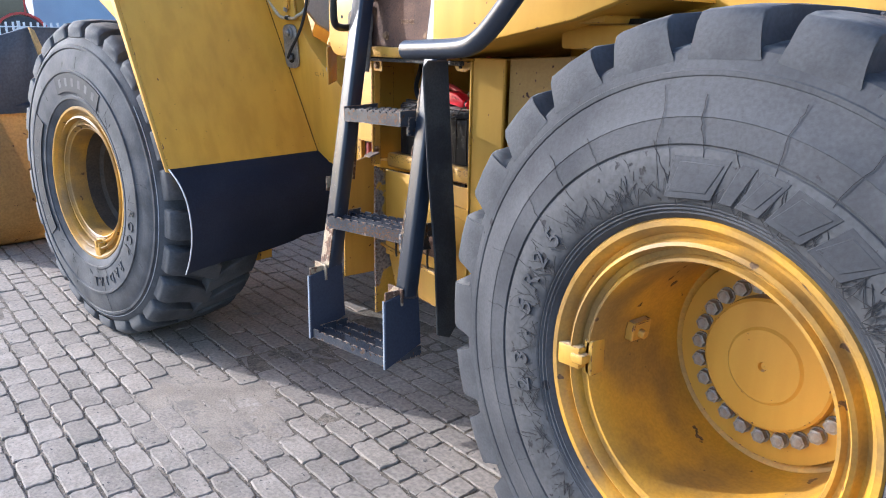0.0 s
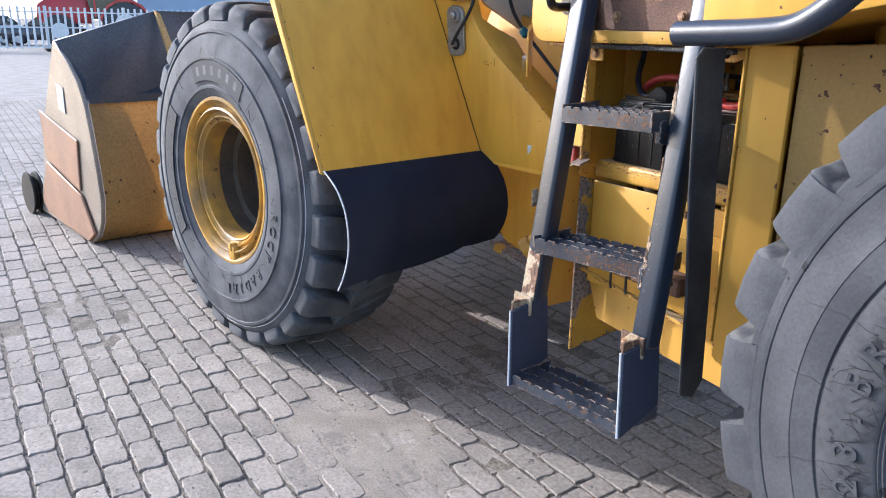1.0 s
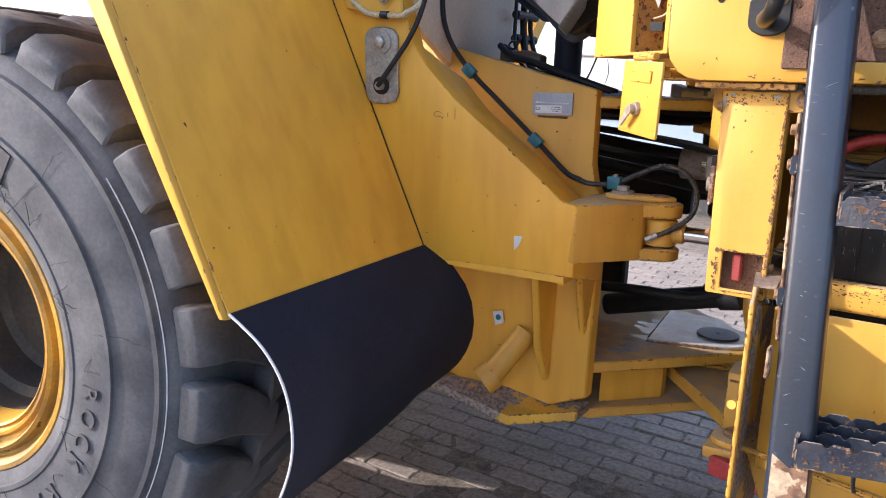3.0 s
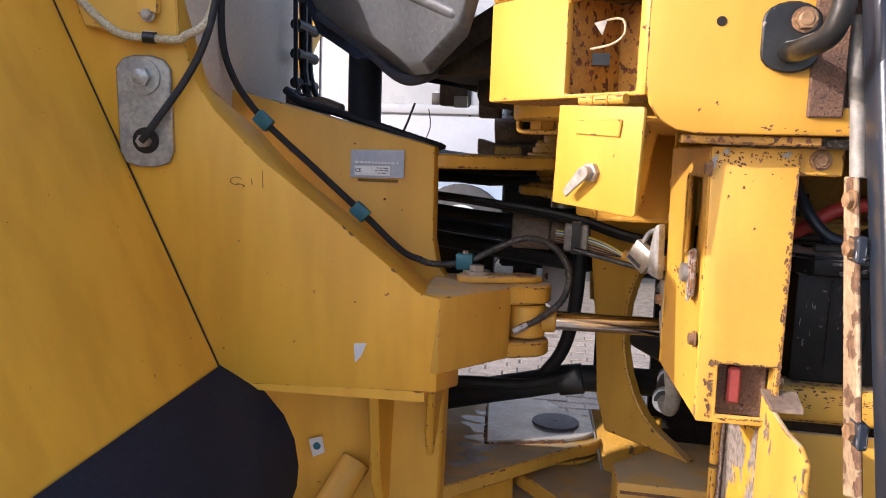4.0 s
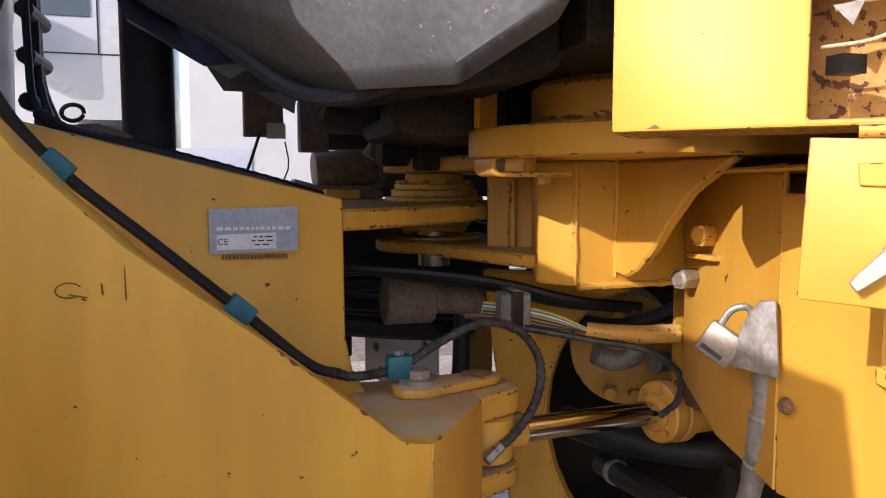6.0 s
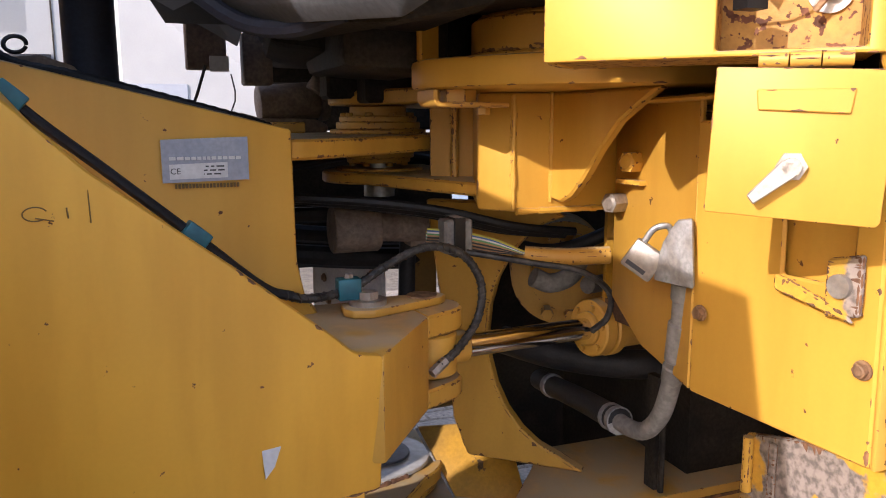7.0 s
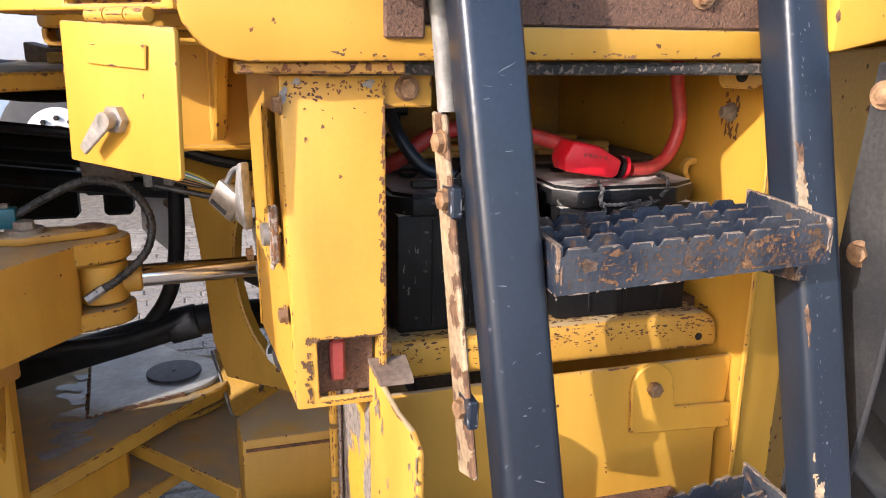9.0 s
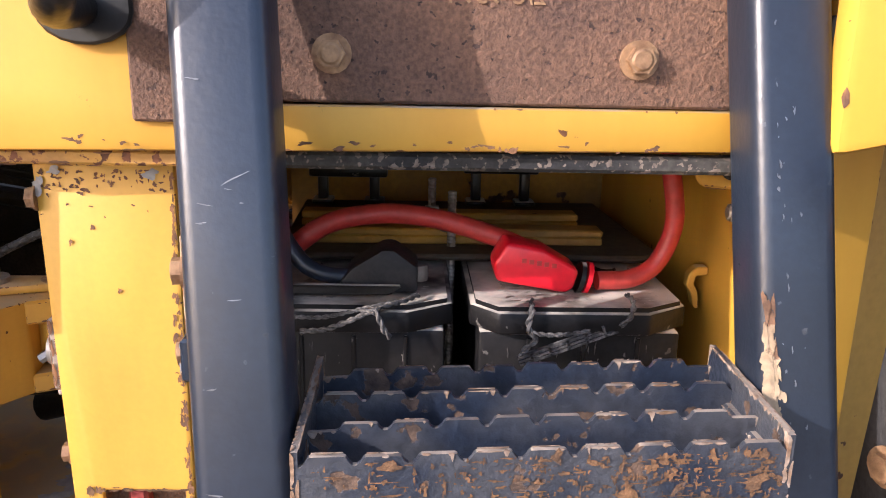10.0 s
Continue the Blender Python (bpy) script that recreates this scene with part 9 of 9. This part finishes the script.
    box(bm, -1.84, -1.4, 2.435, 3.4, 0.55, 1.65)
    part("transmission_cover", bm, GRIME_SHADE, loader)


rear_body()


def cab_parts():
    """The black lower cab panel, dark cab base and mirror of light above the hitch."""
    A, B, C = V(-2.70, 2.29, 1.614), V(-2.591, 1.992, 1.592), V(-2.515, 1.92, 1.645)
    bm = bmesh.new()
    D, E, F = V(-2.494, 1.885, 1.70), V(-2.50, 1.95, 2.05), V(-3.10, 2.42, 2.05)
    G = V(-2.92, 2.40, 1.735)
    slab(bm, [A, B, C, D, E, F, G], (0.012, 0.03, -0.02))
    bevel(bm, 0.006, 2)
    p = part("cab_lower_panel", bm, GREY_PANEL, loader, "scuffed grey black moulded cab panel with two ribs")
    n = (B - A).cross(D - A).normalized()
    if n.y > 0:
        n = -n
    for k in (0, 1):
        bm = bmesh.new()
        s = V(-2.515, 1.925, 1.69) + V(-0.012 * k, 0.008 * k, -0.03 * k)
        e = s + V(-0.237, 0.16, 0.118) * 1.25
        tip = (s - e).normalized()
        for j, (q0, q1, ra, rb) in enumerate(((s + tip * 0.011, s + tip * 0.007, 0.004, 0.009), (s + tip * 0.007, s, 0.009, 0.012), (s, e, 0.012, 0.012))):
            cyl(bm, q0 - n * 0.005, q1 - n * 0.005, ra, 16, rb)
        part("rib", bm, GREY_PANEL, p)
    # underside coloured near black so that it reads as shaded
    bm = bmesh.new()
    slab(bm, [A + V(0.03, 0.02, -0.02), B + V(0.02, 0.03, -0.015), V(-2.46, 2.05, 1.655), V(-2.4, 2.9, 1.66), V(-2.8, 2.9, 1.66), G + V(0.05, 0.1, -0.02)], (0, 0, 0.05))
    part("panel_underside", bm, GRIME_SHADE, loader)
    bm = bmesh.new()
    tube(bm, [G, V(-2.80, 2.36, 1.66), V(-2.72, 2.32, 1.60), V(-2.66, 2.26, 1.585), V(-2.60, 2.2, 1.60)], 0.012, 8, 4)
    part("edge_seal", bm, RUBBER, loader)
    # grimy underside; the black also holds the shade beneath the cab
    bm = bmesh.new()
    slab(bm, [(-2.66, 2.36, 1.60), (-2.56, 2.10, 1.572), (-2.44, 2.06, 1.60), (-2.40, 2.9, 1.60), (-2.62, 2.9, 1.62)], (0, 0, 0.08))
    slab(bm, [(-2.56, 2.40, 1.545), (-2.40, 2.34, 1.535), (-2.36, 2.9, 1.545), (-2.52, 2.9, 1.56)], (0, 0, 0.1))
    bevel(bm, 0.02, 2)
    part("cab_underside", bm, GRIME_SHADE, loader, "grimy black cab underside, its shade in the colour")
    bm = bmesh.new()
    slab(bm, [(-2.93, 2.42, 1.70), (-2.83, 2.40, 1.64), (-2.77, 2.42, 1.65), (-2.70, 2.44, 1.60), (-2.66, 2.9, 1.62), (-2.66, 2.9, 1.95), (-3.02, 2.9, 1.95), (-3.02, 2.42, 1.9)], (0.0, 0.03, 0))
    bevel(bm, 0.01, 2)
    part("cab_skirt", bm, RUBBER, loader, "black rubber cab skirt")
    # cab floor frame
    bm = bmesh.new()
    box(bm, -2.485, -1.2, 1.90, 2.9, 1.70, 1.80)
    box(bm, -2.47, -1.2, 1.93, 2.9, 1.80, 2.3)
    bevel(bm, 0.006)
    c = part("cab_base", bm, NAVY, loader, "dark blue cab base frame with rust patches")
    bm = bmesh.new()
    slab(bm, [(-2.486, 1.897, 1.702), (-2.36, 1.897, 1.702), (-2.37, 1.897, 1.73), (-2.42, 1.897, 1.75), (-2.486, 1.897, 1.76)], (0, -0.003, 0))
    part("rust_patch", bm, RUST_PALE, c)
    for x in (-2.365, -2.325):
        bm = bmesh.new()
        slab(bm, [(x - 0.022, 1.875, 1.679), (x + 0.022, 1.875, 1.679), (x + 0.012, 1.885, 1.73), (x, 1.885, 1.745), (x - 0.012, 1.885, 1.73)], (0, 0.008, 0))
        bevel(bm, 0.002)
        part("gusset", bm, NAVY, c)
    bm = bmesh.new()
    box(bm, -2.45, -2.1, 2.0, 2.3, 1.62, 1.70)
    part("cab_mount_beam", bm, GRIME_SHADE, loader)


cab_parts()


def paint_damage():
    """Patches where the yellow paint has gone from the post, tray rail and doors."""
    rnd = random.Random(21)
    bm = bmesh.new()
    y = 1.7618
    for _ in range(80):
        x = rnd.uniform(-2.155, -2.047)
        z = 1.458 - abs(rnd.gauss(0, 0.011))
        blobs(bm, [((x, y, z), rnd.uniform(0.0005, 0.0026), rnd.uniform(0.0005, 0.0022))], (1, 0, 0), (0, 0, 1), (0, -1, 0), rnd)
    for _ in range(130):
        blobs(bm, [((-2.0455 - abs(rnd.gauss(0, 0.0028)), y, rnd.uniform(1.11, 1.46)), rnd.uniform(0.0006, 0.002), rnd.uniform(0.001, 0.006))], (1, 0, 0), (0, 0, 1), (0, -1, 0), rnd)
    for x, z in ((-2.128, 1.40), (-2.127, 1.18), (-2.11, 1.412), (-2.093, 1.36)):
        blobs(bm, [((x, y, z), 0.0015, 0.003)], (1, 0, 0), (0, 0, 1), (0, -1, 0), rnd)
    part("rust_patch", bm, RUST_CHIP, bpy.data.objects["battery_post"], "rust where paint has flaked off")["kind"] = "stuff"
    bm = bmesh.new()
    blobs(bm, [((-2.148, y - 0.0008, 1.445), 0.005, 0.008), ((-2.062, y - 0.0008, 1.455), 0.009, 0.004), ((-2.135, y - 0.0008, 1.457), 0.006, 0.003)], (1, 0, 0), (0, 0, 1), (0, -1, 0), rnd)
    part("primer_patch", bm, PRIMER, bpy.data.objects["battery_post"], "scuffed grey primer patch")["kind"] = "stuff"
    bm = bmesh.new()
    for _ in range(700):
        x = rnd.uniform(-2.04, -1.56)
        if rnd.random() < 0.6:
            blobs(bm, [((x, rnd.uniform(1.848, 1.895), 1.136), rnd.uniform(0.001, 0.006), rnd.uniform(0.001, 0.004))], (1, 0, 0), (0, 1, 0), (0, 0, 1), rnd)
        else:
            blobs(bm, [((x, 1.835, 1.128 - abs(rnd.gauss(0, 0.011))), rnd.uniform(0.0006, 0.0035), rnd.uniform(0.0004, 0.0016))], (1, 0, 0), (0, 0, 1), (0, -1, 0), rnd)
    part("rust_patch", bm, RUST_ORANGE, bpy.data.objects["tray_rail"], "orange rust film")["kind"] = "stuff"
    bm = bmesh.new()
    for _ in range(40):
        blobs(bm, [((rnd.uniform(-2.23, -1.66), 1.7165, 1.483 + abs(rnd.gauss(0, 0.004))), rnd.uniform(0.001, 0.005), rnd.uniform(0.0006, 0.002))], (1, 0.042, 0), (0, 0, 1), (0, -1, 0), rnd)
    part("rust_patch", bm, RUST_CHIP, bpy.data.objects["deck_box"])["kind"] = "stuff"
    # bare patches along the free edge of the narrow door
    bm = bmesh.new()
    a, b = V(-2.064, 1.772, 0), V(-2.042, 1.632, 0)
    u = (b - a).normalized()
    for _ in range(90):
        s, z = 0.142 - abs(rnd.gauss(0, 0.007)), rnd.uniform(0.70, 1.10)
        blobs(bm, [(a + u * s + V(0, 0, z), rnd.uniform(0.0008, 0.004), rnd.uniform(0.001, 0.007))], u, (0, 0, 1), (-1, -0.155, 0), rnd)
    for s, z, ru, rv in ((0.118, 1.02, 0.008, 0.012), (0.128, 0.96, 0.006, 0.014), (0.105, 0.86, 0.012, 0.010), (0.125, 0.80, 0.009, 0.02), (0.03, 1.10, 0.010, 0.012), (0.045, 1.085, 0.005, 0.012),
                         (0.012, 0.95, 0.004, 0.018), (0.01, 0.80, 0.006, 0.022), (0.06, 1.02, 0.003, 0.008), (0.08, 0.76, 0.006, 0.009)):
        for _ in range(5):
            blobs(bm, [(a + u * (s + rnd.gauss(0, ru * 0.5)) + V(0, 0, z + rnd.gauss(0, rv * 0.5)), ru * rnd.uniform(0.2, 0.7), rv * rnd.uniform(0.2, 0.7))], u, (0, 0, 1), (-1, -0.155, 0), rnd)
    part("bare_patch", bm, PRIMER_BROWN, bpy.data.objects["narrow_door"], "grey brown patches where paint has flaked off")["kind"] = "stuff"
    # rubbed and scuffed paint of the rear rail
    bm = bmesh.new()
    lo, hi = V(-1.584, 1.531, 0.775), V(-1.648, 1.729, 1.80)
    for _ in range(110):
        t = rnd.random()
        c = lo.lerp(hi, t) + V(0.013 + abs(rnd.gauss(0, 0.008)), -0.0003, 0)
        blobs(bm, [(c, rnd.uniform(0.0003, 0.0011), rnd.uniform(0.0004, 0.0028))], (1, 0, 0), (-0.06, 0.195, 0.978), (0, -1, 0.2), rnd)
    part("scuff", bm, NAVY_SCUFF, bpy.data.objects["ladder_rail.001"])["kind"] = "stuff"
    # rust along the front of the steps, and rubbed patches on their ends
    def step_rust(name, x0, x1, yf, z, drop, rise, skew, count):
        bm = bmesh.new()
        for _ in range(count):
            t = 1 - abs(rnd.gauss(0, 0.42)) if rnd.random() < 0.6 else rnd.random()
            if t < 0.02:
                continue
            x = x0 + (x1 - x0) * t
            q = (x, yf + (x - x0) * skew - 0.0002, z + t * rise - 0.004 - rnd.random() * (drop - 0.008))
            blobs(bm, [(q, 0.0004 + rnd.expovariate(700), 0.0003 + rnd.expovariate(1100))], (1, skew, rise), (0, 0, 1), (0, -1, 0), rnd)
        part("rust_patch", bm, RUST_ORANGE, bpy.data.objects[name], "orange rust on the front bar")["kind"] = "stuff"
    step_rust("step", -1.924, -1.628, 1.573, 1.318, 0.042, 0.008, 0.03, 520)
    step_rust("step.001", -1.929, -1.596, 1.503, 0.965, 0.042, 0.008, 0.19, 600)
    bm = bmesh.new()
    for t0, n, sp in ((0.555, 90, 0.022), (0.21, 70, 0.025), (0.42, 10, 0.008)):
        for _ in range(n):
            c = lo.lerp(hi, t0 + rnd.gauss(0, sp)) + V(0.003 + abs(rnd.gauss(0, 0.004)), 0.0002, 0)
            blobs(bm, [(c, rnd.uniform(0.0008, 0.0035), rnd.uniform(0.002, 0.010))], (1, -0.25, 0), (-0.06, 0.195, 0.978), (-0.3, -1, 0.2), rnd)
    part("rubbed_patch", bm, STRIP, bpy.data.objects["ladder_rail.001"], "brown patch where the paint has rubbed off")["kind"] = "stuff"
    # rust round the slot of the post
    bm = bmesh.new()
    for _ in range(110):
        a = rnd.uniform(0, 2 * math.pi)
        q = (-2.091 + 0.039 * max(-1, min(1, 1.5 * math.cos(a))), 1.7612, 1.1425 + 0.0365 * max(-1, min(1, 1.5 * math.sin(a))))
        if q[0] < -2.122:
            blobs(bm, [((q[0] - abs(rnd.gauss(0, 0.003)), q[1], q[2]), rnd.uniform(0.0006, 0.0035), rnd.uniform(0.0008, 0.005))], (1, 0, 0), (0, 0, 1), (0, -1, 0), rnd)
        elif abs(q[2] - 1.1425) > 0.035:
            blobs(bm, [((q[0], q[1], q[2] + math.copysign(abs(rnd.gauss(0, 0.0012)), q[2] - 1.14)), rnd.uniform(0.001, 0.004), rnd.uniform(0.0005, 0.0014))], (1, 0, 0), (0, 0, 1), (0, -1, 0), rnd)
    part("rust_patch", bm, RUST_ORANGE, bpy.data.objects["battery_post"], "rust round the lower slot")["kind"] = "stuff"
    # scratches on the rail
    bm = bmesh.new()
    rail = bpy.data.objects["ladder_rail"]
    for _ in range(34):
        t = rnd.random()
        c = V(-1.961, 1.484, 0.775).lerp(V(-2.021, 1.688, 1.80), t) + V(rnd.uniform(0.012, 0.047), -0.0003, 0)
        a = rnd.uniform(-0.6, 0.6)
        blobs(bm, [(c, rnd.uniform(0.0015, 0.008), rnd.uniform(0.0003, 0.0007))], (math.cos(a), 0.2 * math.sin(a), math.sin(a)), (-math.sin(a), 0.2 * math.cos(a), math.cos(a)), (0, -1, 0.2), rnd)
    part("scratch", bm, NAVY_SCUFF, rail)["kind"] = "stuff"


paint_damage()


lay_pavers()
